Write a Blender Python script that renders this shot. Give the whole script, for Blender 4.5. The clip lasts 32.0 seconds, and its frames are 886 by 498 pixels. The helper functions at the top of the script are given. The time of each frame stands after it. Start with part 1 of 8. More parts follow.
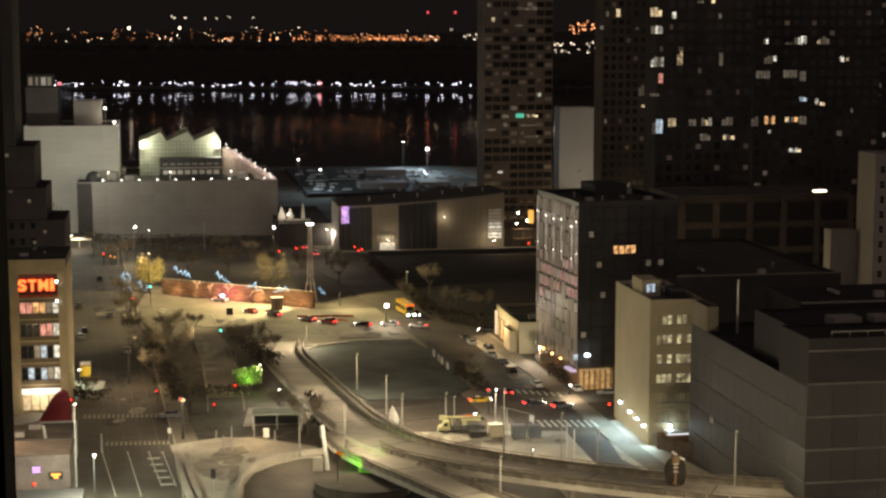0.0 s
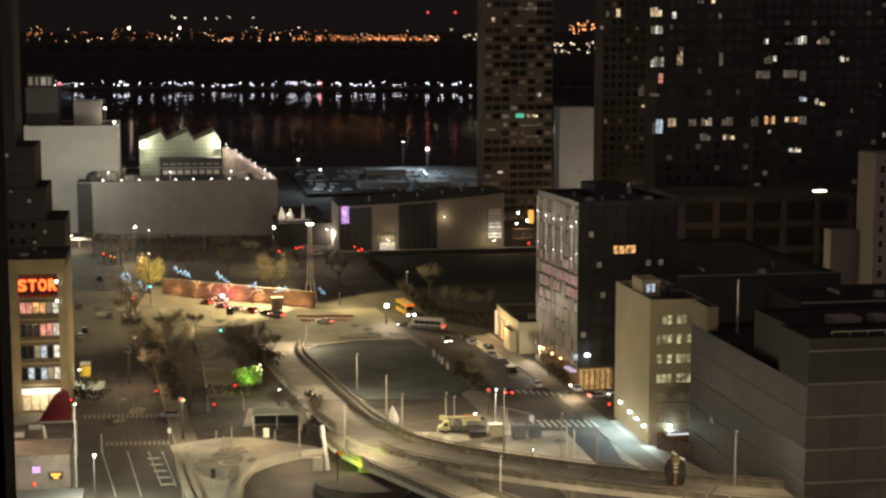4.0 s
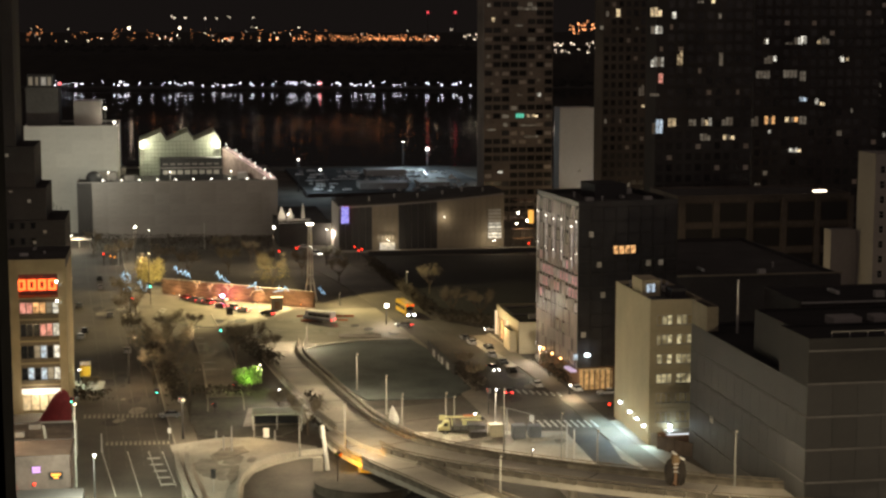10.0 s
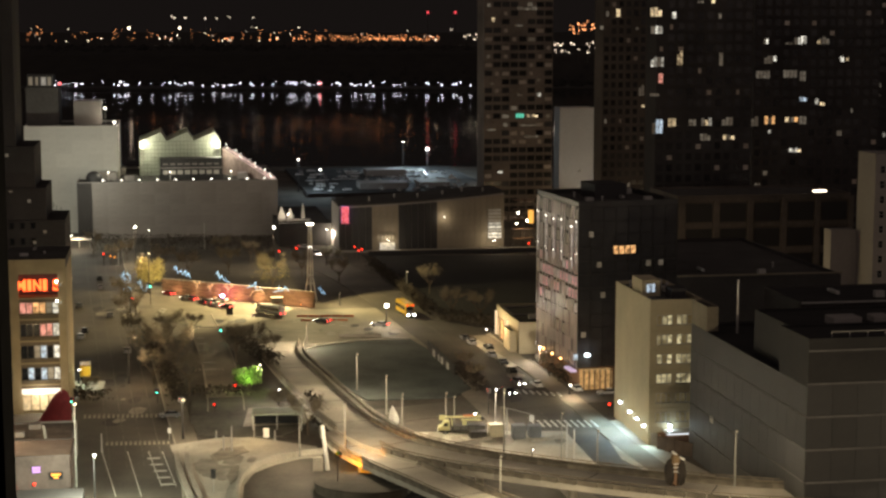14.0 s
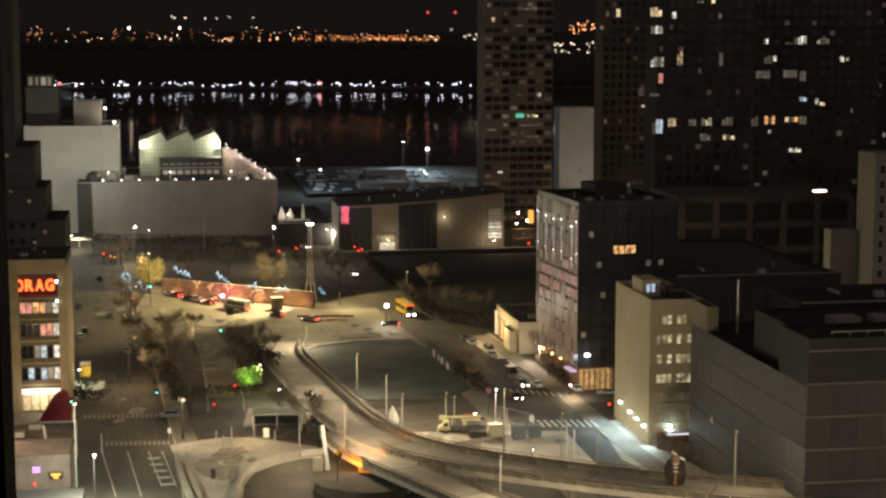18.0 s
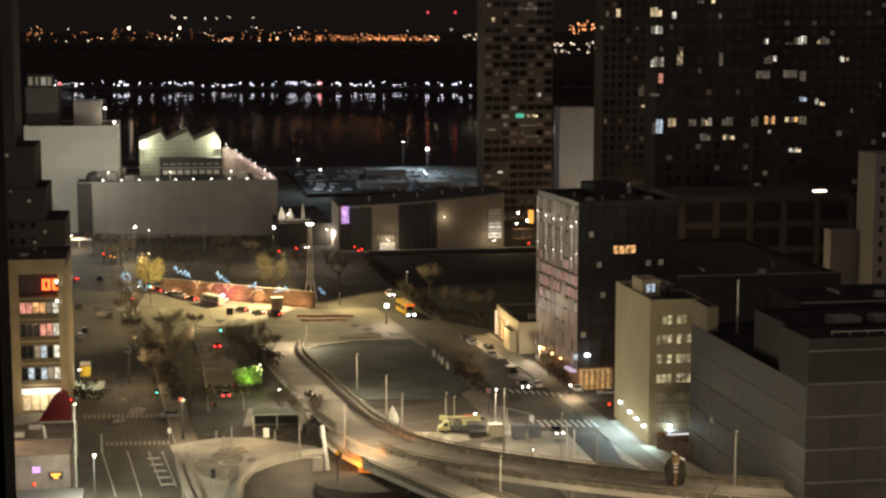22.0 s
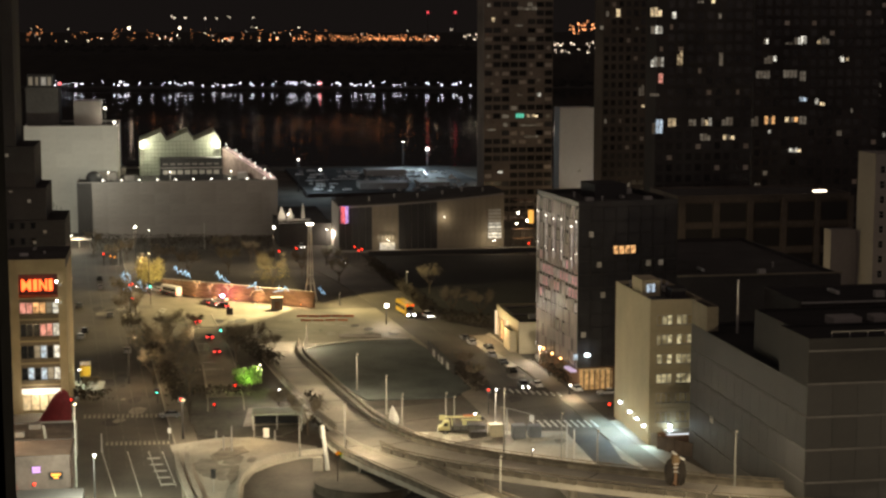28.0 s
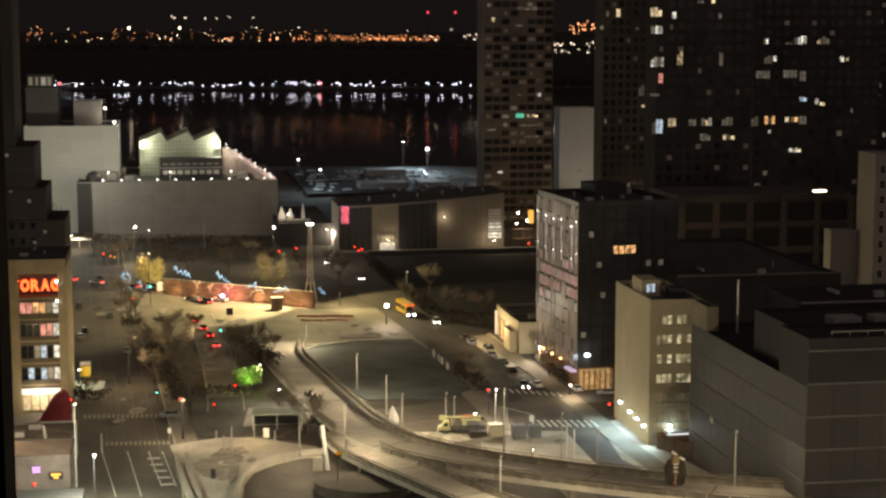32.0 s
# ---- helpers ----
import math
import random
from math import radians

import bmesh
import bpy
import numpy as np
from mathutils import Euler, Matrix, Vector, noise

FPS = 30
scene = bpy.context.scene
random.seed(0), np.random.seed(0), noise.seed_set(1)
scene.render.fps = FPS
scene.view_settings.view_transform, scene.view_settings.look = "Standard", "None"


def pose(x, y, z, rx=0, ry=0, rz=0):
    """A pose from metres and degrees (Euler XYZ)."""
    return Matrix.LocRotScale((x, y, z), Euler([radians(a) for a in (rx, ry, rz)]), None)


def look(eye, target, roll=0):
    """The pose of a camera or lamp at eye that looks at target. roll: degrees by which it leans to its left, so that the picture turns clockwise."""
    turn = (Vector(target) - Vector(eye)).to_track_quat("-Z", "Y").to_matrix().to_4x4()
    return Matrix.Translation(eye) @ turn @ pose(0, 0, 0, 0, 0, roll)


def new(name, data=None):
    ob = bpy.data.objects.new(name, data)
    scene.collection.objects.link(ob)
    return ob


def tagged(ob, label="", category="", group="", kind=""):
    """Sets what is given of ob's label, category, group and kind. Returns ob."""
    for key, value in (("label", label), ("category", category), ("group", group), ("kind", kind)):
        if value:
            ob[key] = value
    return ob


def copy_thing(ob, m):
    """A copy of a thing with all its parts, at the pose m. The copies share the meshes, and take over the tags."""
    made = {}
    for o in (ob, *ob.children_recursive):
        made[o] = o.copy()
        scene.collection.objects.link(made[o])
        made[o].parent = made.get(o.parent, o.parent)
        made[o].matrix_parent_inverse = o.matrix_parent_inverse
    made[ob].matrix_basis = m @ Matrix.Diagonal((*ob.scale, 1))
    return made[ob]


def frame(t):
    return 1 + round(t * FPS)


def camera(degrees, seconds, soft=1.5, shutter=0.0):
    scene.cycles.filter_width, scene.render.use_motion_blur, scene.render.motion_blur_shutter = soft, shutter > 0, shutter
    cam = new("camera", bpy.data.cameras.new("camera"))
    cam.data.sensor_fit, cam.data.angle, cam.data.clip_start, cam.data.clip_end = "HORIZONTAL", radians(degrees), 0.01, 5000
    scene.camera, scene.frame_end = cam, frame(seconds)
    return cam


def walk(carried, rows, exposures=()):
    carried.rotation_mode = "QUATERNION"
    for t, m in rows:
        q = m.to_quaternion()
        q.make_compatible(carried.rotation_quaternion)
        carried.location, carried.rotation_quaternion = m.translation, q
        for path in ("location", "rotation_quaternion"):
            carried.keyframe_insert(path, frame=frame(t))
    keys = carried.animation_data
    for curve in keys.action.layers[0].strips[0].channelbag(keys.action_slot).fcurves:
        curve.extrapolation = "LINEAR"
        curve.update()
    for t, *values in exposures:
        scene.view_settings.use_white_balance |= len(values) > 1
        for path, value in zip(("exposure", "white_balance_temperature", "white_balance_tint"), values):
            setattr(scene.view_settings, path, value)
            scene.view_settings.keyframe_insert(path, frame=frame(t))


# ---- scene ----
cam = camera(30.0, 32.0, soft=2.6)
EYE = (0.0, 0.0, 82.0)
AIM = (0.0, 991.19, -50.46)
walk(cam, [(0.0, look(EYE, AIM)), (32.0, look(EYE, AIM))])

# night sky with the faint warm glow of a city
world = bpy.data.worlds.new("night_sky")
scene.world = world
world.use_nodes = True
wn, wl_ = world.node_tree.nodes, world.node_tree.links
way = wn.new("ShaderNodeTexCoord")
split = wn.new("ShaderNodeSeparateXYZ")
fade = wn.new("ShaderNodeMapRange")
fade.interpolation_type = "SMOOTHSTEP"
fade.inputs["From Min"].default_value, fade.inputs["From Max"].default_value = 0.9, -0.9
fade.inputs["To Min"].default_value, fade.inputs["To Max"].default_value = 1.1, 20.0   # dark over the river, raised behind the eye as unseen fill for the facades
wl_.new(way.outputs["Generated"], split.inputs[0])
wl_.new(split.outputs["Y"], fade.inputs["Value"])
wl_.new(fade.outputs["Result"], wn["Background"].inputs["Strength"])
wn["Background"].inputs["Color"].default_value = (0.0062, 0.0048, 0.0043, 1)
scene.view_settings.exposure = 0.18

SODIUM = (1.0, 0.72, 0.40)
WARM = (1.0, 0.81, 0.53)
WHITE = (1.0, 0.86, 0.66)
COOL = (0.70, 0.90, 1.0)


# ---- materials ----
def surface(name, base, rough=0.8, metal=0.0, vary=0.25, scale=0.5, fine=8.0, bump=0.15, spec=0.5, rand=0.0, island=False):
    """A painted, stony or metal surface: broad stains, fine grain and relief, at real size."""
    m = bpy.data.materials.new(name)
    m.use_nodes = True
    n, l = m.node_tree.nodes, m.node_tree.links
    b = n["Principled BSDF"]
    b.inputs["Roughness"].default_value = rough
    b.inputs["Metallic"].default_value = metal
    b.inputs["Specular IOR Level"].default_value = spec
    co = n.new("ShaderNodeTexCoord")
    broad, grain = n.new("ShaderNodeTexNoise"), n.new("ShaderNodeTexNoise")
    broad.inputs["Scale"].default_value, grain.inputs["Scale"].default_value = scale, fine
    broad.inputs["Detail"].default_value = 5
    grain.inputs["Detail"].default_value = 3
    l.new(co.outputs["Object"], broad.inputs["Vector"])
    l.new(co.outputs["Object"], grain.inputs["Vector"])
    add = n.new("ShaderNodeMath")
    add.operation = "MULTIPLY_ADD"
    add.inputs[1].default_value = 0.4
    l.new(grain.outputs["Fac"], add.inputs[0])
    l.new(broad.outputs["Fac"], add.inputs[2])
    ramp = n.new("ShaderNodeMapRange")
    ramp.inputs["From Min"].default_value, ramp.inputs["From Max"].default_value = 0.45, 0.95
    ramp.inputs["To Min"].default_value, ramp.inputs["To Max"].default_value = 1 - vary, 1 + vary
    l.new(add.outputs[0], ramp.inputs["Value"])
    value = ramp.outputs["Result"]
    if rand or island:
        src = n.new("ShaderNodeNewGeometry").outputs["Random Per Island"] if island else n.new("ShaderNodeObjectInfo").outputs["Random"]
        r2, mul = n.new("ShaderNodeMapRange"), n.new("ShaderNodeMath")
        r2.inputs["To Min"].default_value, r2.inputs["To Max"].default_value = 1 - rand, 1 + rand
        mul.operation = "MULTIPLY"
        l.new(src, r2.inputs["Value"])
        l.new(r2.outputs["Result"], mul.inputs[0])
        l.new(value, mul.inputs[1])
        value = mul.outputs[0]
    mix = n.new("ShaderNodeVectorMath")
    mix.operation = "SCALE"
    mix.inputs[0].default_value = base
    l.new(value, mix.inputs["Scale"])
    l.new(mix.outputs[0], b.inputs["Base Color"])
    if bump:
        bp = n.new("ShaderNodeBump")
        bp.inputs["Strength"].default_value = bump
        bp.inputs["Distance"].default_value = 0.05
        l.new(grain.outputs["Fac"], bp.inputs["Height"])
        l.new(bp.outputs[0], b.inputs["Normal"])
    return m


def glow(name, colour, strength, sampled=False, rand=0.0, room=False):
    """Something that gives off light: a lamp's glass, a lit window, a sign."""
    m = bpy.data.materials.new(name)
    m.use_nodes = True
    n, l = m.node_tree.nodes, m.node_tree.links
    b = n["Principled BSDF"]
    b.inputs["Base Color"].default_value = (*[0.5 * c for c in colour], 1)
    b.inputs["Roughness"].default_value = 0.4
    b.inputs["Emission Color"].default_value = (*colour, 1)
    b.inputs["Emission Strength"].default_value = strength
    if rand:
        info, r = n.new("ShaderNodeObjectInfo"), n.new("ShaderNodeMapRange")
        r.inputs["To Min"].default_value, r.inputs["To Max"].default_value = strength * (1 - rand), strength * (1 + rand)
        l.new(info.outputs["Random"], r.inputs["Value"])
        l.new(r.outputs["Result"], b.inputs["Emission Strength"])
    if room:
        co, tex, mr, mul = n.new("ShaderNodeTexCoord"), n.new("ShaderNodeTexNoise"), n.new("ShaderNodeMapRange"), n.new("ShaderNodeMath")
        tex.inputs["Scale"].default_value, tex.inputs["Detail"].default_value = 1.3, 2
        mr.inputs["From Min"].default_value, mr.inputs["From Max"].default_value = 0.35, 0.65
        mr.inputs["To Min"].default_value, mr.inputs["To Max"].default_value = 0.15, 1.5
        mul.operation = "MULTIPLY"
        at_ = n.new("ShaderNodeVectorMath")
        at_.operation = "ADD"
        who = n.new("ShaderNodeObjectInfo")
        l.new(co.outputs["Object"], at_.inputs[0])
        l.new(who.outputs["Location"], at_.inputs[1])
        l.new(at_.outputs[0], tex.inputs["Vector"])
        l.new(tex.outputs["Fac"], mr.inputs["Value"])
        l.new(mr.outputs["Result"], mul.inputs[0])
        if rand:
            l.new(r.outputs["Result"], mul.inputs[1])
        else:
            mul.inputs[1].default_value = strength
        l.new(mul.outputs[0], b.inputs["Emission Strength"])
    m.cycles.emission_sampling = "AUTO" if sampled else "NONE"
    return m


def pane_glass(name, tint, rough=0.08):
    m = bpy.data.materials.new(name)
    m.use_nodes = True
    b = m.node_tree.nodes["Principled BSDF"]
    b.inputs["Base Color"].default_value = (*tint, 1)
    b.inputs["Roughness"].default_value = rough
    b.inputs["Specular IOR Level"].default_value = 0.9
    return m


ASPHALT = surface("asphalt", (0.085, 0.073, 0.058), 0.75, vary=0.45, scale=0.08, fine=1.6, bump=0.3)
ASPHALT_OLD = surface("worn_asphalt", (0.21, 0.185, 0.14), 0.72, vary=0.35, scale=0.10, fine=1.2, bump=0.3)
CONCRETE = surface("concrete", (0.36, 0.33, 0.27), 0.85, vary=0.3, scale=0.15, fine=2.0)
PALE_CONCRETE = surface("pale_concrete", (0.42, 0.39, 0.32), 0.85, vary=0.28, scale=0.12, fine=2.0)
GROUND = surface("city_ground", (0.085, 0.072, 0.056), 0.9, vary=0.55, scale=0.05, fine=0.7)
TURF = surface("dark_turf", (0.062, 0.074, 0.068), 0.9, vary=0.55, scale=0.09, fine=1.2)
FADED_PAINT = surface("faded_paint", (0.125, 0.112, 0.09), 0.75, vary=0.5, scale=0.4, fine=3)
WHITE_PAINT = surface("road_paint", (0.62, 0.60, 0.54), 0.7, vary=0.35, scale=0.5, fine=5)
CREAM = surface("cream_render", (0.50, 0.44, 0.29), 0.85, vary=0.14, scale=0.12, fine=1.2)
CREAM_BRICK = surface("cream_brick", (0.50, 0.43, 0.27), 0.85, vary=0.2, scale=0.3, fine=4)
WHITE_WALL = surface("white_cladding", (0.62, 0.60, 0.55), 0.7, vary=0.12, scale=0.05, fine=0.8)
GREY_WALL = surface("grey_cladding", (0.30, 0.28, 0.26), 0.7, vary=0.15, scale=0.06, fine=0.9)
DARK_WALL = surface("dark_grey_cladding", (0.038, 0.037, 0.037), 0.6, vary=0.2, scale=0.08, fine=1.0)
BLACK_WALL = surface("soot_dark_brick", (0.048, 0.044, 0.042), 0.9, vary=0.5, scale=0.06, fine=2)
TOWER_WALL = surface("dark_tower_brick", (0.105, 0.088, 0.072), 0.8, vary=0.5, scale=0.05, fine=1.0)
BROWN_BRICK = surface("brown_brick", (0.25, 0.15, 0.09), 0.85, vary=0.3, scale=0.3, fine=4)
ROOF = surface("roof_felt", (0.06, 0.056, 0.05), 0.9, vary=0.35, scale=0.15, fine=2)
STEEL = surface("galvanised_steel", (0.52, 0.51, 0.47), 0.45, 0.4, vary=0.15, scale=1, fine=10, bump=0.05)
DARK_STEEL = surface("dark_painted_steel", (0.045, 0.042, 0.04), 0.5, 0.3, vary=0.2, scale=1, fine=10, bump=0.05)
ORANGE_PAINT = surface("orange_paint", (0.42, 0.13, 0.05), 0.5, vary=0.2, scale=1, fine=6)
RED_CANVAS = surface("red_canvas", (0.20, 0.022, 0.028), 0.8, vary=0.2, scale=0.8, fine=8)
BARK = surface("bark", (0.13, 0.10, 0.07), 0.9, vary=0.3, scale=2, fine=12)
TWIG = surface("twig", (0.22, 0.185, 0.13), 0.9, vary=0.3, scale=2, fine=12, island=True, rand=0.4)
LEAF_YELLOW = surface("yellow_leaf", (0.32, 0.27, 0.10), 0.7, vary=0.3, scale=1, fine=6, island=True, rand=0.4)
LEAF_GREEN = surface("green_leaf", (0.14, 0.24, 0.05), 0.7, vary=0.3, scale=1, fine=6, island=True, rand=0.4)
GLASS_DARK = pane_glass("dark_glass", (0.02, 0.022, 0.025))
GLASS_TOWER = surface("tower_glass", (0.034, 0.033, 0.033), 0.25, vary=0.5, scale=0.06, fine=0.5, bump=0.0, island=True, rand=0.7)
# hotel flank glass, its sheen painted as a pale base colour
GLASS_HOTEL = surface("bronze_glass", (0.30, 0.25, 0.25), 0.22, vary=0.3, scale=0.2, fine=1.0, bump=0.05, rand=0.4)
GLASS_ROOF = surface("milky_roof_glass", (0.50, 0.54, 0.44), 0.35, vary=0.15, scale=0.3, fine=3)
GLOW_SODIUM = glow("sodium_lamp_glass", (1.0, 0.80, 0.45), 11)
GLOW_WHITE = glow("white_lamp_glass", (1.0, 0.94, 0.82), 15)
GLOW_ROOF = glow("roof_lamp_glass", (1.0, 0.95, 0.82), 5.0)
GLOW_POLE = glow("pole_lamp_glass", (1.0, 0.82, 0.55), 0.45)
GLOW_COOL = glow("cool_lamp_glass", (0.80, 0.94, 1.0), 14)
GLOW_SHORE = glow("shore_lamp_glass", (0.92, 0.90, 1.0), 9, True)
GLOW_SHORE_RED = glow("shore_red_lamp_glass", (1.0, 0.10, 0.10), 9, True)
GLOW_HILL = glow("hill_lamp_glass", (1.0, 0.36, 0.13), 2.0, True, rand=0.92)
GLOW_HILL_WHITE = glow("hill_white_lamp_glass", (1.0, 0.80, 0.58), 2.4, rand=0.9)
LIT_WARM = glow("lit_window_warm", (1.0, 0.76, 0.44), 0.72, rand=0.75, room=True)
LIT_WHITE = glow("lit_window_white", (0.95, 0.90, 0.76), 0.55, rand=0.75, room=True)
LIT_DIM = glow("lit_window_dim", (0.9, 0.80, 0.62), 0.06, rand=0.6, room=True)
LIT_WHITE_DIM = glow("half_lit_window", (0.95, 0.9, 0.8), 0.2, room=True)
LIT_FAINT = glow("faint_window", (1.0, 0.84, 0.68), 0.009, rand=0.95, room=True)
LIT_ORANGE = glow("lit_window_orange", (1.0, 0.52, 0.20), 0.8, room=True)
LIT_PINK = glow("lit_window_pink", (1.0, 0.40, 0.30), 0.6, room=True)
LIT_BLUE = glow("lit_window_blue", (0.70, 0.85, 1.0), 0.5, room=True)
LIT_GREEN = glow("lit_green_sign", (0.15, 0.75, 0.50), 0.7)
RED_LED = glow("red_led", (1.0, 0.03, 0.01), 5.0)
GREEN_LED = glow("green_led", (0.10, 1.0, 0.70), 5.0)
AMBER_LED = glow("amber_led", (1.0, 0.36, 0.05), 3.0)
HEADLIGHT = glow("headlight_glass", (1.0, 0.93, 0.80), 22)
TAILLIGHT = glow("taillight_glass", (1.0, 0.04, 0.035), 7)


# ---- helpers for building ----
def thing(name, x, y, z=0.0, rz=0.0, label="", category="", group="", kind=""):
    ob = new(name)
    ob.matrix_basis = pose(x, y, z, 0, 0, rz)
    return tagged(ob, label, category, group, kind)


def part(name, bm, material, parent=None, label=""):
    me = bpy.data.meshes.new(name)
    bm.normal_update()
    bm.to_mesh(me)
    bm.free()
    me.materials.append(material)
    ob = new(name, me)
    ob.parent = parent
    return tagged(ob, label)


def again(ob, m, parent=None):
    """Another object on the same mesh."""
    o = new(ob.name.split(".")[0], ob.data)
    o.parent = parent or ob.parent
    o.matrix_basis = m
    if "label" in ob:
        o["label"] = ob["label"]
    return o


def box(bm, x0, x1, y0, y1, z0, z1, m=None, bevel=0.0):
    made = bmesh.ops.create_cube(bm, size=1.0)["verts"]
    mat = Matrix.Translation(((x0 + x1) / 2, (y0 + y1) / 2, (z0 + z1) / 2)) @ Matrix.Diagonal((x1 - x0, y1 - y0, z1 - z0, 1))
    bmesh.ops.transform(bm, matrix=(m or Matrix()) @ mat, verts=made)
    if bevel:
        edges = list({e for v in made for e in v.link_edges})
        bmesh.ops.bevel(bm, geom=edges, offset=bevel, segments=2, affect="EDGES", profile=0.6)


def abox(x0, x1, y0, y1, z0, z1, m=None, bevel=0.0):
    bm = bmesh.new()
    box(bm, x0, x1, y0, y1, z0, z1, m, bevel)
    return bm


def rod(bm, a, b, r0, r1=None, n=8):
    a, b = Vector(a), Vector(b)
    d = b - a
    made = bmesh.ops.create_cone(bm, cap_ends=True, segments=n, radius1=r0, radius2=r0 if r1 is None else r1, depth=d.length)["verts"]
    bmesh.ops.transform(bm, matrix=Matrix.Translation((a + b) / 2) @ d.to_track_quat("Z", "Y").to_matrix().to_4x4(), verts=made)


def arod(a, b, r0, r1=None, n=8):
    bm = bmesh.new()
    rod(bm, a, b, r0, r1, n)
    return bm


def ball(bm, c, r, squash=1.0, n=10):
    made = bmesh.ops.create_uvsphere(bm, u_segments=n, v_segments=max(5, n // 2 + 1), radius=r)["verts"]
    bmesh.ops.transform(bm, matrix=Matrix.Translation(c) @ Matrix.Diagonal((1, 1, squash, 1)), verts=made)


def aball(c, r, squash=1.0, n=10):
    bm = bmesh.new()
    ball(bm, c, r, squash, n)
    return bm


def poly(points, z0, z1):
    """A slab over a plan outline."""
    bm = bmesh.new()
    lo = [bm.verts.new((x, y, z0)) for x, y in points]
    hi = [bm.verts.new((x, y, z1)) for x, y in points]
    bm.faces.new(hi)
    bm.faces.new(lo[::-1])
    for i in range(len(points)):
        j = (i + 1) % len(points)
        bm.faces.new((lo[i], lo[j], hi[j], hi[i]))
    bmesh.ops.recalc_face_normals(bm, faces=bm.faces)
    return bm


def smooth_line(points, step=3.0):
    """A smooth line through a few points of the plan, as (x, y, z)."""
    p = [Vector(q) for q in points]
    p = [2 * p[0] - p[1]] + p + [2 * p[-1] - p[-2]]
    out = []
    for i in range(1, len(p) - 2):
        n = max(2, int((p[i + 1] - p[i]).length / step))
        for k in range(n):
            t = k / n
            out.append(0.5 * (2 * p[i] + (p[i + 1] - p[i - 1]) * t + (2 * p[i - 1] - 5 * p[i] + 4 * p[i + 1] - p[i + 2]) * t * t
                              + (3 * p[i] - 3 * p[i + 1] + p[i + 2] - p[i - 1]) * t ** 3))
    return out + [p[-2]]


def sweep(line, section, widths=None):
    """A profile of (across, up) points carried along a line of the plan; across is to the right."""
    bm = bmesh.new()
    rings = []
    for i, q in enumerate(line):
        d = line[min(i + 1, len(line) - 1)] - line[max(i - 1, 0)]
        r = Vector((d.y, -d.x, 0)).normalized()
        w = widths[i] if widths else 1.0
        rings.append([bm.verts.new(q + r * (a * w) + Vector((0, 0, u))) for a, u in section])
    k = len(section)
    for a, b in zip(rings, rings[1:]):
        for j in range(k):
            bm.faces.new((a[j], a[(j + 1) % k], b[(j + 1) % k], b[j]))
    bm.faces.new(rings[0])
    bm.faces.new(rings[-1][::-1])
    bmesh.ops.recalc_face_normals(bm, faces=bm.faces)
    return bm


def downlight(parent, place, colour, watts, degrees=125, size=0.2, aim=(0, 0, 0), blend=0.6):
    data = bpy.data.lights.new("lamp_light", "SPOT")
    data.color, data.energy, data.shadow_soft_size = colour, watts, size
    data.spot_size, data.spot_blend = radians(degrees), blend
    ob = new("lamp_light", data)
    ob.parent = parent
    ob.matrix_basis = pose(*place, *aim)
    return ob


def lamp(parent, place, colour, watts, size=0.3):
    data = bpy.data.lights.new("lamp_light", "POINT")
    data.color, data.energy, data.shadow_soft_size = colour, watts, size
    ob = new("lamp_light", data)
    ob.parent = parent
    ob.location = place
    return ob


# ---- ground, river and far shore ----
# far bank soil with its darkness at night put into the colour
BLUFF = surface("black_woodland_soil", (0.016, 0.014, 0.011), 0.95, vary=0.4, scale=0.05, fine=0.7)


def ground_sheet():
    bm = bmesh.new()
    ys = [(-400, 0), (0, 0), (300, 0), (600, 0), (985, 0), (992, -6), (1500, -7), (2262, -6), (2268, 0.5), (2310, 3), (2350, 20), (2410, 44), (2480, 54), (2700, 56), (3300, 60), (4200, 66), (4900, 70)]
    rows_ = []
    for y, z in ys:
        rows_.append([bm.verts.new((x + 0.0 * y, y + 0.02 * x, z + (noise.noise((x * 0.004, y * 0.003, 0)) * 3 if y > 2340 else 0))) for x in range(-3000, 3001, 120)])
    for a, b in zip(rows_, rows_[1:]):
        for i in range(len(a) - 1):
            bm.faces.new((a[i], a[i + 1], b[i + 1], b[i]))
    # faces beyond the river take the night-darkened soil
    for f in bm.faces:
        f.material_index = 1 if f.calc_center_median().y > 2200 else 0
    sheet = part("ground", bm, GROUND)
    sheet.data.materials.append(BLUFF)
    return tagged(sheet, "dark city ground, bank and wooded bluff beyond the river", "ground", kind="structure")


ground_sheet()


def river():
    m = bpy.data.materials.new("river_water")
    m.use_nodes = True
    n, l = m.node_tree.nodes, m.node_tree.links
    b = n["Principled BSDF"]
    b.inputs["Base Color"].default_value = (0.012, 0.012, 0.013, 1)
    b.inputs["Roughness"].default_value = 0.075
    b.inputs["Specular IOR Level"].default_value = 0.6
    co, w = n.new("ShaderNodeTexCoord"), n.new("ShaderNodeTexNoise")
    mp = n.new("ShaderNodeMapping")
    mp.inputs["Scale"].default_value = (0.10, 0.35, 1)
    w.inputs["Scale"].default_value, w.inputs["Detail"].default_value = 1.0, 4
    bp = n.new("ShaderNodeBump")
    bp.inputs["Strength"].default_value, bp.inputs["Distance"].default_value = 0.05, 0.5
    l.new(co.outputs["Object"], mp.inputs["Vector"])
    l.new(mp.outputs[0], w.inputs["Vector"])
    l.new(w.outputs["Fac"], bp.inputs["Height"])
    l.new(bp.outputs[0], b.inputs["Normal"])
    bm = bmesh.new()
    bm.faces.new([bm.verts.new(p) for p in ((-3000, 927, -2), (3000, 1047, -2), (3000, 2326, -2), (-3000, 2206, -2))])
    tagged(part("water", bm, m), "broad dark river rippling under city lights", "river", kind="structure")


river()


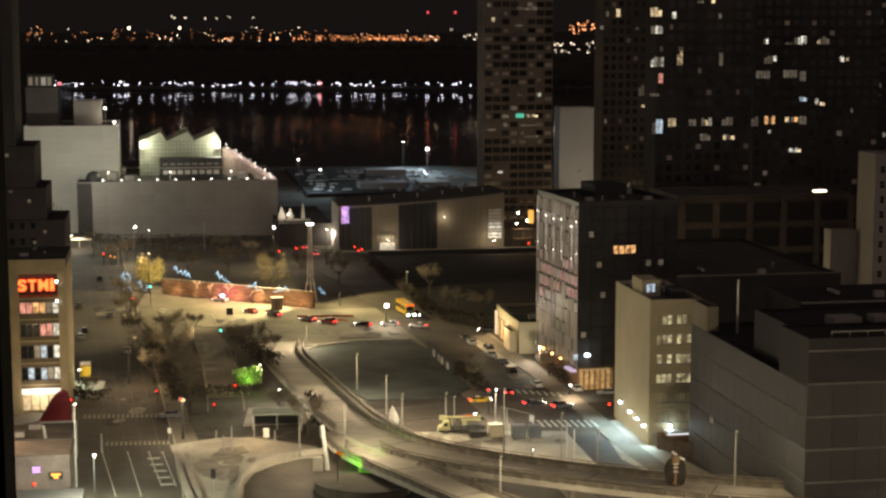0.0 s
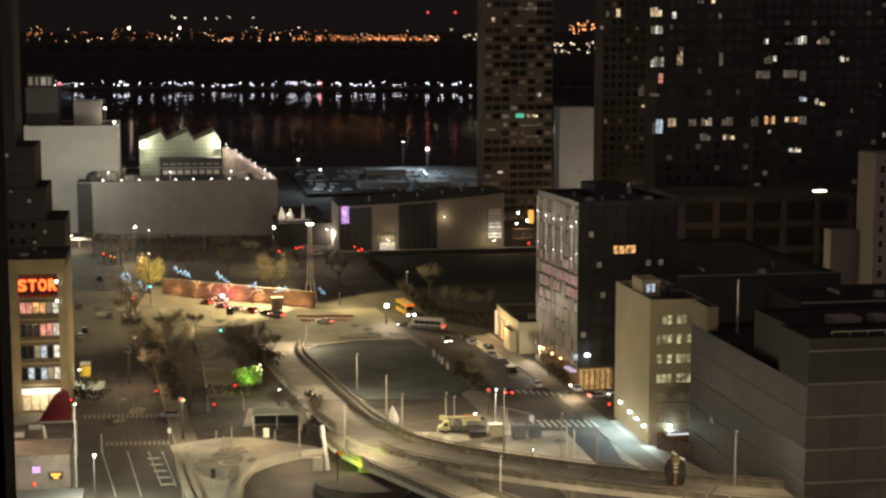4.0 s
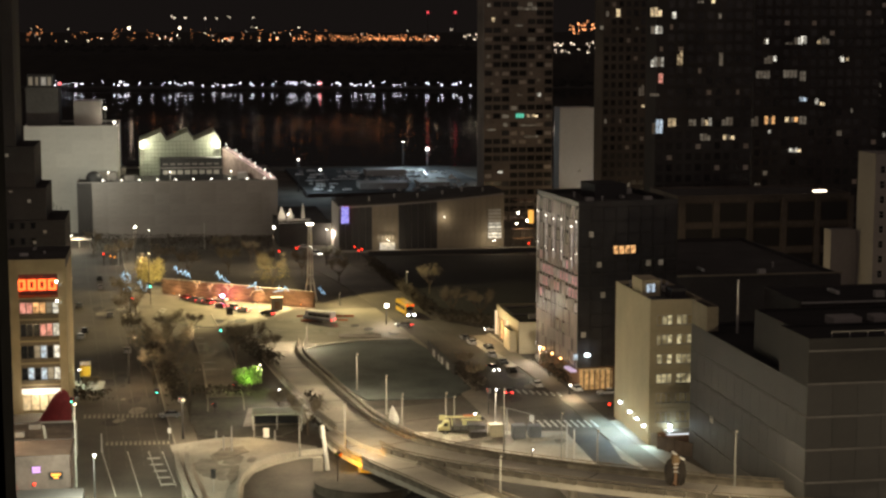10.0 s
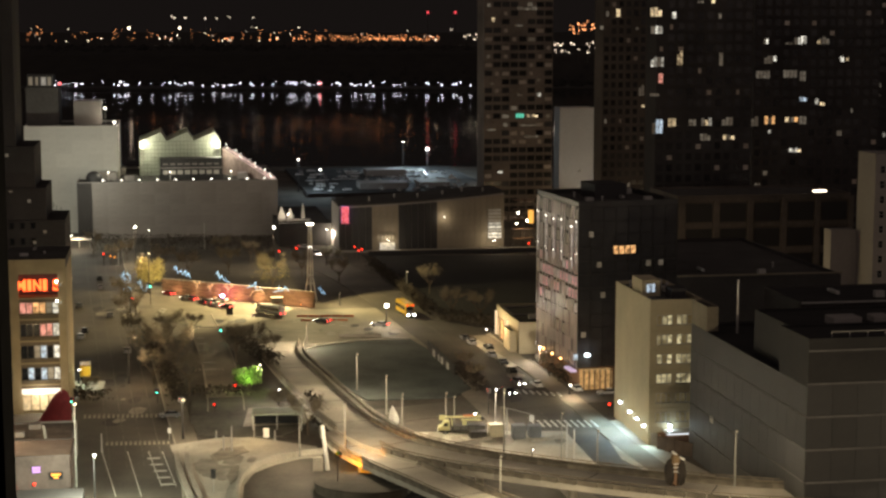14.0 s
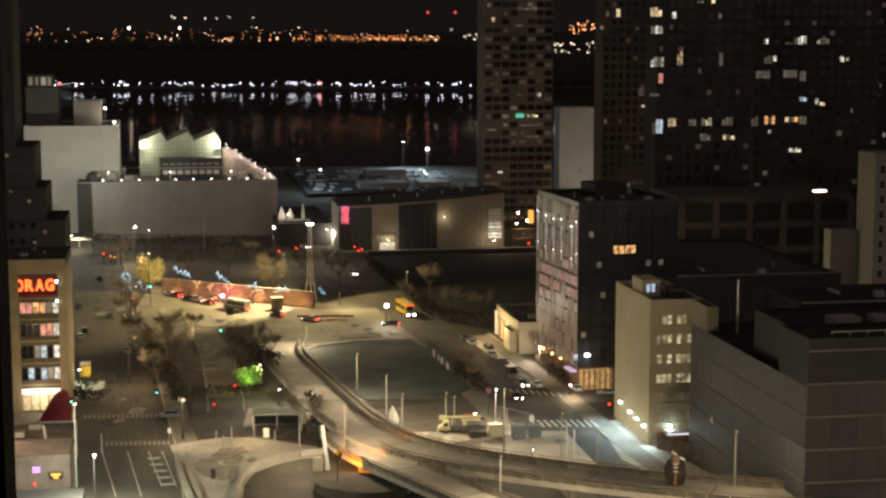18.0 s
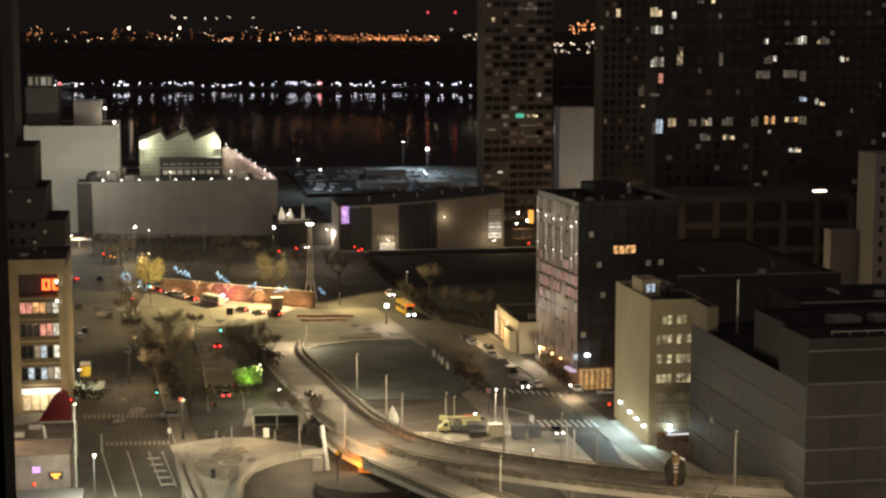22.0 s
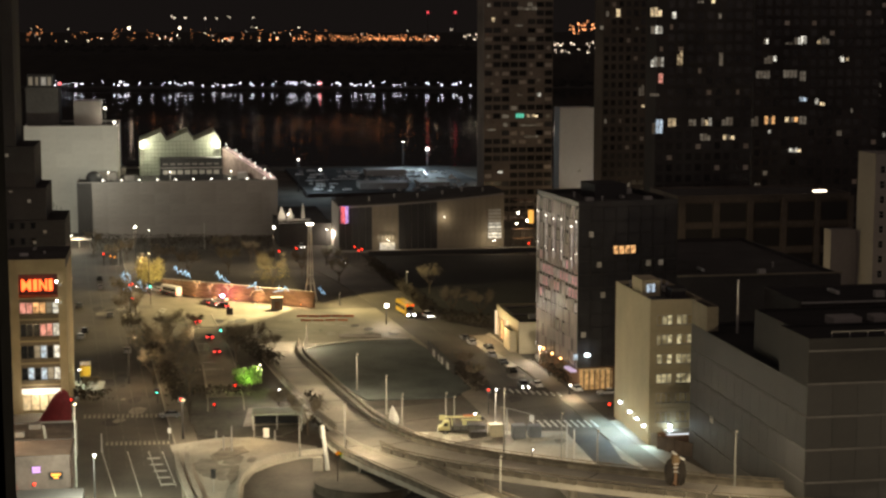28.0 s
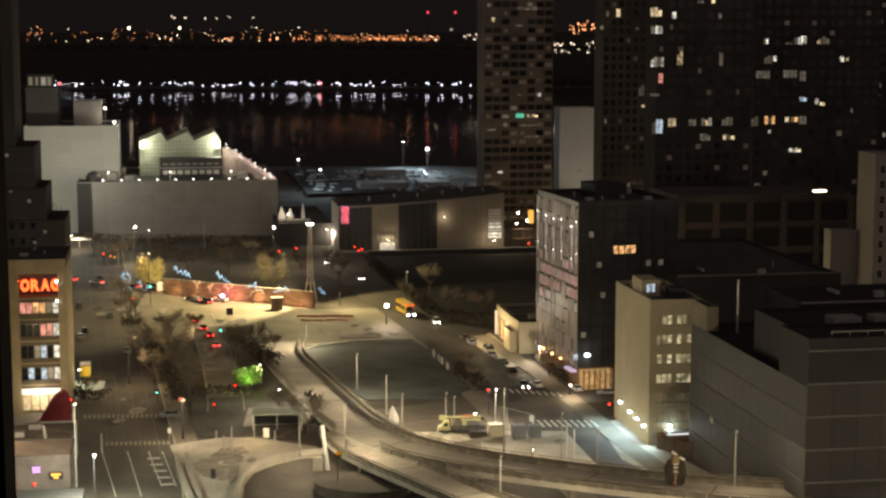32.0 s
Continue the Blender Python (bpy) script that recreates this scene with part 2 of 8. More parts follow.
def slab(name, points, z1, material, label, category="pavement", z0=-0.4):
    return tagged(part(name, poly(points, z0, z1), material), label, category, kind="structure")


# the avenue, the square and the street beside the hotel
AVENUE = smooth_line([(*p, 0.0) for p in ((-50.0, 250.0), (-59.3, 302.1), (-68.5, 343.0), (-85.5, 417.5), (-106.7, 508.6), (-126.8, 596.5), (-142.0, 680.0))], 12)
tagged(part("road", sweep(AVENUE, [(-9.5, 0.0), (-9.5, 0.06), (9.5, 0.06), (9.5, 0.0)]), ASPHALT), "worn dark asphalt avenue with faded lane lines", "road", kind="structure")
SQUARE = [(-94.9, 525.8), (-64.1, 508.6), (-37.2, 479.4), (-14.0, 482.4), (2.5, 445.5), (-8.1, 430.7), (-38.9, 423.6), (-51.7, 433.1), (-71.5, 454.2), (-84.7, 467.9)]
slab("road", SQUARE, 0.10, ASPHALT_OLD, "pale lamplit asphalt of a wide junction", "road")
STREET = smooth_line([(*p, 0.0) for p in ((-45.2, 584.7), (-26.5, 531.7), (-10.5, 475.5), (2.4, 426.7), (13.5, 382.9), (21.3, 345.6), (27.1, 314.7), (38.0, 270.0))], 8)
tagged(part("road", sweep(STREET, [(-7.5, 0.0), (-7.5, 0.14), (7.5, 0.14), (7.5, 0.0)]), ASPHALT), "dark wet-looking asphalt street", "road", kind="structure")
CROSS = smooth_line([(*p, 0.0) for p in ((-19.5, 340.4), (-2.9, 349.2), (14.4, 356.3), (35.0, 363.0), (66.7, 370.6))], 8)
tagged(part("road", sweep(CROSS, [(-6.0, 0.0), (-6.0, 0.18), (6.0, 0.18), (6.0, 0.0)]), ASPHALT), "asphalt cross street between kerbs", "road", kind="structure")
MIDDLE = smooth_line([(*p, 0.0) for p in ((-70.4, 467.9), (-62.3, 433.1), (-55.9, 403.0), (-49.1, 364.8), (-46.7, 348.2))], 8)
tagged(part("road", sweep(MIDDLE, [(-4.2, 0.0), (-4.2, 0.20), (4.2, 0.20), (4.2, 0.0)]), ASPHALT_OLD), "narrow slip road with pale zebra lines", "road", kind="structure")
LOWER = smooth_line([(*p, 0.0) for p in ((-90.9, 340.4), (-75.1, 338.9), (-57.0, 336.9), (-43.3, 340.4), (-26.9, 344.0))], 8)
tagged(part("road", sweep(LOWER, [(-7, 0.0), (-7, 0.03), (7, 0.03), (7, 0.0)]), ASPHALT), "asphalt cross street at the crossing", "road", kind="structure")
# pavements and the sunken field
slab("pavement", [(32.3, 336.9), (36.7, 340.9), (42.0, 319.1), (51.9, 292.0), (42.4, 289.8), (34.2, 308.3)], 0.20, PALE_CONCRETE, "pale concrete pavement under wall lamps")
slab("pavement", [(-87.0, 369.0), (-88.2, 379.0), (-79.0, 379.0), (-77.4, 369.0)], 0.20, PALE_CONCRETE, "pale concrete forecourt beside a parked truck")
slab("pavement", [(7.6, 426.7), (12.6, 441.3), (21.0, 399.5), (15.9, 394.7)], 0.22, PALE_CONCRETE, "pale concrete forecourt washed in warm light")
slab("pavement", [(-54.1, 319.1), (-41.7, 327.3), (-25.0, 318.2), (-21.0, 300.1), (-18.0, 278.0), (-43.0, 278.0)], 0.22, PALE_CONCRETE, "pale concrete plaza with dusty stains")
slab("pavement", [(-9.7, 329.2), (11.1, 330.6), (25.0, 330.6), (29.3, 302.1), (12.5, 308.3), (-2.7, 319.1)], 0.24, PALE_CONCRETE, "pale concrete yard beside the ramp")
slab("field", [(-36.7, 416.0), (-27.3, 426.7), (-17.8, 431.5), (-8.9, 432.3), (-2.7, 413.8), (6.6, 370.6), (2.0, 361.9), (-16.8, 359.1), (-25.7, 379.8)], 0.26, TURF, "dark green turf field behind a low kerb", "field")
slab("islet", [(-41.4, 334.0), (-28.8, 336.9), (-26.9, 344.0), (-32.5, 352.5), (-42.2, 350.8)], 0.33, CONCRETE, "grey concrete islet with a shelter")
# near-black slab: the lot's lack of light is put into its colour
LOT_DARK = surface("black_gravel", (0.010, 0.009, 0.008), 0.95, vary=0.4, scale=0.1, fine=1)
slab("lot", [(-29.6, 596.5), (60.0, 596.5), (40.0, 450.0), (25.7, 436.0), (19.6, 467.9), (-3.9, 472.6), (-17.3, 531.7)], 0.05, LOT_DARK, "unlit lot, its night shade put into a near-black colour", "lot")


WORN_PAINT = surface("worn_road_paint", (0.30, 0.27, 0.21), 0.75, vary=0.5, scale=0.5, fine=4)


def stripes(name, points, n, length, width, turn, z, label, mat=WHITE_PAINT):
    """Painted bars laid evenly from one point to another."""
    a, b = Vector((*points[0], z)), Vector((*points[1], z))
    road = thing(name, a.x, a.y, 0, 0, label, "road marking", kind="structure")
    first = None
    for i in range(n):
        q = (b - a) * (i / max(1, n - 1))
        m = pose(q.x, q.y, z, 0, 0, turn)
        if first is None:
            first = part("stripe", abox(-width / 2, width / 2, -length / 2, length / 2, 0, 0.012), mat, road)
            first.matrix_basis = m
        else:
            again(first, m)


stripes("crosswalk", ((19.0, 336.9), (31.6, 336.9)), 10, 6.0, 0.5, 10.7, 0.262, "worn white zebra crossing")
stripes("crosswalk", ((-76.2, 344.0), (-60.2, 345.0)), 17, 3.4, 0.5, 10, 0.07, "faded yellowish zebra crossing", WORN_PAINT)
stripes("crosswalk", ((-66.8, 320.9), (-54.8, 321.8)), 14, 3.0, 0.5, 10, 0.07, "faded white zebra crossing", WORN_PAINT)
stripes("lane_line", ((-65.0, 433.1), (-56.3, 392.7)), 6, 0.5, 3.0, 12, 0.21, "broken white lane line")
stripes("lane_line", ((15.5, 368.3), (26.2, 364.8)), 8, 4.0, 0.5, 10.7, 0.235, "white crossing bars on the street")
for a, b in (((-57.7, 283.3), (-66.6, 314.7)), ((-53.2, 283.3), (-61.6, 314.7)), ((-50.7, 289.8), (-57.5, 314.7)), ((-48.1, 289.8), (-54.8, 314.7))):
    d = Vector((b[0] - a[0], b[1] - a[1], 0))
    bm = abox(-0.09, 0.09, 0, d.length, 0.07, 0.082)
    o = tagged(part("lane_line", bm, WHITE_PAINT), "solid white lane line", "road marking", kind="structure")
    o.matrix_basis = pose(a[0], a[1], 0, 0, 0, math.degrees(math.atan2(-d.x, d.y)))
stripes("lane_letters", ((-55.6, 309.5), (-49.9, 291.3)), 5, 1.1, 2.4, 12, 0.07, "worn white lettering painted on a bus lane")


WALKS = surface("pavement_flags", (0.20, 0.175, 0.135), 0.85, vary=0.3, scale=0.15, fine=1.5)
for off, w in ((-12.5, 3.0), (12.0, 2.4)):
    tagged(part("pavement", sweep(AVENUE, [(off - w, 0), (off - w, 0.16), (off + w, 0.16), (off + w, 0)]), WALKS), "worn concrete pavement along the avenue", "pavement", kind="structure")
for off in (-9.8, 9.8):
    tagged(part("kerb", sweep(AVENUE, [(off - 0.15, 0), (off - 0.15, 0.2), (off + 0.15, 0.2), (off + 0.15, 0)]), CONCRETE), "grey stone kerb", "kerb", kind="structure")
for off, w in ((-3.2, 0.09), (3.2, 0.09), (0.0, 0.09), (6.6, 0.12)):
    tagged(part("lane_line", sweep(AVENUE[4:], [(off - w, 0.07), (off - w, 0.082), (off + w, 0.082), (off + w, 0.07)]), FADED_PAINT), "long faded lane line", "road marking", kind="structure")
for off, w in ((-10.0, 2.3), (10.2, 2.6)):
    tagged(part("pavement", sweep(STREET[19:], [(off - w, 0), (off - w, 0.228), (off + w, 0.228), (off + w, 0)]), WALKS), "worn concrete pavement along the street", "pavement", kind="structure")
tagged(part("lane_line", sweep(STREET, [(-0.1, 0.145), (-0.1, 0.157), (0.1, 0.157), (0.1, 0.145)]), FADED_PAINT), "faded centre line of a street", "road marking", kind="structure")
for off in (-3.9, 3.9):
    tagged(part("kerb", sweep(MIDDLE, [(off - 0.15, 0.2), (off - 0.15, 0.4), (off + 0.15, 0.4), (off + 0.15, 0.2)]), CONCRETE), "grey stone kerb of the slip road", "kerb", kind="structure")
stripes("crosswalk", ((-59.6, 392.0), (-53.4, 393.0)), 8, 3.2, 0.4, 12, 0.21, "faded white zebra crossing on a slip road", WORN_PAINT)
stripes("crosswalk", ((-82.1, 479.4), (-81.5, 449.8)), 8, 3.0, 0.5, 40, 0.105, "faded white zebra crossing at the junction")
stripes("lane_line", ((-48.6, 445.5), (-22.1, 441.3)), 7, 0.16, 3.0, 0, 0.105, "broken white lane line across the junction")
stripes("lane_line", ((-59.0, 467.9), (-22.5, 449.8)), 9, 0.16, 3.0, -8, 0.105, "broken white lane line across the junction")

PATCH_DARK = surface("asphalt_patch", (0.05, 0.045, 0.04), 0.8, vary=0.4, scale=0.3, fine=2)
PATCH_PALE = surface("pale_patch", (0.26, 0.235, 0.19), 0.8, vary=0.35, scale=0.3, fine=2)


def patches(name, centre, spread, n, z, seed, label, dark=0.6):
    """Irregular repairs in a road surface, each a thin slab of its own."""
    rr = random.Random(seed)
    ob = thing(name, centre[0], centre[1], 0, 0, label, "road repair", kind="structure")
    for i in range(n):
        cx, cy = rr.uniform(-1, 1) * spread[0], rr.uniform(-1, 1) * spread[1]
        a0, r = rr.random() * 6, rr.uniform(0.6, 2.6)
        pts = [(cx + math.cos(a0 + k * 1.047) * r * rr.uniform(0.8, 1.1), cy + math.sin(a0 + k * 1.047) * r * rr.uniform(1.6, 2.2)) for k in range(6)]
        part("patch", poly(pts, z - 0.1, z + 0.003 + 0.0006 * i), PATCH_DARK if rr.random() < dark else PATCH_PALE, ob)


patches("road_patches", (-34.8, 448.1), (34, 14), 22, 0.104, 1, "dark and pale asphalt repairs in the junction")
patches("road_patches", (-71.8, 364.8), (7, 40), 14, 0.064, 2, "dark and pale asphalt repairs in the avenue")
patches("road_patches", (-95.5, 467.9), (7, 50), 10, 0.064, 3, "dark and pale asphalt repairs in the avenue")
patches("road_patches", (15.6, 370.6), (5, 24), 10, 0.186, 4, "dark and pale asphalt repairs in the street")
patches("road_patches", (8.6, 321.3), (16, 5), 9, 0.246, 5, "pale repairs in a concrete yard", 0.0)
patches("road_patches", (-40.7, 302.1), (7, 9), 8, 0.226, 6, "pale repairs in a concrete plaza", 0.0)

# ---- buildings ----
def building(name, corner, rz, label, category="building"):
    return thing(name, corner[0], corner[1], 0, rz, label, category)


def shell(ob, x0, x1, y0, y1, z0, z1, wall, roof=ROOF, parapet=0.9, t=0.35):
    """Walls, a parapet round the roof and the roof deck itself."""
    part("wall", abox(x0, x1, y0, y1, z0, z1 - 0.01), wall, ob)
    bm = bmesh.new()
    for q in ((x0, x1, y0, y0 + t), (x0, x1, y1 - t, y1), (x0, x0 + t, y0 + t, y1 - t), (x1 - t, x1, y0 + t, y1 - t)):
        box(bm, *q, z1, z1 + parapet)
    part("parapet", bm, wall, ob)
    part("roof", abox(x0 + t, x1 - t, y0 + t, y1 - t, z1, z1 + 0.06), roof, ob)


def window_kind(w, h, pane, frame_mat, depth=0.10, bar=True):
    """One window: a frame with its pane as a part of it. Local origin at the middle of its foot, on the wall, facing -y."""
    f = bmesh.new()
    t = max(0.07, min(w, h) * 0.06)
    box(f, -w / 2, w / 2, -depth, 0.02, 0, t)
    box(f, -w / 2, w / 2, -depth, 0.02, h - t, h)
    box(f, -w / 2, -w / 2 + t, -depth, 0.02, t, h - t)
    box(f, w / 2 - t, w / 2, -depth, 0.02, t, h - t)
    if bar:
        box(f, -w / 2 + t, w / 2 - t, -depth * 0.8, 0.02, h * 0.5 - t / 3, h * 0.5 + t / 3)
    frame_ob = part("window", f, frame_mat)
    p = part("pane", abox(-w / 2 + t, w / 2 - t, -0.03, 0.01, t, h - t), pane, frame_ob)
    return frame_ob, p


WINDOWS = {}


def window(parent, place, w, h, pane, frame_mat=None, turn=0.0, bar=True):
    """Put a window on a wall of its building; alike windows share their meshes."""
    frame_mat = frame_mat or DARK_STEEL
    key = (w, h, pane.name, frame_mat.name, bar)
    m = pose(*place, 0, 0, turn)
    if key not in WINDOWS:
        f, p = window_kind(w, h, pane, frame_mat, bar=bar)
        WINDOWS[key] = (f.data, p.data)
        f.parent = parent
        f.matrix_basis = m
        return f
    f = new("window", WINDOWS[key][0])
    f.parent = parent
    f.matrix_basis = m
    p = new("pane", WINDOWS[key][1])
    p.parent = f
    return f


A = 9.7

# the cream block with its blank flank and windowed front
cream = building("apartment_block", (40.6, 319.1), A, "cream rendered seven-storey block with paired windows")
CW, CD, CH_ = 10.5, 25.0, 28.6
shell(cream, 0, CW, 0, CD, 0, CH_, CREAM, parapet=0.7)
for k in range(1, 8):
    part("string_course", abox(-0.04, CW + 0.04, -0.07, 0.0, 3.9 * k - 0.35, 3.9 * k - 0.2), CREAM_BRICK, cream)
random.seed(4)
CREAM_LIT = glow("lit_blind", (0.92, 0.80, 0.46), 0.38, rand=0.5, room=True)
CREAM_DIM = glow("dim_blind", (0.80, 0.66, 0.36), 0.05, rand=0.8, room=True)
LITS = {(6, 0): 0, (6, 1): 2, (5, 0): 1, (5, 1): 1, (4, 0): 1, (4, 1): 2, (3, 0): 2, (3, 1): 1}
for k in range(1, 7):
    for i in range(2):
        for j in range(3):
            lit = (k, i) in LITS and (j != LITS[(k, i)] or random.random() < 0.3)
            window(cream, (1.9 + i * 4.0 + j * 1.05, 0, 3.9 * k + 0.9), 1.0, 1.9, CREAM_LIT if lit else CREAM_DIM, STEEL)
        part("sill", abox(1.3 + i * 4.0, 4.6 + i * 4.0, -0.16, 0.02, 3.9 * k + 0.72, 3.9 * k + 0.88), CONCRETE, cream)
part("stair_head", abox(0.6, 4.4, 8, 15, CH_ + 0.06, CH_ + 3.4), CREAM, cream)
part("stair_head", abox(5.5, 8.5, 4, 8, CH_ + 0.06, CH_ + 2.2), DARK_WALL, cream)
window(cream, (2.4, 8, CH_ + 0.8), 1.9, 1.9, LIT_BLUE, STEEL)
part("door", abox(0.5, 2.3, -0.08, 0.02, 0.2, 2.6), STEEL, cream, "pale steel door under a lamp")
part("canopy", abox(2.8, 8.8, -2.6, 0.0, 3.0, 3.35), STEEL, cream, "flat white lit canopy")
part("canopy_light", abox(3.0, 8.6, -2.62, -2.5, 2.7, 3.0), glow("canopy_glow", (0.9, 0.95, 1.0), 0.9), cream)
part("loading_bay", abox(1.8, 9.3, -2.3, -0.02, 0.2, 2.65), BROWN_BRICK, cream, "dark brown lean-to under the canopy")
for i, (yy, zz) in enumerate(((1.5, 3.9), (6.2, 4.2), (11.5, 4.4), (18.5, 4.8))):
    wl = part("wall_lamp", abox(-0.7, 0.0, yy - 0.25, yy + 0.25, zz, zz + 0.25), DARK_STEEL, cream)
    part("lens", aball((-0.55, yy, zz - 0.05), 0.36, 0.8, 10), GLOW_COOL, wl)
    if i:
        downlight(wl, (-2.4, yy, zz + 0.4), (0.62, 0.90, 1.0), 2600, 150, aim=(0, 40, 0))
    else:                                  # the corner lamp washes the pavement towards the viaduct
        downlight(wl, (-1.4, -0.8, zz + 0.5), (0.66, 0.95, 0.95), 2700, 112, aim=(-26, 22, 0))
wl = part("wall_lamp", abox(3.9, 4.5, -0.7, 0.0, 4.2, 4.45), DARK_STEEL, cream)
part("lens", aball((4.2, -0.55, 4.15), 0.36, 0.8, 10), GLOW_COOL, wl)
lamp(wl, (4.2, -1.2, 4.0), COOL, 110)

# the long dark-grey block with its terraces
OCHRE_WALL = surface("dusty_ochre_wall", (0.24, 0.21, 0.15), 0.85, vary=0.25, scale=0.15, fine=1.5)
dark = building("office_block", (57.4, 255.0), A, "dark grey panelled office block with stepped terraces")
BLACK_ROOF = surface("black_roof_felt", (0.022, 0.021, 0.020), 0.9, vary=0.4, scale=0.15, fine=2)
shell(dark, 0, 46, 0, 58, 0, 25.2, DARK_WALL, roof=BLACK_ROOF, parapet=0.7)
# the shade on the upper storeys is put into this darker cladding
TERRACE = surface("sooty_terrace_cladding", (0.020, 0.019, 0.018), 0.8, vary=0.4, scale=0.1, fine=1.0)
shell(dark, 0, 46, 0.0, 12.4, 25.95, 33.2, TERRACE, roof=BLACK_ROOF, parapet=0.5)
shell(dark, 2.2, 46, 12.45, 30, 25.27, 32.8, TERRACE, roof=BLACK_ROOF, parapet=0.5)
shell(dark, 0, 2.2, 49, 58, 25.95, 30.2, OCHRE_WALL, roof=BLACK_ROOF, parapet=0.4)
shell(dark, 14, 46, 38.05, 57, 25.27, 32.4, BLACK_WALL, roof=BLACK_ROOF, parapet=0.4)
part("coping", abox(14, 46, 37.7, 38.0, 32.6, 32.9), STEEL, dark)
JOINT = surface("grey_joint", (0.12, 0.115, 0.11), 0.7, vary=0.3, scale=0.3, fine=2)
for k in range(6):
    if k < 4:
        part("joint", abox(-0.10, 0.0, 0.0, 58, 5.0 + 5.33 * k, 5.2 + 5.33 * k), JOINT, dark)
    part("joint", abox(0.0, 46, -0.12, 0.0, 4.95 + 5.33 * k, 5.25 + 5.33 * k), JOINT, dark)
rnd = random.Random(77)
PANEL = surface("dark_panel", (0.033, 0.032, 0.032), 0.55, vary=0.2, scale=0.1, fine=1.0, rand=0.14)
flank = part("panel", abox(-0.05, 0.0, 0, 4.08, 0, 4.9), PANEL, dark)
flank.matrix_basis = pose(-0.001, 0.1, 0.05)
front_ = part("panel", abox(0, 4.08, -0.05, 0, 0, 4.9), PANEL, dark)
front_.matrix_basis = pose(0.1, -0.001, 0.05)
for k in range(6):
    for j in range(14):
        if k + j and k < 5 and 5.33 * k + 4.95 < 25.9:
            again(flank, pose(-0.001, 0.1 + 4.14 * j, 0.05 + 5.33 * k - 0.05 * (k > 0)))
    for j in range(11):
        if 0 < k + j and k < 5:
            again(front_, pose(0.1 + 4.14 * j, -0.001, 0.05 + 5.33 * k - 0.05 * (k > 0)))
bm = bmesh.new()
for k in range(13):
    rod(bm, (4 + 3 * k, 0.6, 33.7), (4 + 3 * k, 0.6, 34.6), 0.05)
rod(bm, (4, 0.6, 34.6), (40, 0.6, 34.6), 0.06)
part("railing", bm, STEEL, dark)
for x, y, w, d, h in ((10, 14, 5, 4, 1.4), (18, 16, 3, 3, 1.2), (26, 14, 2, 2, 1.6), (33, 20, 6, 4, 1.5)):
    part("roof_unit", abox(x, x + w, y, y + d, 32.86, 32.86 + h, bevel=0.15), GREY_WALL, dark, "boxy rooftop air unit")
part("flue", arod((6.3, 50, 25.2), (6.3, 50, 35.4), 0.22, 0.2, 10), STEEL, dark, "slim pale metal flue")
window(dark, (-0.06, 45.0, 9.5), 1.6, 1.2, LIT_DIM, STEEL, -90)
window(dark, (14.6, -0.06, 13.3), 1.7, 0.9, LIT_WARM, STEEL)

# the glass hotel; the flank's reflected light is put into its glass colour
hotel = building("hotel", (30.6, 370.6), 15.0, "glass hotel tower, pinkish reflections put into its flank's colour")
HW, HD, HH = 24.0, 29.4, 42.0
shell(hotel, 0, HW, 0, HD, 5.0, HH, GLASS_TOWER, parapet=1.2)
part("podium", abox(0.6, HW - 0.3, 0.6, HD - 0.3, 0, 5.0), BROWN_BRICK, hotel)
random.seed(9)
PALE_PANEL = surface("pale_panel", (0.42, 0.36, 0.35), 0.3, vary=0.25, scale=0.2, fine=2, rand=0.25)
COLUMN_GLOW = glow("column_light", (1.0, 0.86, 0.76), 0.32, room=True)
HOTEL_WHITE = glow("pale_room", (0.9, 0.78, 0.72), 0.16, rand=0.7, room=True)
HOTEL_PINK = glow("pink_room", (0.95, 0.48, 0.48), 0.26, rand=0.6, room=True)
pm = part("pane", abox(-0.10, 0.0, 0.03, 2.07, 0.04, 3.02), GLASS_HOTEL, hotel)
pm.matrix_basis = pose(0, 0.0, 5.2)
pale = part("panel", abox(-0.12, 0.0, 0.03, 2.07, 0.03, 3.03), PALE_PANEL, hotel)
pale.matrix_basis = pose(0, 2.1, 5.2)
for k in range(12):
    for j in range(14):
        if (k, j) in ((0, 0), (0, 1)):
            continue
        if (k in (9, 10, 11) and j % 3 == 0 and random.random() < 0.75) or random.random() < 0.02:
            window(hotel, (-0.05, 2.1 * j + 1.05, 5.5 + 3.05 * k), 0.9, 2.2, LIT_DIM if k != 10 else HOTEL_WHITE, STEEL, -90)
            continue
        if k in (5, 6) and random.random() < 0.75 or k in (4, 7) and random.random() < 0.25:
            window(hotel, (-0.05, 2.1 * j + 1.05, 5.5 + 3.05 * k), 1.6, 2.2, HOTEL_PINK if random.random() < 0.7 else HOTEL_WHITE, STEEL, -90)
            continue
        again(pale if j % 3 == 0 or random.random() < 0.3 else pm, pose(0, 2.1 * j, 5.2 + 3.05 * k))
for j in range(15):
    part("mullion", abox(-0.22, 0.0, 2.1 * j - 0.06, 2.1 * j + 0.06, 5.0, HH), STEEL, hotel)
for k in range(13):
    part("floor_band", abox(0.0, HW, -0.10, 0.0, 5.0 + 3.05 * k, 5.25 + 3.05 * k), DARK_STEEL, hotel)
for j in range(9):
    part("mullion", abox(3.0 * j - 0.05, 3.0 * j + 0.05, -0.15, 0.0, 5.25, HH), DARK_STEEL, hotel)
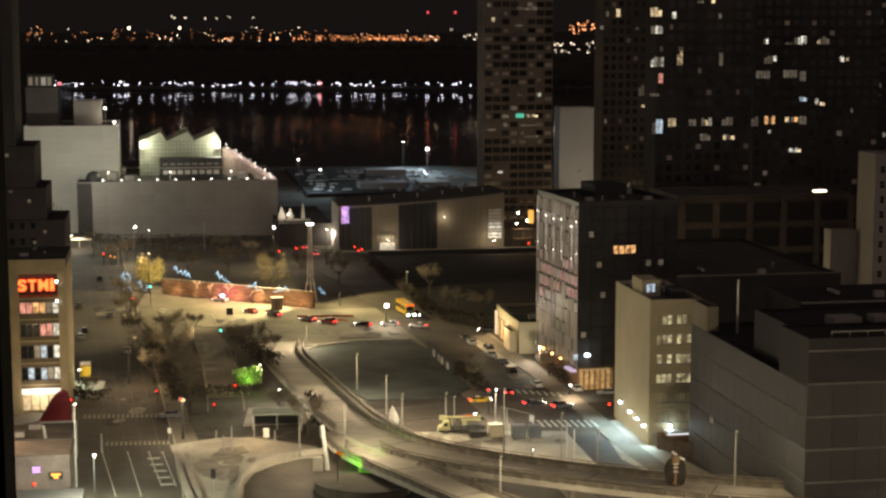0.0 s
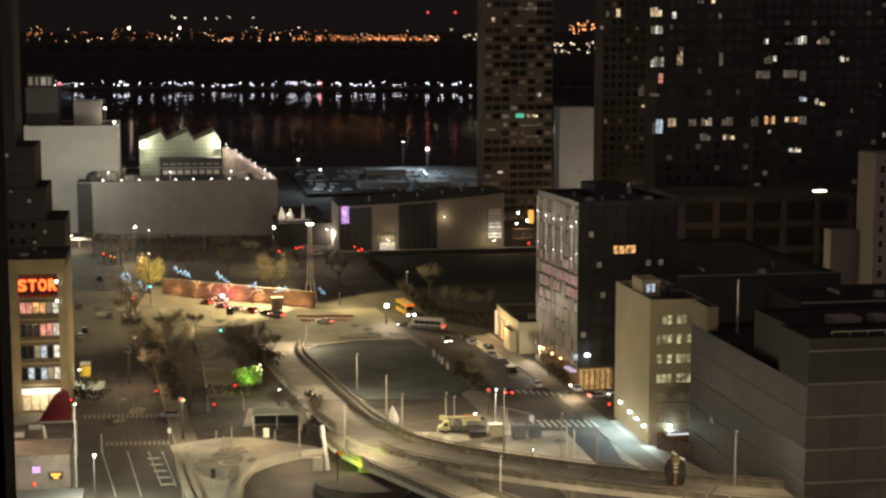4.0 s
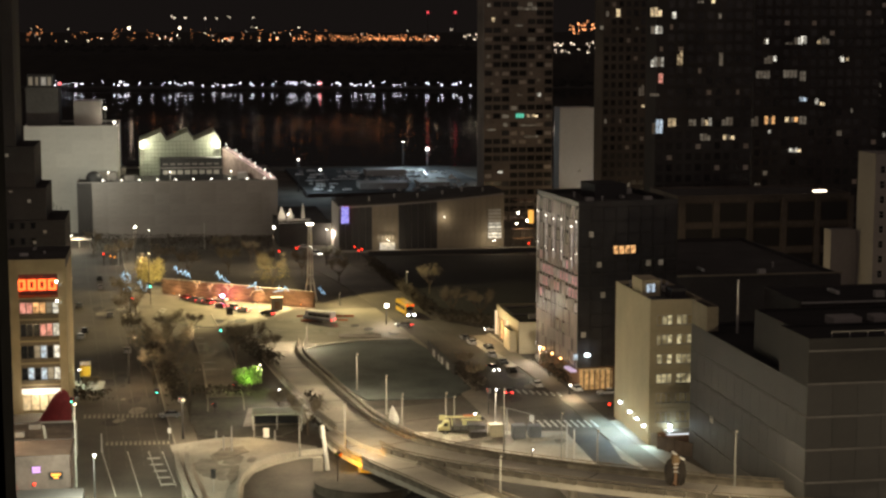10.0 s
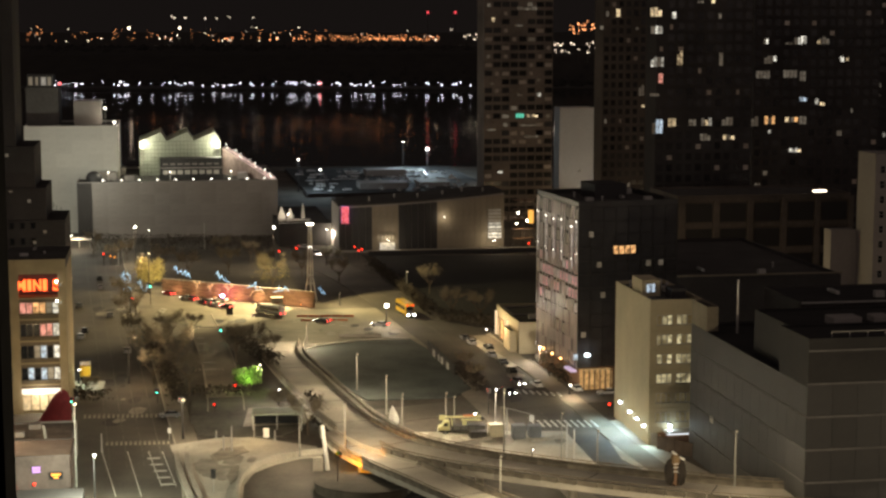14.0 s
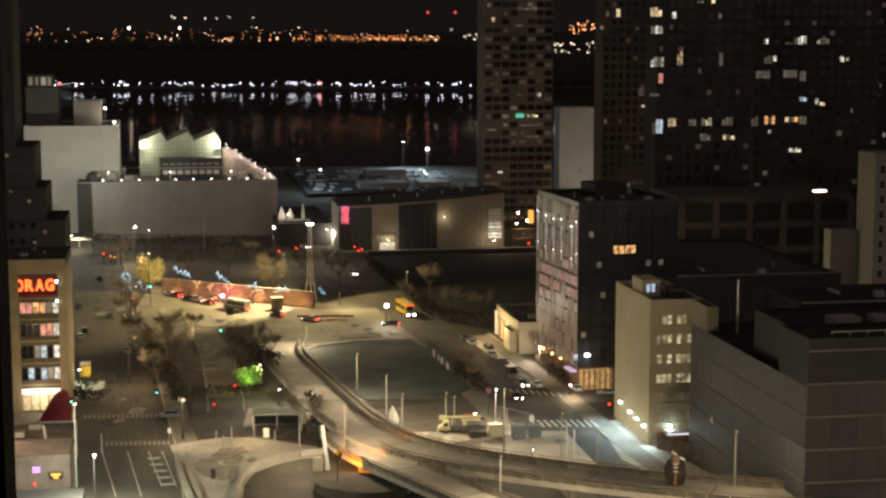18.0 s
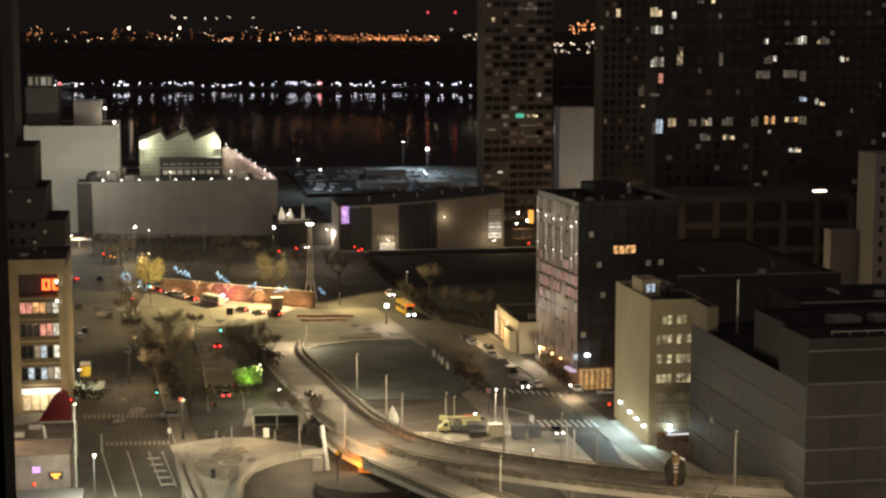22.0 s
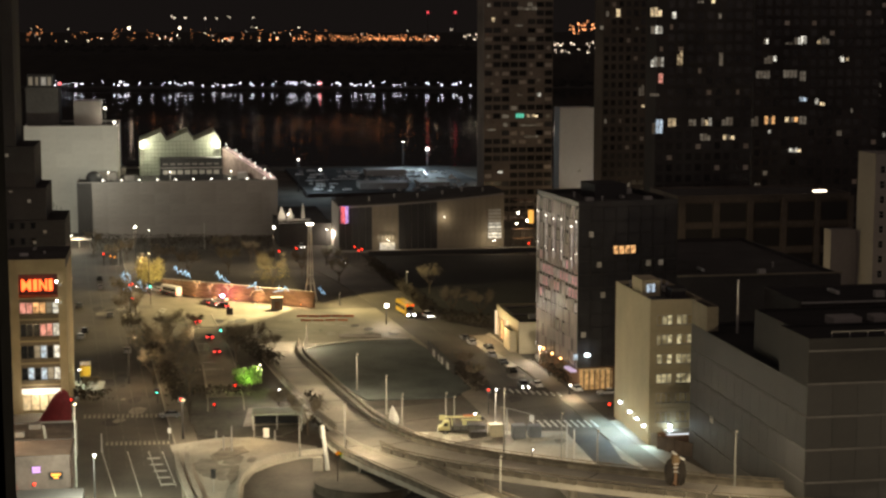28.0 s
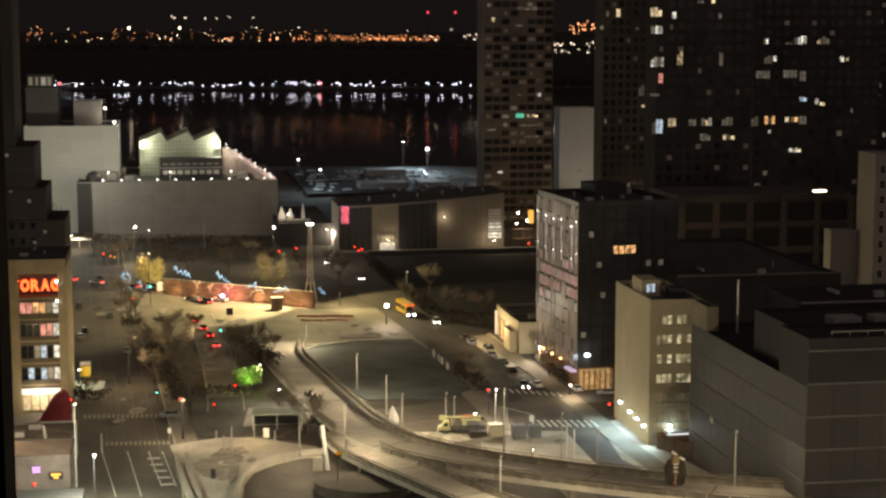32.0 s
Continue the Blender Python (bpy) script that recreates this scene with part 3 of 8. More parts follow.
for x, z, mat in ((9.0, 31.0, LIT_ORANGE), (10.4, 31.0, LIT_ORANGE), (11.8, 31.0, LIT_ORANGE), (13.2, 31.0, LIT_ORANGE), (1.4, 12.0, LIT_DIM), (6.0, 21.0, LIT_DIM), (5.0, 28.0, LIT_DIM), (3.0, 35.0, LIT_DIM), (14, 24, LIT_DIM), (17, 28, LIT_DIM), (20, 28, LIT_DIM)):
    window(hotel, (x, -0.12, z), 1.3, 2.0 if mat is LIT_ORANGE else 1.4, mat, DARK_STEEL)
part("lobby", abox(0.9, 8.0, -1.6, 0.55, 0.25, 4.6), glow("lobby_glow", (1.0, 0.62, 0.25), 0.30, room=True), hotel, "warm lit lobby glazing")
for j in range(6):
    part("lobby_pier", abox(0.9 + 1.3 * j, 1.25 + 1.3 * j, -1.75, -1.61, 0.25, 4.7), BROWN_BRICK, hotel)
part("awning", abox(-1.6, -0.3, -0.5, 4.5, 4.2, 4.7), glow("awning_glow", (0.85, 0.65, 0.9), 0.5), hotel, "long pale lit awning")
for yy in (9.0, 15.0, 21.5):
    l_ = part("sconce", aball((-0.9, yy, 5.6), 0.26), glow("sconce_glass", (1.0, 0.52, 0.18), 7), hotel)
    downlight(l_, (-2.2, yy, 5.3), SODIUM, 220)
# lamps at the column heads; glowing strips paint their light down the flank
for j, top in ((0.6, 38.6), (3.6, 37.2), (10.8, 38.0), (16.4, 37.6), (22.0, 37.8), (28.2, 38.2)):
    for k, drop in enumerate((0.0, 7.4)):
        part("column_lamp", aball((-0.42, j, top - drop), 0.15 - 0.05 * k), GLOW_ROOF, hotel)
    part("light_strip", abox(-0.36, -0.26, j - 0.14, j + 0.14, top - 9.5, top), COLUMN_GLOW, hotel)
fl_ = part("front_flood", abox(1.4, 3.0, -0.5, -0.15, 8.0, 8.5), DARK_STEEL, hotel)
part("lens", aball((2.2, -0.7, 8.1), 0.7, 0.4, 12), GLOW_COOL, fl_)
part("blade_sign", abox(-1.0, 0.0, -0.45, -0.15, 7.0, 8.3), LIT_BLUE, hotel)

# the small lamplit pavilion beside the hotel
temple = building("pavilion", (19.2, 412.3), A, "small pale stone hall with tall arched doorways")
shell(temple, 0, 14, 0, 28, 0, 7.6, CREAM, parapet=0.6)
shell(temple, -1.8, 0.0, 2.0, 10.0, 0, 5.2, CREAM, parapet=0.4)
for j in range(3):
    fr = part("doorway", abox(-0.12, 0.0, 14.2 + 4.6 * j, 17.0 + 4.6 * j, 0.2, 5.4), BROWN_BRICK, temple)
    part("door_glass", abox(-0.16, -0.10, 14.6 + 4.6 * j, 16.6 + 4.6 * j, 0.3, 5.0), LIT_WARM if j != 1 else LIT_ORANGE, fr)
# pilasters glow themselves in place of light falling on the stone
for yy in (13.2, 27.4):
    part("lit_pilaster", abox(-0.5, 0.0, yy - 0.45, yy + 0.45, 0.2, 6.6), glow("pilaster_glow", (1.0, 0.78, 0.5), 0.7), temple, "stone pilaster, its uplight made by a glow of its own")
lamp(temple, (-4.0, 20.0, 5.5), SODIUM, 1500)
lamp(temple, (-5.0, 8.0, 5.5), SODIUM, 1500)
annex = building("annex", (25.2, 423.6), A, "low flat-roofed grey annex beside a glass tower")
shell(annex, -6.5, 3, 3, 16, 0, 7.0, GREY_WALL)


# the covered mouth of the slip road
portal = tagged(new("underpass_roof"), "dark stained paving over a road underpass", "underpass", kind="structure")
part("roof", poly([(-55.3, 356.6), (-51.9, 361.1), (-43.4, 361.7), (-30.2, 354.4), (-28.1, 335.7), (-32.4, 326.1), (-41.4, 325.2), (-49.5, 327.0), (-53.1, 339.2)], 0.0, 0.3), surface("dark_court_paving", (0.10, 0.092, 0.075), 0.85, vary=0.6, scale=0.12, fine=1.2), portal)
part("coping", abox(2.8, 60.2, 21.8, 22.0, 25.1, 25.4), OCHRE_WALL, thing("roof_edge", 38.0, 352.0, 0, A, "pale metal roof edge of low dark roofs", "roof"))
# the storage house with the running red sign; its origin is the street corner of its front
store = building("storage_building", (-80.4, 348.2), A, "ochre brick storage house with a running red sign", "storage building")
OCHRE = surface("ochre_brick", (0.34, 0.27, 0.15), 0.85, vary=0.22, scale=0.3, fine=4)
part("wall", abox(-13.4, 0, 0.9, 24, 0, 25.3), OCHRE, store)
part("wall", abox(-13.4, 0, 3.2, 24, 25.31, 31.2), OCHRE, store)
part("sign_backing", abox(-13.0, -0.4, 2.6, 2.8, 25.35, 30.4), surface("sign_black", (0.06, 0.03, 0.03), 0.6, vary=0.3), store, "black sign board")
for x0, x1 in ((-13.4, -9.85), (-1.7, 0.0)):
    part("pier", abox(x0, x1, 0, 0.9, 0, 33.3), OCHRE, store)
part("side_wall", abox(-13.4, -13.1, 0.91, 3.19, 25.31, 31.2), OCHRE, store)
part("side_wall", abox(-0.28, 0.0, 0.91, 3.19, 25.31, 31.2), OCHRE, store)
part("cornice", abox(-10.6, -1.7, 0.1, 0.9, 30.2, 33.3), OCHRE, store)
part("roof", abox(-13.4, 0, 0.91, 24, 31.21, 33.0), ROOF, store)
for j in range(9):
    part("corbel", abox(-10.3 + 1.0 * j, -9.9 + 1.0 * j, -0.12, 0.09, 31.4, 32.7), OCHRE, store)
SPANDREL = surface("dark_spandrel_brick", (0.13, 0.10, 0.06), 0.85, vary=0.25, scale=0.3, fine=4)
for k, z in enumerate((24.1, 19.5, 14.8, 10.0, 5.3)):
    part("spandrel", abox(-10.6, -1.7, 0.2, 0.88, z, z + (1.1 if k == 0 else 1.9)), SPANDREL, store)
    part("string_course", abox(-10.6, -1.7, 0.08, 0.19, z + 0.75, z + 1.05), OCHRE, store)
random.seed(11)
ROWS = ((21.6, 2.45, (LIT_PINK, LIT_PINK, LIT_ORANGE, LIT_ORANGE, LIT_DIM, LIT_WHITE)), (16.7, 2.75, (GLASS_DARK, GLASS_DARK, GLASS_DARK, LIT_PINK, LIT_PINK, LIT_WHITE)),
        (11.9, 2.8, (GLASS_DARK, GLASS_DARK, LIT_DIM, LIT_BLUE, GLASS_DARK, LIT_WHITE)), (7.2, 2.7, (GLASS_DARK, LIT_BLUE, GLASS_DARK, LIT_BLUE, LIT_DIM, LIT_WHITE)))
for z, h_, mats in ROWS:
    for j, mat in enumerate(mats):
        window(store, (-9.12 + 1.36 * j, 0.84, z), 1.3, h_, mat, DARK_STEEL)
    window(store, (-12.2, -0.02, z), 1.2, h_, LIT_PINK if z > 20 else LIT_DIM, DARK_STEEL)
part("shop_front", abox(-10.4, -2.0, 0.5, 0.86, 0.6, 4.6), glow("shop_glow", (1.0, 0.80, 0.48), 0.3, room=True), store, "bright white shop window")
part("shop_sign", abox(-10.5, -1.8, 0.1, 0.45, 4.2, 5.4), glow("shop_sign_glow", (1.0, 0.90, 0.78), 0.9), store)
for j in range(5):
    part("shop_post", abox(-9.9 + 1.8 * j, -9.6 + 1.8 * j, 0.3, 0.49, 0.6, 4.2), OCHRE, store)
lamp(store, (-6.0, -2.5, 4.2), WHITE, 900)
l_ = part("flood_lamp", abox(-1.6, -0.9, -0.6, 0.0, 27.6, 28.2), STEEL, store)
part("lens", aball((-1.9, -0.7, 28.6), 0.22), GLOW_WHITE, l_)
l_ = part("flood_lamp", abox(-1.6, -0.9, -0.6, 0.0, 23.8, 24.3), STEEL, store)
part("lens", aball((-1.9, -0.7, 24.5), 0.20), GLOW_WHITE, l_)
# unseen fill in the open air before the facade, no fixture
lamp(store, (-4.5, -8, 14.0), SODIUM, 700)

# the letters that run across the sign, each a piece of its own
LETTER_GLOW = glow("red_letter", (1.0, 0.10, 0.018), 4.2, True)
LETTERS = []


def letter(ch, offset, width):
    if ch == "#":
        me = bpy.data.meshes.new("sign_bar")
        bm = bmesh.new()
        for q in ((0.1, width - 0.3, 0.05, 0.5), (0.1, width - 0.3, 1.9, 2.35), (0.1, 0.6, 0.5, 1.9), (width - 0.8, width - 0.3, 0.5, 1.9)):
            box(bm, q[0], q[1], 0, 0.12, q[2], q[3])
        bm.to_mesh(me)
        bm.free()
    else:
        cu = bpy.data.curves.new("sign_letter", "FONT")
        cu.body, cu.size, cu.extrude, cu.offset = ch, 3.3, 0.04, 0.10
        tmp = bpy.data.objects.new("sign_letter", cu)
        me = bpy.data.meshes.new_from_object(tmp)
        bpy.data.objects.remove(tmp)
        me.transform(Matrix.Rotation(radians(90), 4, "X"))
        xs = [v.co.x for v in me.vertices]
        k = (width - 0.35) / (max(xs) - min(xs))
        me.transform(Matrix.Diagonal((k, 1, 1, 1)) @ Matrix.Translation((-min(xs), 0, 0)))
    me.materials.clear()
    me.materials.append(LETTER_GLOW)
    ob = new("sign_letter" if ch != "#" else "sign_bar", me)
    ob.parent = store
    ob["label"] = "glowing red letter of a running sign" if ch != "#" else "glowing red bar of a running sign"
    ob.location = (-14, 2.4, 27.2)
    LETTERS.append((ob, offset, width))


def word(text, offset):
    for ch in text:
        w = 1.15 if ch == "I" else 2.4 if ch == "M" else 2.1
        letter(ch, offset, w)
        offset += w


for text, off in (("ST", -27.9), ("MINI", -23.6), ("STORAGE", -15.8), ("######", 0.0), ("MINI", 13.9), ("STORAGE", 21.6), ("######", 43.4), ("MINI", 57.3), ("STORAGE", 65.0)):
    word(text, off)

# the red awning and the low shop wing before the storage house
awning = thing("awning", (-81.1, 337.9)[0], (-81.1, 337.9)[1], 0, A, "large dark red sloping canvas awning", "awning")
bm = bmesh.new()
rings = []
for i in range(9):
    t = i / 9
    r = (1 - t) ** 0.5
    rings.append([bm.verts.new((1.9 * t + math.cos(k * 0.3142) * 3.4 * r, math.sin(k * 0.3142) * 2.6 * r, 0.4 + 7.0 * t)) for k in range(20)])
for a, b in zip(rings, rings[1:]):
    for k in range(20):
        bm.faces.new((a[k], a[(k + 1) % 20], b[(k + 1) % 20], b[k]))
tip = bm.verts.new((1.9, 0, 7.3))
for k in range(20):
    bm.faces.new((rings[-1][k], rings[-1][(k + 1) % 20], tip))
bm.faces.new(rings[0][::-1])
bmesh.ops.recalc_face_normals(bm, faces=bm.faces)
part("canvas", bm, RED_CANVAS, awning)
for x, y in ((-3.3, -2), (2.6, -2), (-3.3, 2), (2.6, 2)):
    part("post", arod((x, y, 0), (x, y, 0.5), 0.08), DARK_STEEL, awning)
ROSE_ROOF = surface("rose_grey_roof_felt", (0.40, 0.31, 0.26), 0.85, vary=0.2, scale=0.3, fine=2)
ROSE_WALL = surface("rose_grey_render", (0.17, 0.135, 0.12), 0.85, vary=0.3, scale=0.3, fine=2)
wing = building("shop_wing", (-66.3, 287.6), A, "low pale rendered shop wing with a flat roof")
STAINED = surface("stained_roof", (0.24, 0.20, 0.165), 0.85, vary=0.5, scale=0.25, fine=1.5)
shell(wing, -15, 0, 0, 12.4, 0, 6.3, ROSE_WALL, roof=ROSE_ROOF, parapet=0.25)
shell(wing, -15, -0.3, 12.45, 26.5, 0, 6.2, GREY_WALL, roof=STAINED, parapet=0.35)
for x, y, w in ((-11, 15, 1.6), (-9, 21, 2.2)):
    part("roof_unit", abox(x, x + w, y, y + w, 6.37, 7.3, bevel=0.08), GREY_WALL, wing, "small rooftop air unit")
part("vent_pipe", arod((-5.4, 14.0, 6.2), (-5.8, 14.4, 8.6), 0.28, 0.22), STEEL, wing)
window(wing, (-6.2, 0, 3.4), 1.6, 1.3, glow("violet_sign", (0.75, 0.4, 1.0), 0.8), DARK_STEEL)
sg = part("open_sign", abox(-4.0, -1.6, -0.2, -0.02, 2.2, 3.5), DARK_STEEL, wing, "small amber shop sign")
for zz, x0, x1 in ((2.9, -3.6, -2.0), (2.4, -3.2, -2.4)):
    part("sign_bar", abox(x0, x1, -0.26, -0.2, zz, zz + 0.3), AMBER_LED, sg)
part("red_lamp", aball((-6.6, -0.3, 1.5), 0.22), RED_LED, wing)
part("red_lamp", aball((-10.0, -0.3, 0.8), 0.22), RED_LED, wing)
lamp(wing, (-5.0, -4.0, 4.5), WARM, 160)
fore = building("near_roof", (-73.9, 274.7), A, "dark flat roof edge in the foreground")
part("wall", abox(-6, 12.2, -6, 2.2, 0, 3.0), BLACK_WALL, fore)

# the stepped dark tower behind the storage house
step = building("stepped_tower", (-112.0, 392.0), A, "unlit dark brick tower with stepped setbacks")
for x0, x1, y1, z0, z1 in ((-40, 21.3, 22, 0, 36.2), (-40, 17.0, 22, 36.25, 44.0), (-40, 14.6, 22, 44.05, 54.0), (-40, 10.4, 20, 54.05, 95.0)):
    part("tier", abox(x0, x1, 0, y1, z0, z1), BLACK_WALL, step)
    part("ledge", abox(x0, x1 + 0.25, -0.25, 0.0, z1 - 0.5, z1), BLACK_WALL, step)
for x, z in ((8.2, 51.5), (8.8, 43.0), (13, 40.5), (16.5, 33.0), (14, 30.5), (11, 27), (18, 29)):
    window(step, (x, -0.01, z), 0.9, 0.9, LIT_DIM, DARK_STEEL)
for k in range(9):
    for j in range(7):
        window(step, (-1.2 + 2.5 * j, 0, 3.0 + 3.9 * k), 1.2, 1.7, GLASS_DARK, DARK_STEEL)
for x, h_ in ((18.6, 4.2), (20.3, 3.0), (19.2, 3.4)):
    part("aerial", arod((x, 2, 36.2), (x, 2, 36.2 + h_), 0.07), DARK_STEEL, step)

# the dark room behind the open window from which the street is seen
ROOM = surface("room_paint", (0.05, 0.046, 0.042), 0.8, vary=0.1)


def room_piece(name, x0, x1, y0, y1, z0, z1, label):
    return tagged(part(name, abox(x0, x1, y0, y1, z0, z1), ROOM), label, "wall", kind="structure")


room_piece("wall_north_lower", -6, 6, 0.86, 1.16, 0, 81.3, "dark tower wall below the open window")
room_piece("wall_north_upper", -6, 6, 0.86, 1.16, 82.7, 86, "dark wall above the open window")
room_piece("wall_north_left", -6, -0.40, 0.86, 1.16, 81.301, 82.699, "dark wall beside the open window")
room_piece("wall_north_right", 0.48, 6, 0.86, 1.16, 81.301, 82.699, "dark wall beside the open window")
room_piece("window_jamb_left", -0.42, -0.3160, 1.161, 1.19, 81.2, 82.8, "dark painted window jamb")
room_piece("window_jamb_right", 0.42, 0.50, 1.161, 1.19, 81.2, 82.8, "dark painted window jamb")
room_piece("wall_south", -6, 6, -5.3, -5.0, 0, 86, "plain dark back wall of a room")
room_piece("wall_west", -6.3, -6.001, -5.3, 1.16, 0, 86, "plain dark side wall of a room")
room_piece("wall_east", 6.001, 6.3, -5.3, 1.16, 0, 86, "plain dark side wall of a room")
room_piece("floor", -6, 6, -4.999, 0.859, 80.1, 80.4, "dark floor of a room")
room_piece("ceiling", -6, 6, -4.999, 0.859, 83.6, 83.9, "plain dark ceiling of a room")

# the white hall, its round-shouldered tower and the glass roof lights
hall = building("exhibition_hall", (-142.7, 642.0), A, "large windowless pale hall with rooftop glasshouse")
shell(hall, 0, 78, 0, 70, 0, 21.6, GREY_WALL, parapet=0.8)
part("fin", abox(0.0, 5.6, -0.5, -0.02, 0, 22.0), BLACK_WALL, hall, "darker grey corner panel")
HALL_PANEL = surface("hall_panel", (0.30, 0.275, 0.255), 0.7, vary=0.18, scale=0.06, fine=0.9, rand=0.07)
first = None
for k in range(5):
    for j in range(12):
        m = pose(5.75 + 6.0 * j, -0.001, 0.2 + 4.32 * k)
        if first is None:
            first = part("panel", abox(0, 5.92, -0.06, 0.0, 0, 4.24), HALL_PANEL, hall)
            first.matrix_basis = m
        else:
            again(first, m)
BAR_GREEN = surface("green_glazing_bar", (0.27, 0.31, 0.21), 0.6, vary=0.2)
gh = part("glasshouse", abox(24, 57, 34, 62, 21.7, 35.8), GLASS_ROOF, hall, "lit glasshouse with saw-tooth roof")
bm = bmesh.new()
for j in range(3):
    x0 = 24 + 11.0 * j
    v = [bm.verts.new(p) for p in ((x0, 34, 35.85), (x0 + 11, 34, 35.85), (x0 + 8.6, 34, 39.6), (x0, 62, 35.85), (x0 + 11, 62, 35.85), (x0 + 8.6, 62, 39.6))]
    for f in ((0, 1, 2), (5, 4, 3), (0, 2, 5, 3), (1, 4, 5, 2), (0, 3, 4, 1)):
        bm.faces.new([v[i] for i in f])
part("saw_roof", bm, GLASS_ROOF, gh)
for j in range(23):
    part("glazing_bar", abox(24 + 1.5 * j - 0.09, 24 + 1.5 * j + 0.09, 33.8, 34.0, 21.7, 35.8), BAR_GREEN, gh)
for zz in (23.0, 24.5, 26.0, 27.5, 29.0, 30.6, 32.2, 34.0, 35.5):
    part("glazing_rail", abox(24, 57, 33.78, 33.99, zz, zz + 0.2), BAR_GREEN, gh)
for j in range(3):
    for i in range(1, 5):
        x0 = 24 + 11.0 * j
        rb = bmesh.new()
        rod(rb, (x0 + 0.02, 34 + 5.6 * i, 35.9), (x0 + 8.6, 34 + 5.6 * i, 39.75), 0.12, None, 5)
        part("rafter", rb, BAR_GREEN, gh)
for j in range(3):
    for i in range(1, 8):
        xx = 24 + 11.0 * j + 1.375 * i
        top = 35.85 + 3.7 * (min(1.375 * i / 8.6, (11 - 1.375 * i) / 2.4))
        part("gable_bar", abox(xx - 0.08, xx + 0.08, 33.85, 34.0, 35.85, top), BAR_GREEN, gh)
part("plant_room", abox(32, 57, 16, 24, 21.7, 30.0), DARK_WALL, hall, "long dark rooftop plant room")
for i in range(8):
    part("plant_vent", abox(33.2 + 2.9 * i, 35.3 + 2.9 * i, 15.8, 15.99, 23.6, 25.2), STEEL, hall)
    part("plant_louvre", abox(33.2 + 2.9 * i, 35.3 + 2.9 * i, 15.8, 15.99, 27.4, 28.0), GREY_WALL, hall)
part("plant_ledge", abox(31.8, 57.2, 15.6, 16.0, 25.9, 26.4), GREY_WALL, hall)
for x, y, w, d, h_ in ((8, 14, 7, 6, 3.2), (18, 10, 4, 4, 2.0), (63, 12, 4, 7, 2.4), (62, 40, 4, 10, 2.0), (10, 40, 8, 12, 2.6), (6, 28, 4, 5, 4.2)):
    part("roof_unit", abox(x, x + w, y, y + d, 21.7, 21.7 + h_, bevel=0.12), GREY_WALL, hall, "boxy rooftop air unit")
bm = bmesh.new()
ball(bm, (6.5, 5, 23.5), 3.2, 0.9, 16)
part("roof_tank", bm, DARK_WALL, hall, "rounded dark roof tank")
WALK_GLOW = glow("walkway_light_strip", (1.0, 0.74, 0.66), 1.3)
PINK_DECK = surface("pink_deck", (0.46, 0.36, 0.33), 0.7, vary=0.3)
# a sloping lit walkway climbs along the roof to the glasshouse
wa, wb = Vector((76.4, 1.6, 22.2)), Vector((58.6, 37.0, 32.6))
side = Vector((wb.y - wa.y, wa.x - wb.x, 0)).normalized() * 1.0
bm = bmesh.new()
ends = []
for q in (wa, wb):
    ends.append([bm.verts.new(p) for p in (q - side, q + side, (*(q + side).xy, 21.75), (*(q - side).xy, 21.75))])
for i in range(4):
    bm.faces.new((ends[0][i], ends[0][(i + 1) % 4], ends[1][(i + 1) % 4], ends[1][i]))
bm.faces.new(ends[0][::-1])
bm.faces.new(ends[1])
bmesh.ops.recalc_face_normals(bm, faces=bm.faces)
walkway = part("roof_walkway", bm, PINK_DECK, hall, "pale pinkish sloping roof walkway")
for i in range(11):
    q = wa.lerp(wb, i / 10) + side * (1 if i % 3 else -1)
    p_ = part("walkway_post", arod((q.x, q.y, q.z - 0.3), (q.x, q.y, q.z + 1.1), 0.08), STEEL, walkway)
    part("lens", aball((q.x, q.y, q.z + 1.3), 0.14 if i % 2 else 0.24), GLOW_ROOF, p_)
for i in (1, 4, 7):
    q = wa.lerp(wb, i / 10)
    lamp(walkway, (q.x, q.y, q.z + 3.0), (1.0, 0.80, 0.72), 520)
for i in range(12):
    q0, q1 = wa.lerp(wb, (i + 0.1) / 12) + side * 1.05, wa.lerp(wb, (i + 0.82) / 12) + side * 1.05
    part("light_strip", arod(q0 + Vector((0, 0, 0.35)), q1 + Vector((0, 0, 0.35)), 0.16, None, 6), WALK_GLOW, walkway)
for j in range(10):
    r_ = part("roof_lamp", arod((10 + 7.0 * j, 1.2, 21.7), (10 + 7.0 * j, 1.2, 22.8), 0.1), STEEL, hall)
    part("lens", aball((10 + 7.0 * j, 1.2, 22.9), 0.42, 0.4), GLOW_ROOF, r_)
for x, y, w in ((12, 6, 1200), (36, 5, 900), (60, 5, 900), (25, 31, 3000), (55.5, 31, 3400), (38, 66, 400)):
    zt = 33.4 if y == 31 else 25.3
    r_ = part("roof_flood", arod((x, y, 21.7), (x, y, zt), 0.12), STEEL, hall)
    part("lens", aball((x, y, zt + 0.2), 0.5 if y == 31 else 0.3), GLOW_ROOF, r_)
    lamp(r_, (x, y - 1.5, zt + 1.2), (1.0, 0.93, 0.70), w)
silo = building("white_tower", (-167.3, 660.0), A, "tall blank white building beside a pale hall")
shell(silo, 0, 37, 0, 40, 0, 42.5, WHITE_WALL, parapet=0.6)
first = None
SILO_PANEL = surface("silo_panel", (0.60, 0.59, 0.54), 0.65, vary=0.12, scale=0.05, fine=0.8, rand=0.05)
for k in range(8):
    for j in range(6):
        m = pose(0.1 + 6.15 * j, -0.001, 0.1 + 5.3 * k)
        if first is None:
            first = part("panel", abox(0, 6.1, -0.06, 0.0, 0, 5.25), SILO_PANEL, silo)
            first.matrix_basis = m
        else:
            again(first, m)
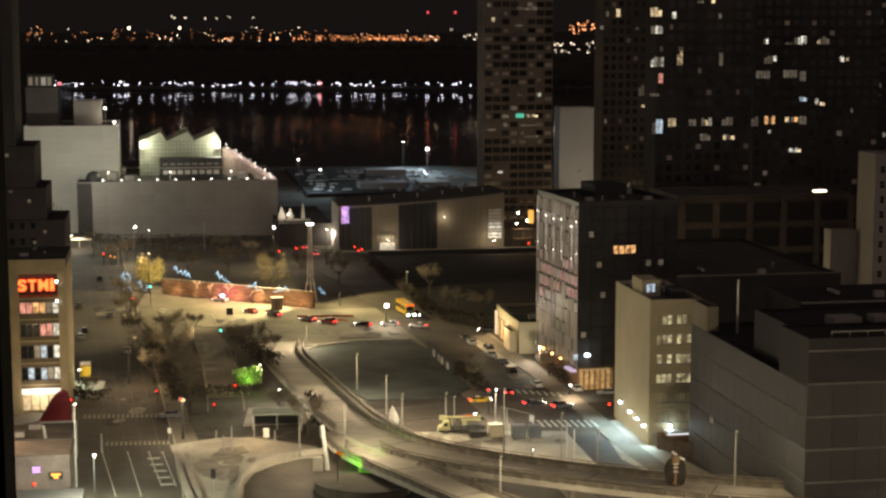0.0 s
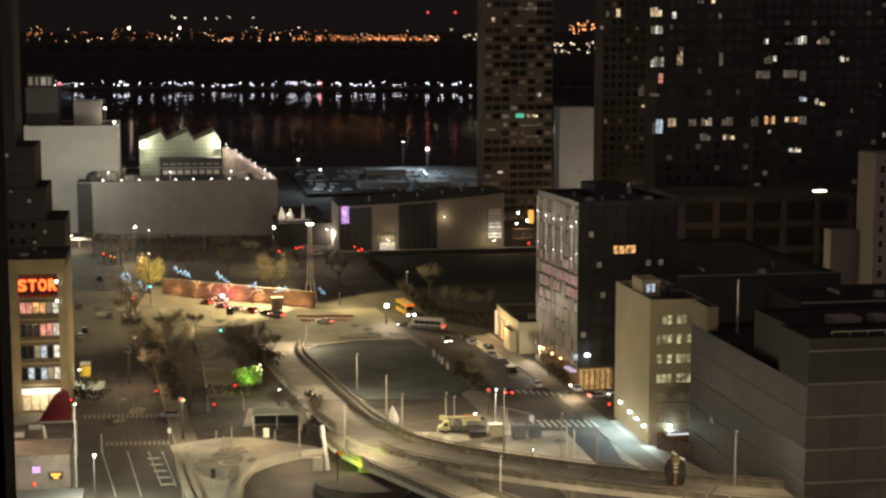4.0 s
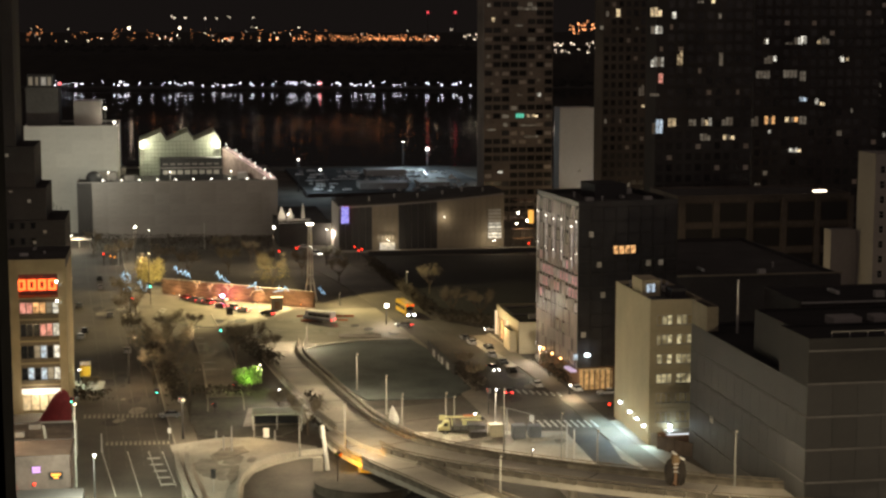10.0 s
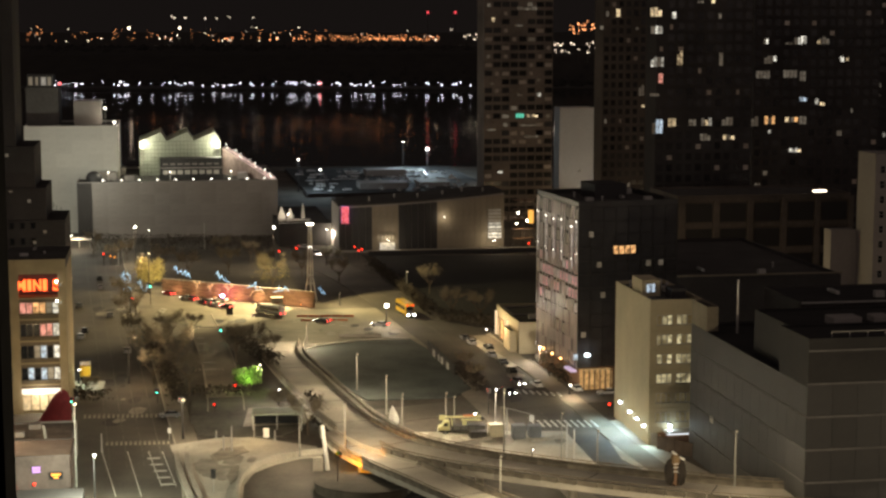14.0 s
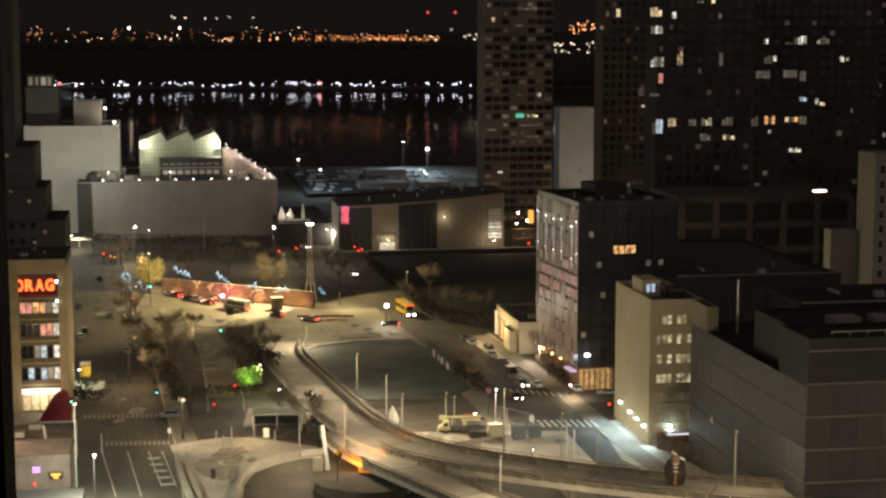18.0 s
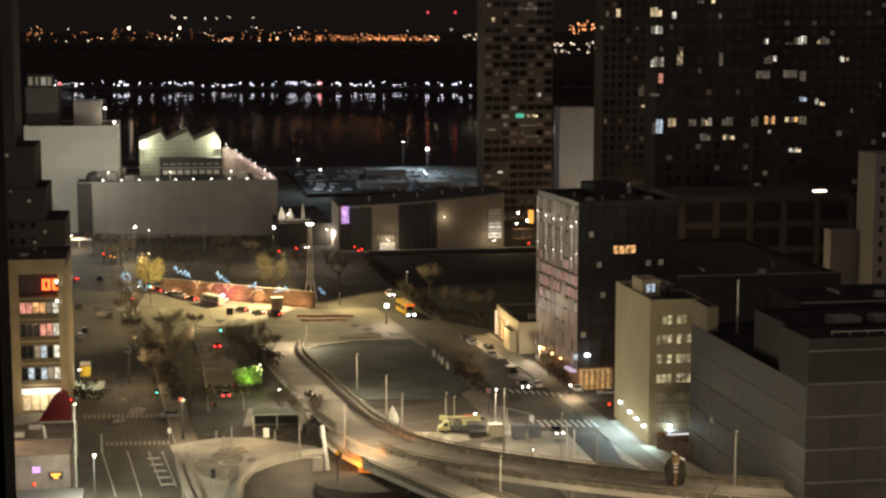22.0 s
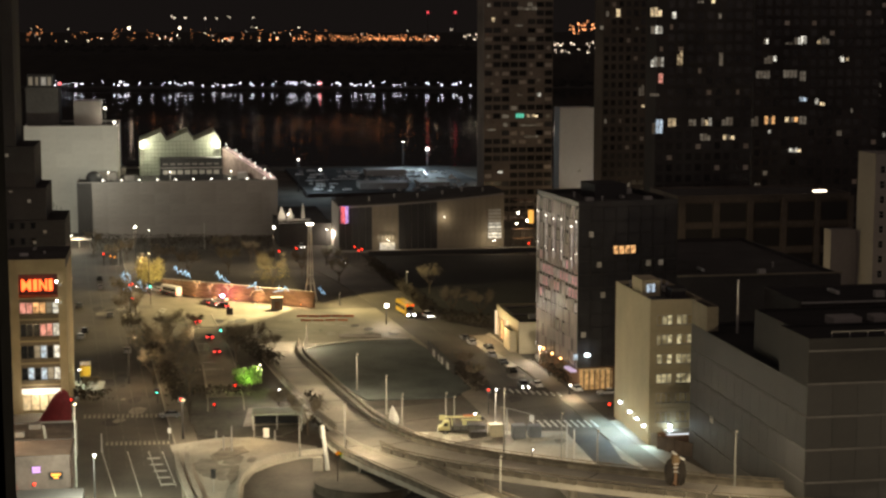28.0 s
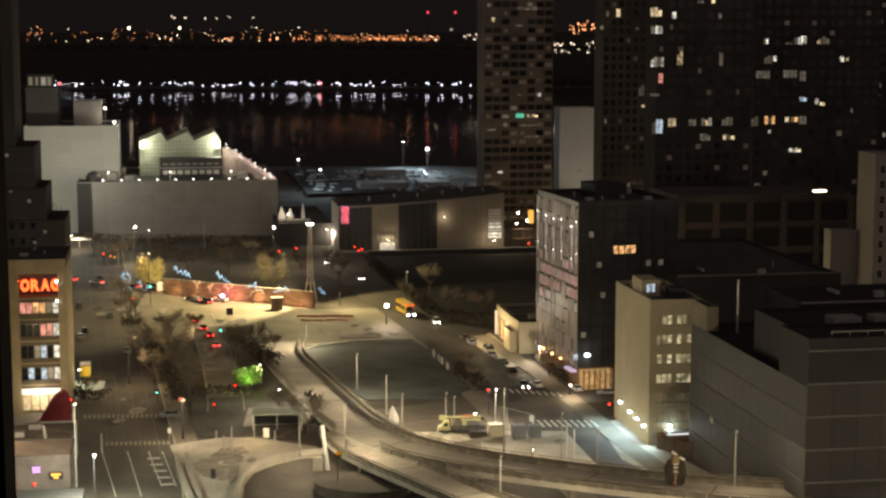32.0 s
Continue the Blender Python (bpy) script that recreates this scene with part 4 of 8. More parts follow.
part("penthouse", abox(0, 13, 16, 36, 42.6, 58.0), surface("sooty_cladding", (0.13, 0.125, 0.115), 0.8, vary=0.3, scale=0.05, fine=0.8), silo, "dark grey rooftop plant storey")
lantern = part("lantern", abox(0.5, 11, 17, 26, 58.05, 63.2), DARK_WALL, silo, "dark lantern storey with lit openings")
for j, w in ((1.2, 1.6), (4.0, 1.0), (6.2, 2.0), (8.8, 1.4)):
    part("lit_opening", abox(j, j + w, 16.9, 16.98, 58.8, 62.2), LIT_DIM if j != 6.2 else LIT_WHITE_DIM, lantern)
part("penthouse", abox(19, 30, 14, 30, 42.6, 52.5), GREY_WALL, silo)
for x, y, z in ((29, 20, 50), (31.5, 18, 49), (35.5, 2, 44), (36.5, 8, 42)):
    r_ = part("roof_lamp", arod((x, y, 42.6), (x, y, z), 0.1), STEEL, silo)
    part("lens", aball((x, y, z + 0.3), 0.5), GLOW_ROOF, r_)
# fill light added far in front of the white wall, no fixture
lamp(silo, (20, -46, 30), (0.95, 0.95, 0.78), 19000)
lamp(silo, (34, 10, 47.0), WHITE, 1600)

# the low hall with a curved front and a screen
curved = building("curved_hall", (-38.3, 604.2), A, "low hall with a bowed front of pale and dark panels")
bm = bmesh.new()
N = 26
front = [(62.0 * i / N, -9.0 * math.sin(math.pi * i / N) ** 1.0 * 0.6) for i in range(N + 1)]
def rake(bm):
    """The roofline climbs along the front."""
    for v in bm.verts:
        if v.co.z > 12:
            v.co.z += 4.2 * v.co.x / 62 - 0.8
    return bm


part("wall", rake(poly(front + [(62.0, 26), (0.0, 26)], 0, 17.6)), GREY_WALL, curved)
part("roof", rake(poly([(x, y + 0.1) for x, y in front] + [(61.9, 25.9), (0.1, 25.9)], 17.61, 18.2)), ROOF, curved)
OCHRE_GREY = surface("ochre_grey_panel", (0.30, 0.26, 0.20), 0.75, vary=0.2, scale=0.1, fine=1.0)
for i in range(N):
    (xa, ya), (xb, yb) = front[i], front[i + 1]
    ang = math.degrees(math.atan2(yb - ya, xb - xa))
    ln = math.hypot(xb - xa, yb - ya)
    darkp = i in (2, 3, 4, 9, 10, 11, 12, 13, 14)
    p_ = part("panel", abox(0.05, ln - 0.05, -0.18, -0.01, 0.8, 16.2 + 4.2 * (xa + xb) / 124), BLACK_WALL if i < 2 else DARK_WALL if darkp else OCHRE_GREY, curved)
    p_.matrix_basis = pose(xa, ya, 0, 0, 0, ang)
screen = part("screen", arod((0, 0, 11.0), (0, 0, 17.2), 0.12, None, 8), DARK_STEEL, curved, "three-sided turning advertising screen")
SCREEN_AT = Vector((2.0, -1.9, 0.0))
for k, c_ in enumerate(((0.72, 0.42, 0.92), (0.36, 0.34, 0.98), (1.0, 0.16, 0.20))):
    bm = abox(-1.35, 1.35, -0.82, -0.76, 11.0, 17.2)
    bmesh.ops.rotate(bm, verts=bm.verts, cent=(0, 0, 0), matrix=Matrix.Rotation(radians(120 * k), 3, "Z"))
    part("poster", bm, glow("poster_light", c_, 0.9, room=True), screen, "glowing advertising face")
part("screen_bracket", abox(1.9, 2.1, -1.8, -0.4, 10.6, 10.9), DARK_STEEL, curved)
screen.location = SCREEN_AT
SCREEN_TURN = ((0, 0), (4.9, 0), (5.0, -60), (5.1, -120), (11.6, -120), (11.7, -180), (11.8, -240), (20.4, -240), (20.5, -300), (20.6, -360), (27.9, -360), (28.0, -300), (28.1, -240), (32, -240))
for j in range(9):
    part("louvre", abox(55.5, 60.3, -3.2, -2.9, 4.5 + 1.25 * j, 5.3 + 1.25 * j), LIT_WHITE if j < 5 else LIT_DIM, curved)
part("entrance", abox(14.5, 20.0, -5.6, -4.6, 0.2, 3.8), LIT_WHITE, curved, "bright glazed entrance")
for j in range(5):
    window(curved, (14.0 + 1.3 * j, -5.75, 5.2), 1.0, 1.6, LIT_DIM, DARK_STEEL)
for x, y, z, w in ((17.5, -7.5, 5.0, 420), (38.5, -7.5, 13.0, 260), (57, -7.0, 4.0, 600)):
    r_ = part("wall_lamp", abox(x - 0.2, x + 0.2, y + 1.2, y + 2.6, z - 0.1, z + 0.15), DARK_STEEL, curved)
    part("lens", aball((x, y + 1.0, z), 0.16), GLOW_WHITE, r_)
    lamp(r_, (x, y, z), WARM, w)
base_wall = building("retaining_wall", (-27.1, 595.0), A, "low dark retaining wall with a lit coping", "wall")
part("wall", abox(0, 64, 0, 1.2, 0, 1.6), DARK_WALL, base_wall)
part("coping", abox(-0.2, 64.2, -0.2, 1.4, 1.61, 1.9), CONCRETE, base_wall)

# the parking deck behind, with its rows of parked cars under cool lamps
deck = building("parking_deck", (-65.9, 803.1), A, "long low parking deck with a grey concrete surface")
shell(deck, 0, 95, 0, 150, 0, 1.6, BLACK_WALL, roof=surface("dark_deck_asphalt", (0.035, 0.035, 0.035), 0.8, vary=0.5, scale=0.08, fine=0.8), parapet=0.35)
for x, y, w, d, h_ in ((28, 20, 24, 16, 3.0), (40, 92, 22, 12, 3.5), (60, 30, 16, 20, 2.0)):
    part("stair_block", abox(x, x + w, y, y + d, 1.7, 1.7 + h_), GREY_WALL, deck)


# ---- the towers ----
def tower(name, corner, width, depth, height, wall, label, floors, bays, lit, dim=0.04, seed=1, wide=0.6):
    """A far tower: floor bands, dark windows on the face, and those that are lit as parts of their own."""
    ob = building(name, corner, A, label, "tower")
    shell(ob, 0, width, 0, depth, 0, height, wall, parapet=1.2)
    rnd = random.Random(seed)
    fh, bw = height / floors, width / bays
    for k in range(1, floors):
        part("floor_band", abox(-0.12, width + 0.12, -0.14, 0.0, fh * k - 0.18, fh * k + 0.18), wall, ob)
    bm = bmesh.new()
    for k in range(floors):
        for j in range(bays):
            x, z = bw * (j + 0.5), fh * k + 0.8
            if any(abs(x - q[0]) < bw * 0.8 and abs(z + 1 - q[1]) < fh * 0.8 for q in lit):
                continue
            if rnd.random() < dim:
                window(ob, (x, 0, z), round(bw * wide * rnd.choice((0.6, 1.0, 1.0)), 1), round(fh * 0.5, 1), LIT_DIM if rnd.random() < 0.12 else LIT_FAINT, DARK_STEEL)
            else:
                box(bm, x - wide * bw / 2, x + wide * bw / 2, -0.05, 0.0, z, fh * (k + 1) - 0.6)
    tagged(part("glazing", bm, GLASS_TOWER, ob), kind="stuff")
    for x, z, w, h_, mat in lit:
        n = max(1, round(w / 1.25))            # each lit room shows several panes, some behind curtains
        for i in range(n):
            shade = LIT_DIM if n > 1 and rnd.random() < 0.28 else LIT_WARM if mat is LIT_WHITE and rnd.random() < 0.2 else mat
            window(ob, (x + w * ((i + 0.5) / n - 0.5), -0.16, z - h_ / 2), round(w / n, 2), round(h_ * (1 if rnd.random() < 0.7 else 0.75), 2), shade, DARK_STEEL, bar=rnd.random() < 0.5)
    return ob


W_, D_, O_, P_, B_, G_, H_ = LIT_WARM, LIT_DIM, LIT_ORANGE, LIT_PINK, LIT_BLUE, LIT_GREEN, LIT_WHITE
TOWER_BRICK = surface("brown_tower_brick", (0.20, 0.165, 0.135), 0.8, vary=0.5, scale=0.06, fine=1.0)
tower("apartment_tower", (17.3, 700), 29.6, 15, 108, TOWER_BRICK, "dark brick tower with faint floor bands", 30, 8,
      [(18.4, 90.2, 8.7, 1.7, D_), (3.9, 85.5, 1.4, 1.9, W_), (14.8, 83.2, 3.4, 1.2, D_), (23.6, 54.0, 1.9, 1.7, H_), (23.5, 60.2, 1.4, 1.4, D_), (15.5, 45.2, 3.6, 1.9, G_), (20.9, 45.1, 4.8, 1.4, W_), (3.5, 58.8, 1.7, 1.0, D_), (15.5, 54.0, 2.4, 1.2, D_), (19.2, 41.1, 7.2, 1.0, D_), (20.5, 36.3, 6.3, 1.0, D_), (7.1, 21.3, 2.2, 1.2, H_), (3.3, 39.3, 3.8, 1.0, D_), (19.6, 91.9, 2.4, 1.9, D_)], dim=0.3, seed=2, wide=0.86)
tower("pale_slab", (50.8, 720), 15.5, 10, 46.5, WHITE_WALL, "plain pale grey slab block", 1, 1, [(9, 20, 1, 1, D_)], dim=0.0)
tower("apartment_tower", (61.4, 640), 17.5, 12, 110, TOWER_WALL, "slim dark glass tower", 32, 6,
      [(1.7, 87.4, 1.3, 2.2, D_), (5.9, 87.8, 1.8, 3.1, H_), (13.6, 82.0, 1.5, 1.5, D_), (-0.5, 82.4, 1.5, 2.2, D_), (15.6, 58.1, 2.2, 4.4, D_), (16.4, 52.0, 1.3, 1.3, H_), (9.4, 17.6, 6.6, 1.3, D_), (10.5, 20.9, 2.2, 3.1, D_)], dim=0.08, seed=3)
tower("apartment_tower", (71.8, 560), 34, 12, 110, BLACK_WALL, "dark tower with scattered lit windows", 30, 10,
      [(-0.4, 87.3, 4.2, 3.1, W_), (5.9, 86.3, 1.5, 2.3, H_), (-0.1, 81.4, 4.2, 2.7, H_), (0.3, 70.7, 4.6, 3.4, H_), (8.2, 72.0, 2.1, 5.0, W_), (1.6, 65.2, 1.7, 3.4, P_), (-0.5, 59.7, 3.4, 1.1, D_), (0.7, 49.0, 3.8, 5.0, B_), (5.8, 50.3, 2.9, 2.9, W_), (13.0, 50.2, 2.7, 2.3, D_), (18.0, 50.4, 3.8, 2.7, H_), (25.4, 50.5, 3.9, 2.9, D_), (17.7, 45.2, 3.8, 2.5, D_), (26.0, 45.1, 4.2, 1.9, W_), (15.1, 90.9, 2.3, 1.2, D_), (19.5, 90.9, 1.5, 1.2, W_), (22.7, 71.6, 1.5, 4.6, D_)], dim=0.07, seed=4)
tower("apartment_tower", (116.0, 620), 50.0, 30, 112, BLACK_WALL, "broad dark tower with a few bright windows", 30, 14,
      [(4.3, 77.2, 1.9, 2.3, H_), (13.4, 76.4, 3.0, 1.1, D_), (16.7, 77.2, 2.6, 2.6, H_), (19.1, 77.6, 2.3, 3.0, H_), (27.1, 77.4, 4.3, 3.0, D_), (25.1, 76.8, 1.3, 1.3, H_), (5.5, 70.3, 3.4, 3.0, D_), (8.0, 70.7, 1.3, 2.1, H_), (3.5, 64.8, 5.5, 3.0, D_), (14.1, 65.0, 5.5, 3.0, D_), (19.1, 64.1, 2.6, 3.8, W_), (19.5, 55.5, 3.0, 1.7, B_), (24.9, 54.6, 1.5, 2.3, H_), (27.2, 53.9, 1.9, 1.7, W_), (0.6, 47.4, 3.0, 3.8, W_), (6.6, 47.8, 4.2, 3.2, O_), (13.3, 47.9, 1.7, 2.1, W_), (16.2, 47.9, 3.0, 1.9, O_), (19.6, 47.6, 3.0, 3.2, D_), (6.7, 43.5, 1.3, 1.3, H_), (34.5, 70.4, 1.7, 2.1, H_), (36.6, 70.4, 1.3, 1.3, W_), (16.8, 36.4, 4.7, 1.7, H_), (34.3, 42.6, 2.1, 2.1, D_), (39.0, 51.1, 0.9, 1.7, D_), (-1.5, 27.9, 1.1, 1.1, H_), (2.4, 22.7, 2.5, 3.0, D_)], dim=0.06, seed=5)
tower("edge_tower", (177.3, 680), 40.0, 30, 112, BLACK_WALL, "unlit tower at the edge of the district", 30, 8,
      [(1.0, 84.7, 1.9, 2.3, H_), (1.4, 59.1, 1.4, 2.8, D_), (1.3, 54.9, 1.4, 1.4, D_), (4.2, 38.7, 1.4, 2.3, H_)], dim=0.12, seed=6)
# made-up floodlight, there only to brighten the pale slab
slab_flood = thing("flood_lamp", (50.8, 720)[0] + 14.0, (50.8, 720)[1] - 36.0, 0, 0, "unseen floodlight added to brighten a pale slab block", "lamp")
part("post", arod((0, 0, 0), (0, 0, 3.0), 0.1), DARK_STEEL, slab_flood)
part("lens", aball((0, 0.2, 3.2), 0.2), GLOW_WHITE, slab_flood)
downlight(slab_flood, (0, 0.6, 3.4), (1.0, 0.97, 0.86), 6500, 70, 0.3, (130, 0, 0))
# the framed mid-rise before the towers
MATT_GLASS = surface("dusty_dark_glass", (0.018, 0.017, 0.016), 0.7, vary=0.3, scale=0.1, fine=1, bump=0.0)
mid = building("midrise", (74.1, 520), A, "dark concrete-framed mid-rise with deep openings")
shell(mid, 0, 58, 0, 30, 0, 28.5, TOWER_WALL)
for j in range(6):
    part("pier", abox(0.6 + 11.3 * j, 2.4 + 11.3 * j, -0.6, -0.01, 0, 28.4), TOWER_WALL, mid)
for k in range(4):
    part("beam", abox(0, 58, -0.45, -0.015, 3.0 + 8.2 * k, 4.0 + 8.2 * k), TOWER_WALL, mid)
for k in range(3):
    for j in range(5):
        part("opening", abox(3.0 + 11.3 * j, 11.4 + 11.3 * j, -0.3, -0.02, 4.6 + 8.2 * k, 10.4 + 8.2 * k), MATT_GLASS, mid)
for j in range(9):
    window(mid, (1.5 + 3.0 * j, -0.62, 8.8), 1.0, 0.8, LIT_DIM, DARK_STEEL)
part("roof_light", abox(46.5, 51, 3.0, 3.5, 29.6, 30.2), GLOW_HILL_WHITE, mid)
bank = building("low_block", (113.5, 480), A, "dim ochre low block beside a pale tower")
shell(bank, 0, 8.0, 0, 5, 0, 22.5, GREY_WALL)
pale_t = building("pale_tower", (123.3, 470), A, "pale stone building with narrow windows")
shell(pale_t, 0, 30, 0, 12, 0, 45.6, GREY_WALL)
for k in range(10):
    for j in range(7):
        window(pale_t, (2.2 + 4.0 * j, 0, 2.2 + 4.3 * k), 1.6, 2.2, LIT_BLUE if (k, j) == (9, 2) else LIT_DIM if (k * 7 + j * 3) % 11 == 0 else GLASS_DARK, STEEL)
behind = building("rear_block", (38.0, 352.0), A, "low dark roofs behind the cream block")
shell(behind, 3, 60, 22, 90, 0, 24.0, BLACK_WALL)

shed = building("dark_shed", (-62.2, 621.7), A, "low black-roofed shed between two halls")
shell(shed, 0, 20, 0, 60, 0, 8.0, BLACK_WALL, parapet=0.5)
part("roof_vent", abox(4, 8, 20, 26, 8.1, 9.4), DARK_WALL, shed)
for x, y, w, h_ in ((2.0, 12, 1.5, 5.4), (5.4, 13, 1.2, 4.6), (10.5, 15, 0.7, 6.4)):
    bm = abox(x - w, x + w, y - w, y + w, 8.55, 9.9)
    bmesh.ops.create_cone(bm, cap_ends=True, segments=4, radius1=w * 1.5, radius2=0.1, depth=h_ - 1.4, matrix=Matrix.Translation((x, y, 9.9 + (h_ - 1.4) / 2)) @ Matrix.Rotation(radians(45), 4, "Z"))
    part("roof_lantern", bm, WHITE_WALL, shed, "pale pointed roof lantern")
part("pale_roof", abox(0.5, 13, 8, 11, 8.56, 9.2), GREY_WALL, shed, "pale flat roof strip")
# made-up roof lamp that brightens the pale lanterns
r_ = part("roof_lamp", arod((4.0, 5.0, 8.5), (4.0, 5.0, 11.5), 0.08), STEEL, shed)
part("lens", aball((4.0, 5.0, 11.6), 0.3), GLOW_ROOF, r_)
lamp(r_, (4.0, 4.4, 12.3), WHITE, 1500)


# ---- lights of the far shore ----
def far_lamp(name, x, y, z_foot, z, r, glass, label, group):
    ob = thing(name, x, y, z_foot, 0, label, "lamp", group)
    part("pole", arod((0, 0, -40 if z > 30 else -2), (0, 0, z - z_foot), 0.25, 0.2, 6), DARK_STEEL, ob)
    part("lens", aball((0, 0, z - z_foot), r, 1.0, 8), glass, ob)
    return ob


rnd = random.Random(21)
x = -530.0
first_white = far_lamp("shore_lamp", x, 2262, 0.5, 6.0, 0.66, GLOW_SHORE, "white promenade lamp on the far bank", "lamps on the far bank")
first_red = far_lamp("shore_lamp", -522, 2262, 0.5, 7.0, 1.3, GLOW_SHORE_RED, "red beacon lamp on the far bank", "lamps on the far bank")
copy_thing(first_red, pose(-168, 2266, 0.5))
small = far_lamp("shore_lamp", -500, 2263, 0.5, 6.5, 0.38, GLOW_SHORE, "small white lamp on the far bank", "lamps on the far bank")
while x < 60:
    x += rnd.choice((2, 3, 4, 6, 14)) if x < -430 or x > -400 else 16
    copy_thing(first_white if rnd.random() < 0.45 else small, pose(x, 2262 + 0.02 * x + rnd.uniform(0, 8), 0.5 + rnd.uniform(-2.5, 3.0)))
hill_orange = far_lamp("hill_lamp", -170, 2700, 58, 68, 1.25, GLOW_HILL, "orange street lamp on the far bluff", "lamps on the bluff")
hill_white = far_lamp("hill_lamp", -450, 2700, 58, 68, 0.95, GLOW_HILL_WHITE, "pale street lamp on the far bluff", "lamps on the bluff")
hill_big = far_lamp("hill_lamp", -508.5, 2700, 58, 82.0, 2.3, GLOW_HILL_WHITE, "bright floodlight on the far bluff", "lamps on the bluff")
copy_thing(hill_big, pose(-426.2, 2700, 58))
def scatter(ob, n, x0, x1, z0, z1, y=2700):
    for _ in range(n):
        copy_thing(ob, pose(rnd.uniform(x0, x1), y + rnd.uniform(-60, 60), rnd.uniform(z0, z1) - 10))


hill_small = far_lamp("hill_lamp", -120, 2690, 58, 68, 0.6, GLOW_HILL, "small orange street lamp on the far bluff", "lamps on the bluff")
scatter(hill_small, 130, -215, -8, 61, 71)
scatter(hill_small, 90, -690, -100, 60, 80)
scatter(hill_orange, 26, -200, -12, 62, 68)
scatter(hill_orange, 12, -360, -200, 61, 67)
scatter(hill_orange, 6, -688, -660, 70, 84)
scatter(hill_orange, 26, 204, 250, 72, 94)
scatter(hill_white, 10, 30, 58, 64, 72)
scatter(hill_white, 18, -690, 40, 66, 84)
scatter(hill_white, 16, -640, 0, 61, 66)
scatter(hill_white, 9, -450, -310, 97, 101)
scatter(hill_white, 46, 158, 222, 40, 62, 2420)
for px_ in (-26.5, 21.6):
    mast = thing("radio_mast", px_, 2900, 60, 0, "tall lattice radio mast with a red beacon", "mast")
    part("shaft", arod((0, 0, -4), (0, 0, 48), 1.2, 0.4, 6), DARK_STEEL, mast)
    part("beacon", aball((0, 0, 49), 2.2, 1, 8), glow("mast_beacon", (1.0, 0.08, 0.10), 1.2), mast)
# woods on the bluff, the night shade put into their near-black colour
bm = bmesh.new()
for _ in range(2600):
    xx, yy = rnd.uniform(-780, 260), rnd.uniform(2300, 2560)
    zz = -4 + 48 * max(0, min(1, (yy - 2310) / 150))
    r = rnd.uniform(5, 10)
    made = bmesh.ops.create_icosphere(bm, subdivisions=1, radius=r)["verts"]
    bmesh.ops.transform(bm, matrix=Matrix.Translation((xx, yy, zz + 4)) @ Matrix.Rotation(rnd.random() * 6, 4, "Z") @ Matrix.Diagonal((1, 1, rnd.uniform(0.6, 1.2), 1)), verts=made)
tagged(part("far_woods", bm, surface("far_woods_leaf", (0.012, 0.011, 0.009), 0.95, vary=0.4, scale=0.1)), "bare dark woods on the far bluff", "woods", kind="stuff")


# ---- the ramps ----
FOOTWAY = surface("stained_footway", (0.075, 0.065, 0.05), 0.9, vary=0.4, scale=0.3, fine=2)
DARK_BARRIER = surface("sooty_barrier_concrete", (0.125, 0.108, 0.08), 0.85, vary=0.35, scale=0.4, fine=3, rand=0.22)
RAIL = surface("rusty_rail", (0.17, 0.14, 0.10), 0.6, 0.2, vary=0.3, scale=1, fine=6)


def profile_block():
    """One length of concrete safety barrier, three metres long."""
    bm = bmesh.new()
    prof = [(-0.28, -0.02), (-0.26, 0.15), (-0.14, 0.35), (-0.12, 0.82), (0.12, 0.82), (0.14, 0.35), (0.26, 0.15), (0.28, -0.02)]
    L = [bm.verts.new((x, -1.46, z)) for x, z in prof]
    R = [bm.verts.new((x, 1.46, z)) for x, z in prof]
    bm.faces.new(L)
    bm.faces.new(R[::-1])
    for i in range(len(prof)):
        j = (i + 1) % len(prof)
        bm.faces.new((L[i], L[j], R[j], R[i]))
    bmesh.ops.recalc_face_normals(bm, faces=bm.faces)
    return bm


def ramp(points, half, label, rail_left=True, rail_right=True, deep=1.1, deck_mat=None, path=0.0, gap=None):
    line = smooth_line(points, 3.0)
    ob = tagged(new("ramp"), label, "ramp", kind="structure")
    part("deck", sweep(line, [(-half, -deep), (-half, 0), (half, 0), (half, -deep)]), deck_mat or PALE_CONCRETE, ob)
    if path:
        part("footway", sweep(line, [(0.2 - half, 0.0), (0.2 - half, 0.12), (path - half - 0.2, 0.12), (path - half - 0.2, 0.0)]), FOOTWAY, ob, "dark footway behind the barrier")
    for side, inset, yes in ((1, 0.0, rail_left), (-1, path, rail_right), (-1, 0.0, path > 0)):
        if not yes:
            continue
        a = side * (half - inset)
        seg = post = None
        runs = [[]]                       # stretches of barrier, broken where another ramp joins
        for i in range(len(line) - 1):
            if gap and side == gap[0] and not inset and gap[1] < line[i].y < gap[2]:
                runs.append([])
                continue
            d = line[i + 1] - line[i]
            r = Vector((d.y, -d.x, 0)).normalized()
            p, q = line[i] + r * a, line[i + 1] + r * a
            e = q - p
            m = pose(*((p + q) / 2), 0, 0, math.degrees(math.atan2(-e.x, e.y))) @ Matrix.Diagonal((1, e.length / 3.0, 1, 1))
            if seg is None:
                seg = part("barrier", profile_block(), DARK_BARRIER, ob)
                seg.matrix_basis = m
                post = part("post", abox(-0.05, 0.05, -0.05, 0.05, 0.7, 1.2), RAIL, ob)
                post.matrix_basis = pose(*p)
            else:
                again(seg, m)
                again(post, pose(*p))
            runs[-1] += [line[i], line[i + 1]] if not runs[-1] else [line[i + 1]]
        for run in runs:
            if len(run) > 1:
                part("rail", sweep(run, [(a - 0.06, 1.15), (a - 0.06, 1.3), (a + 0.06, 1.3), (a + 0.06, 1.15)]), RAIL, ob)
    return ob, line


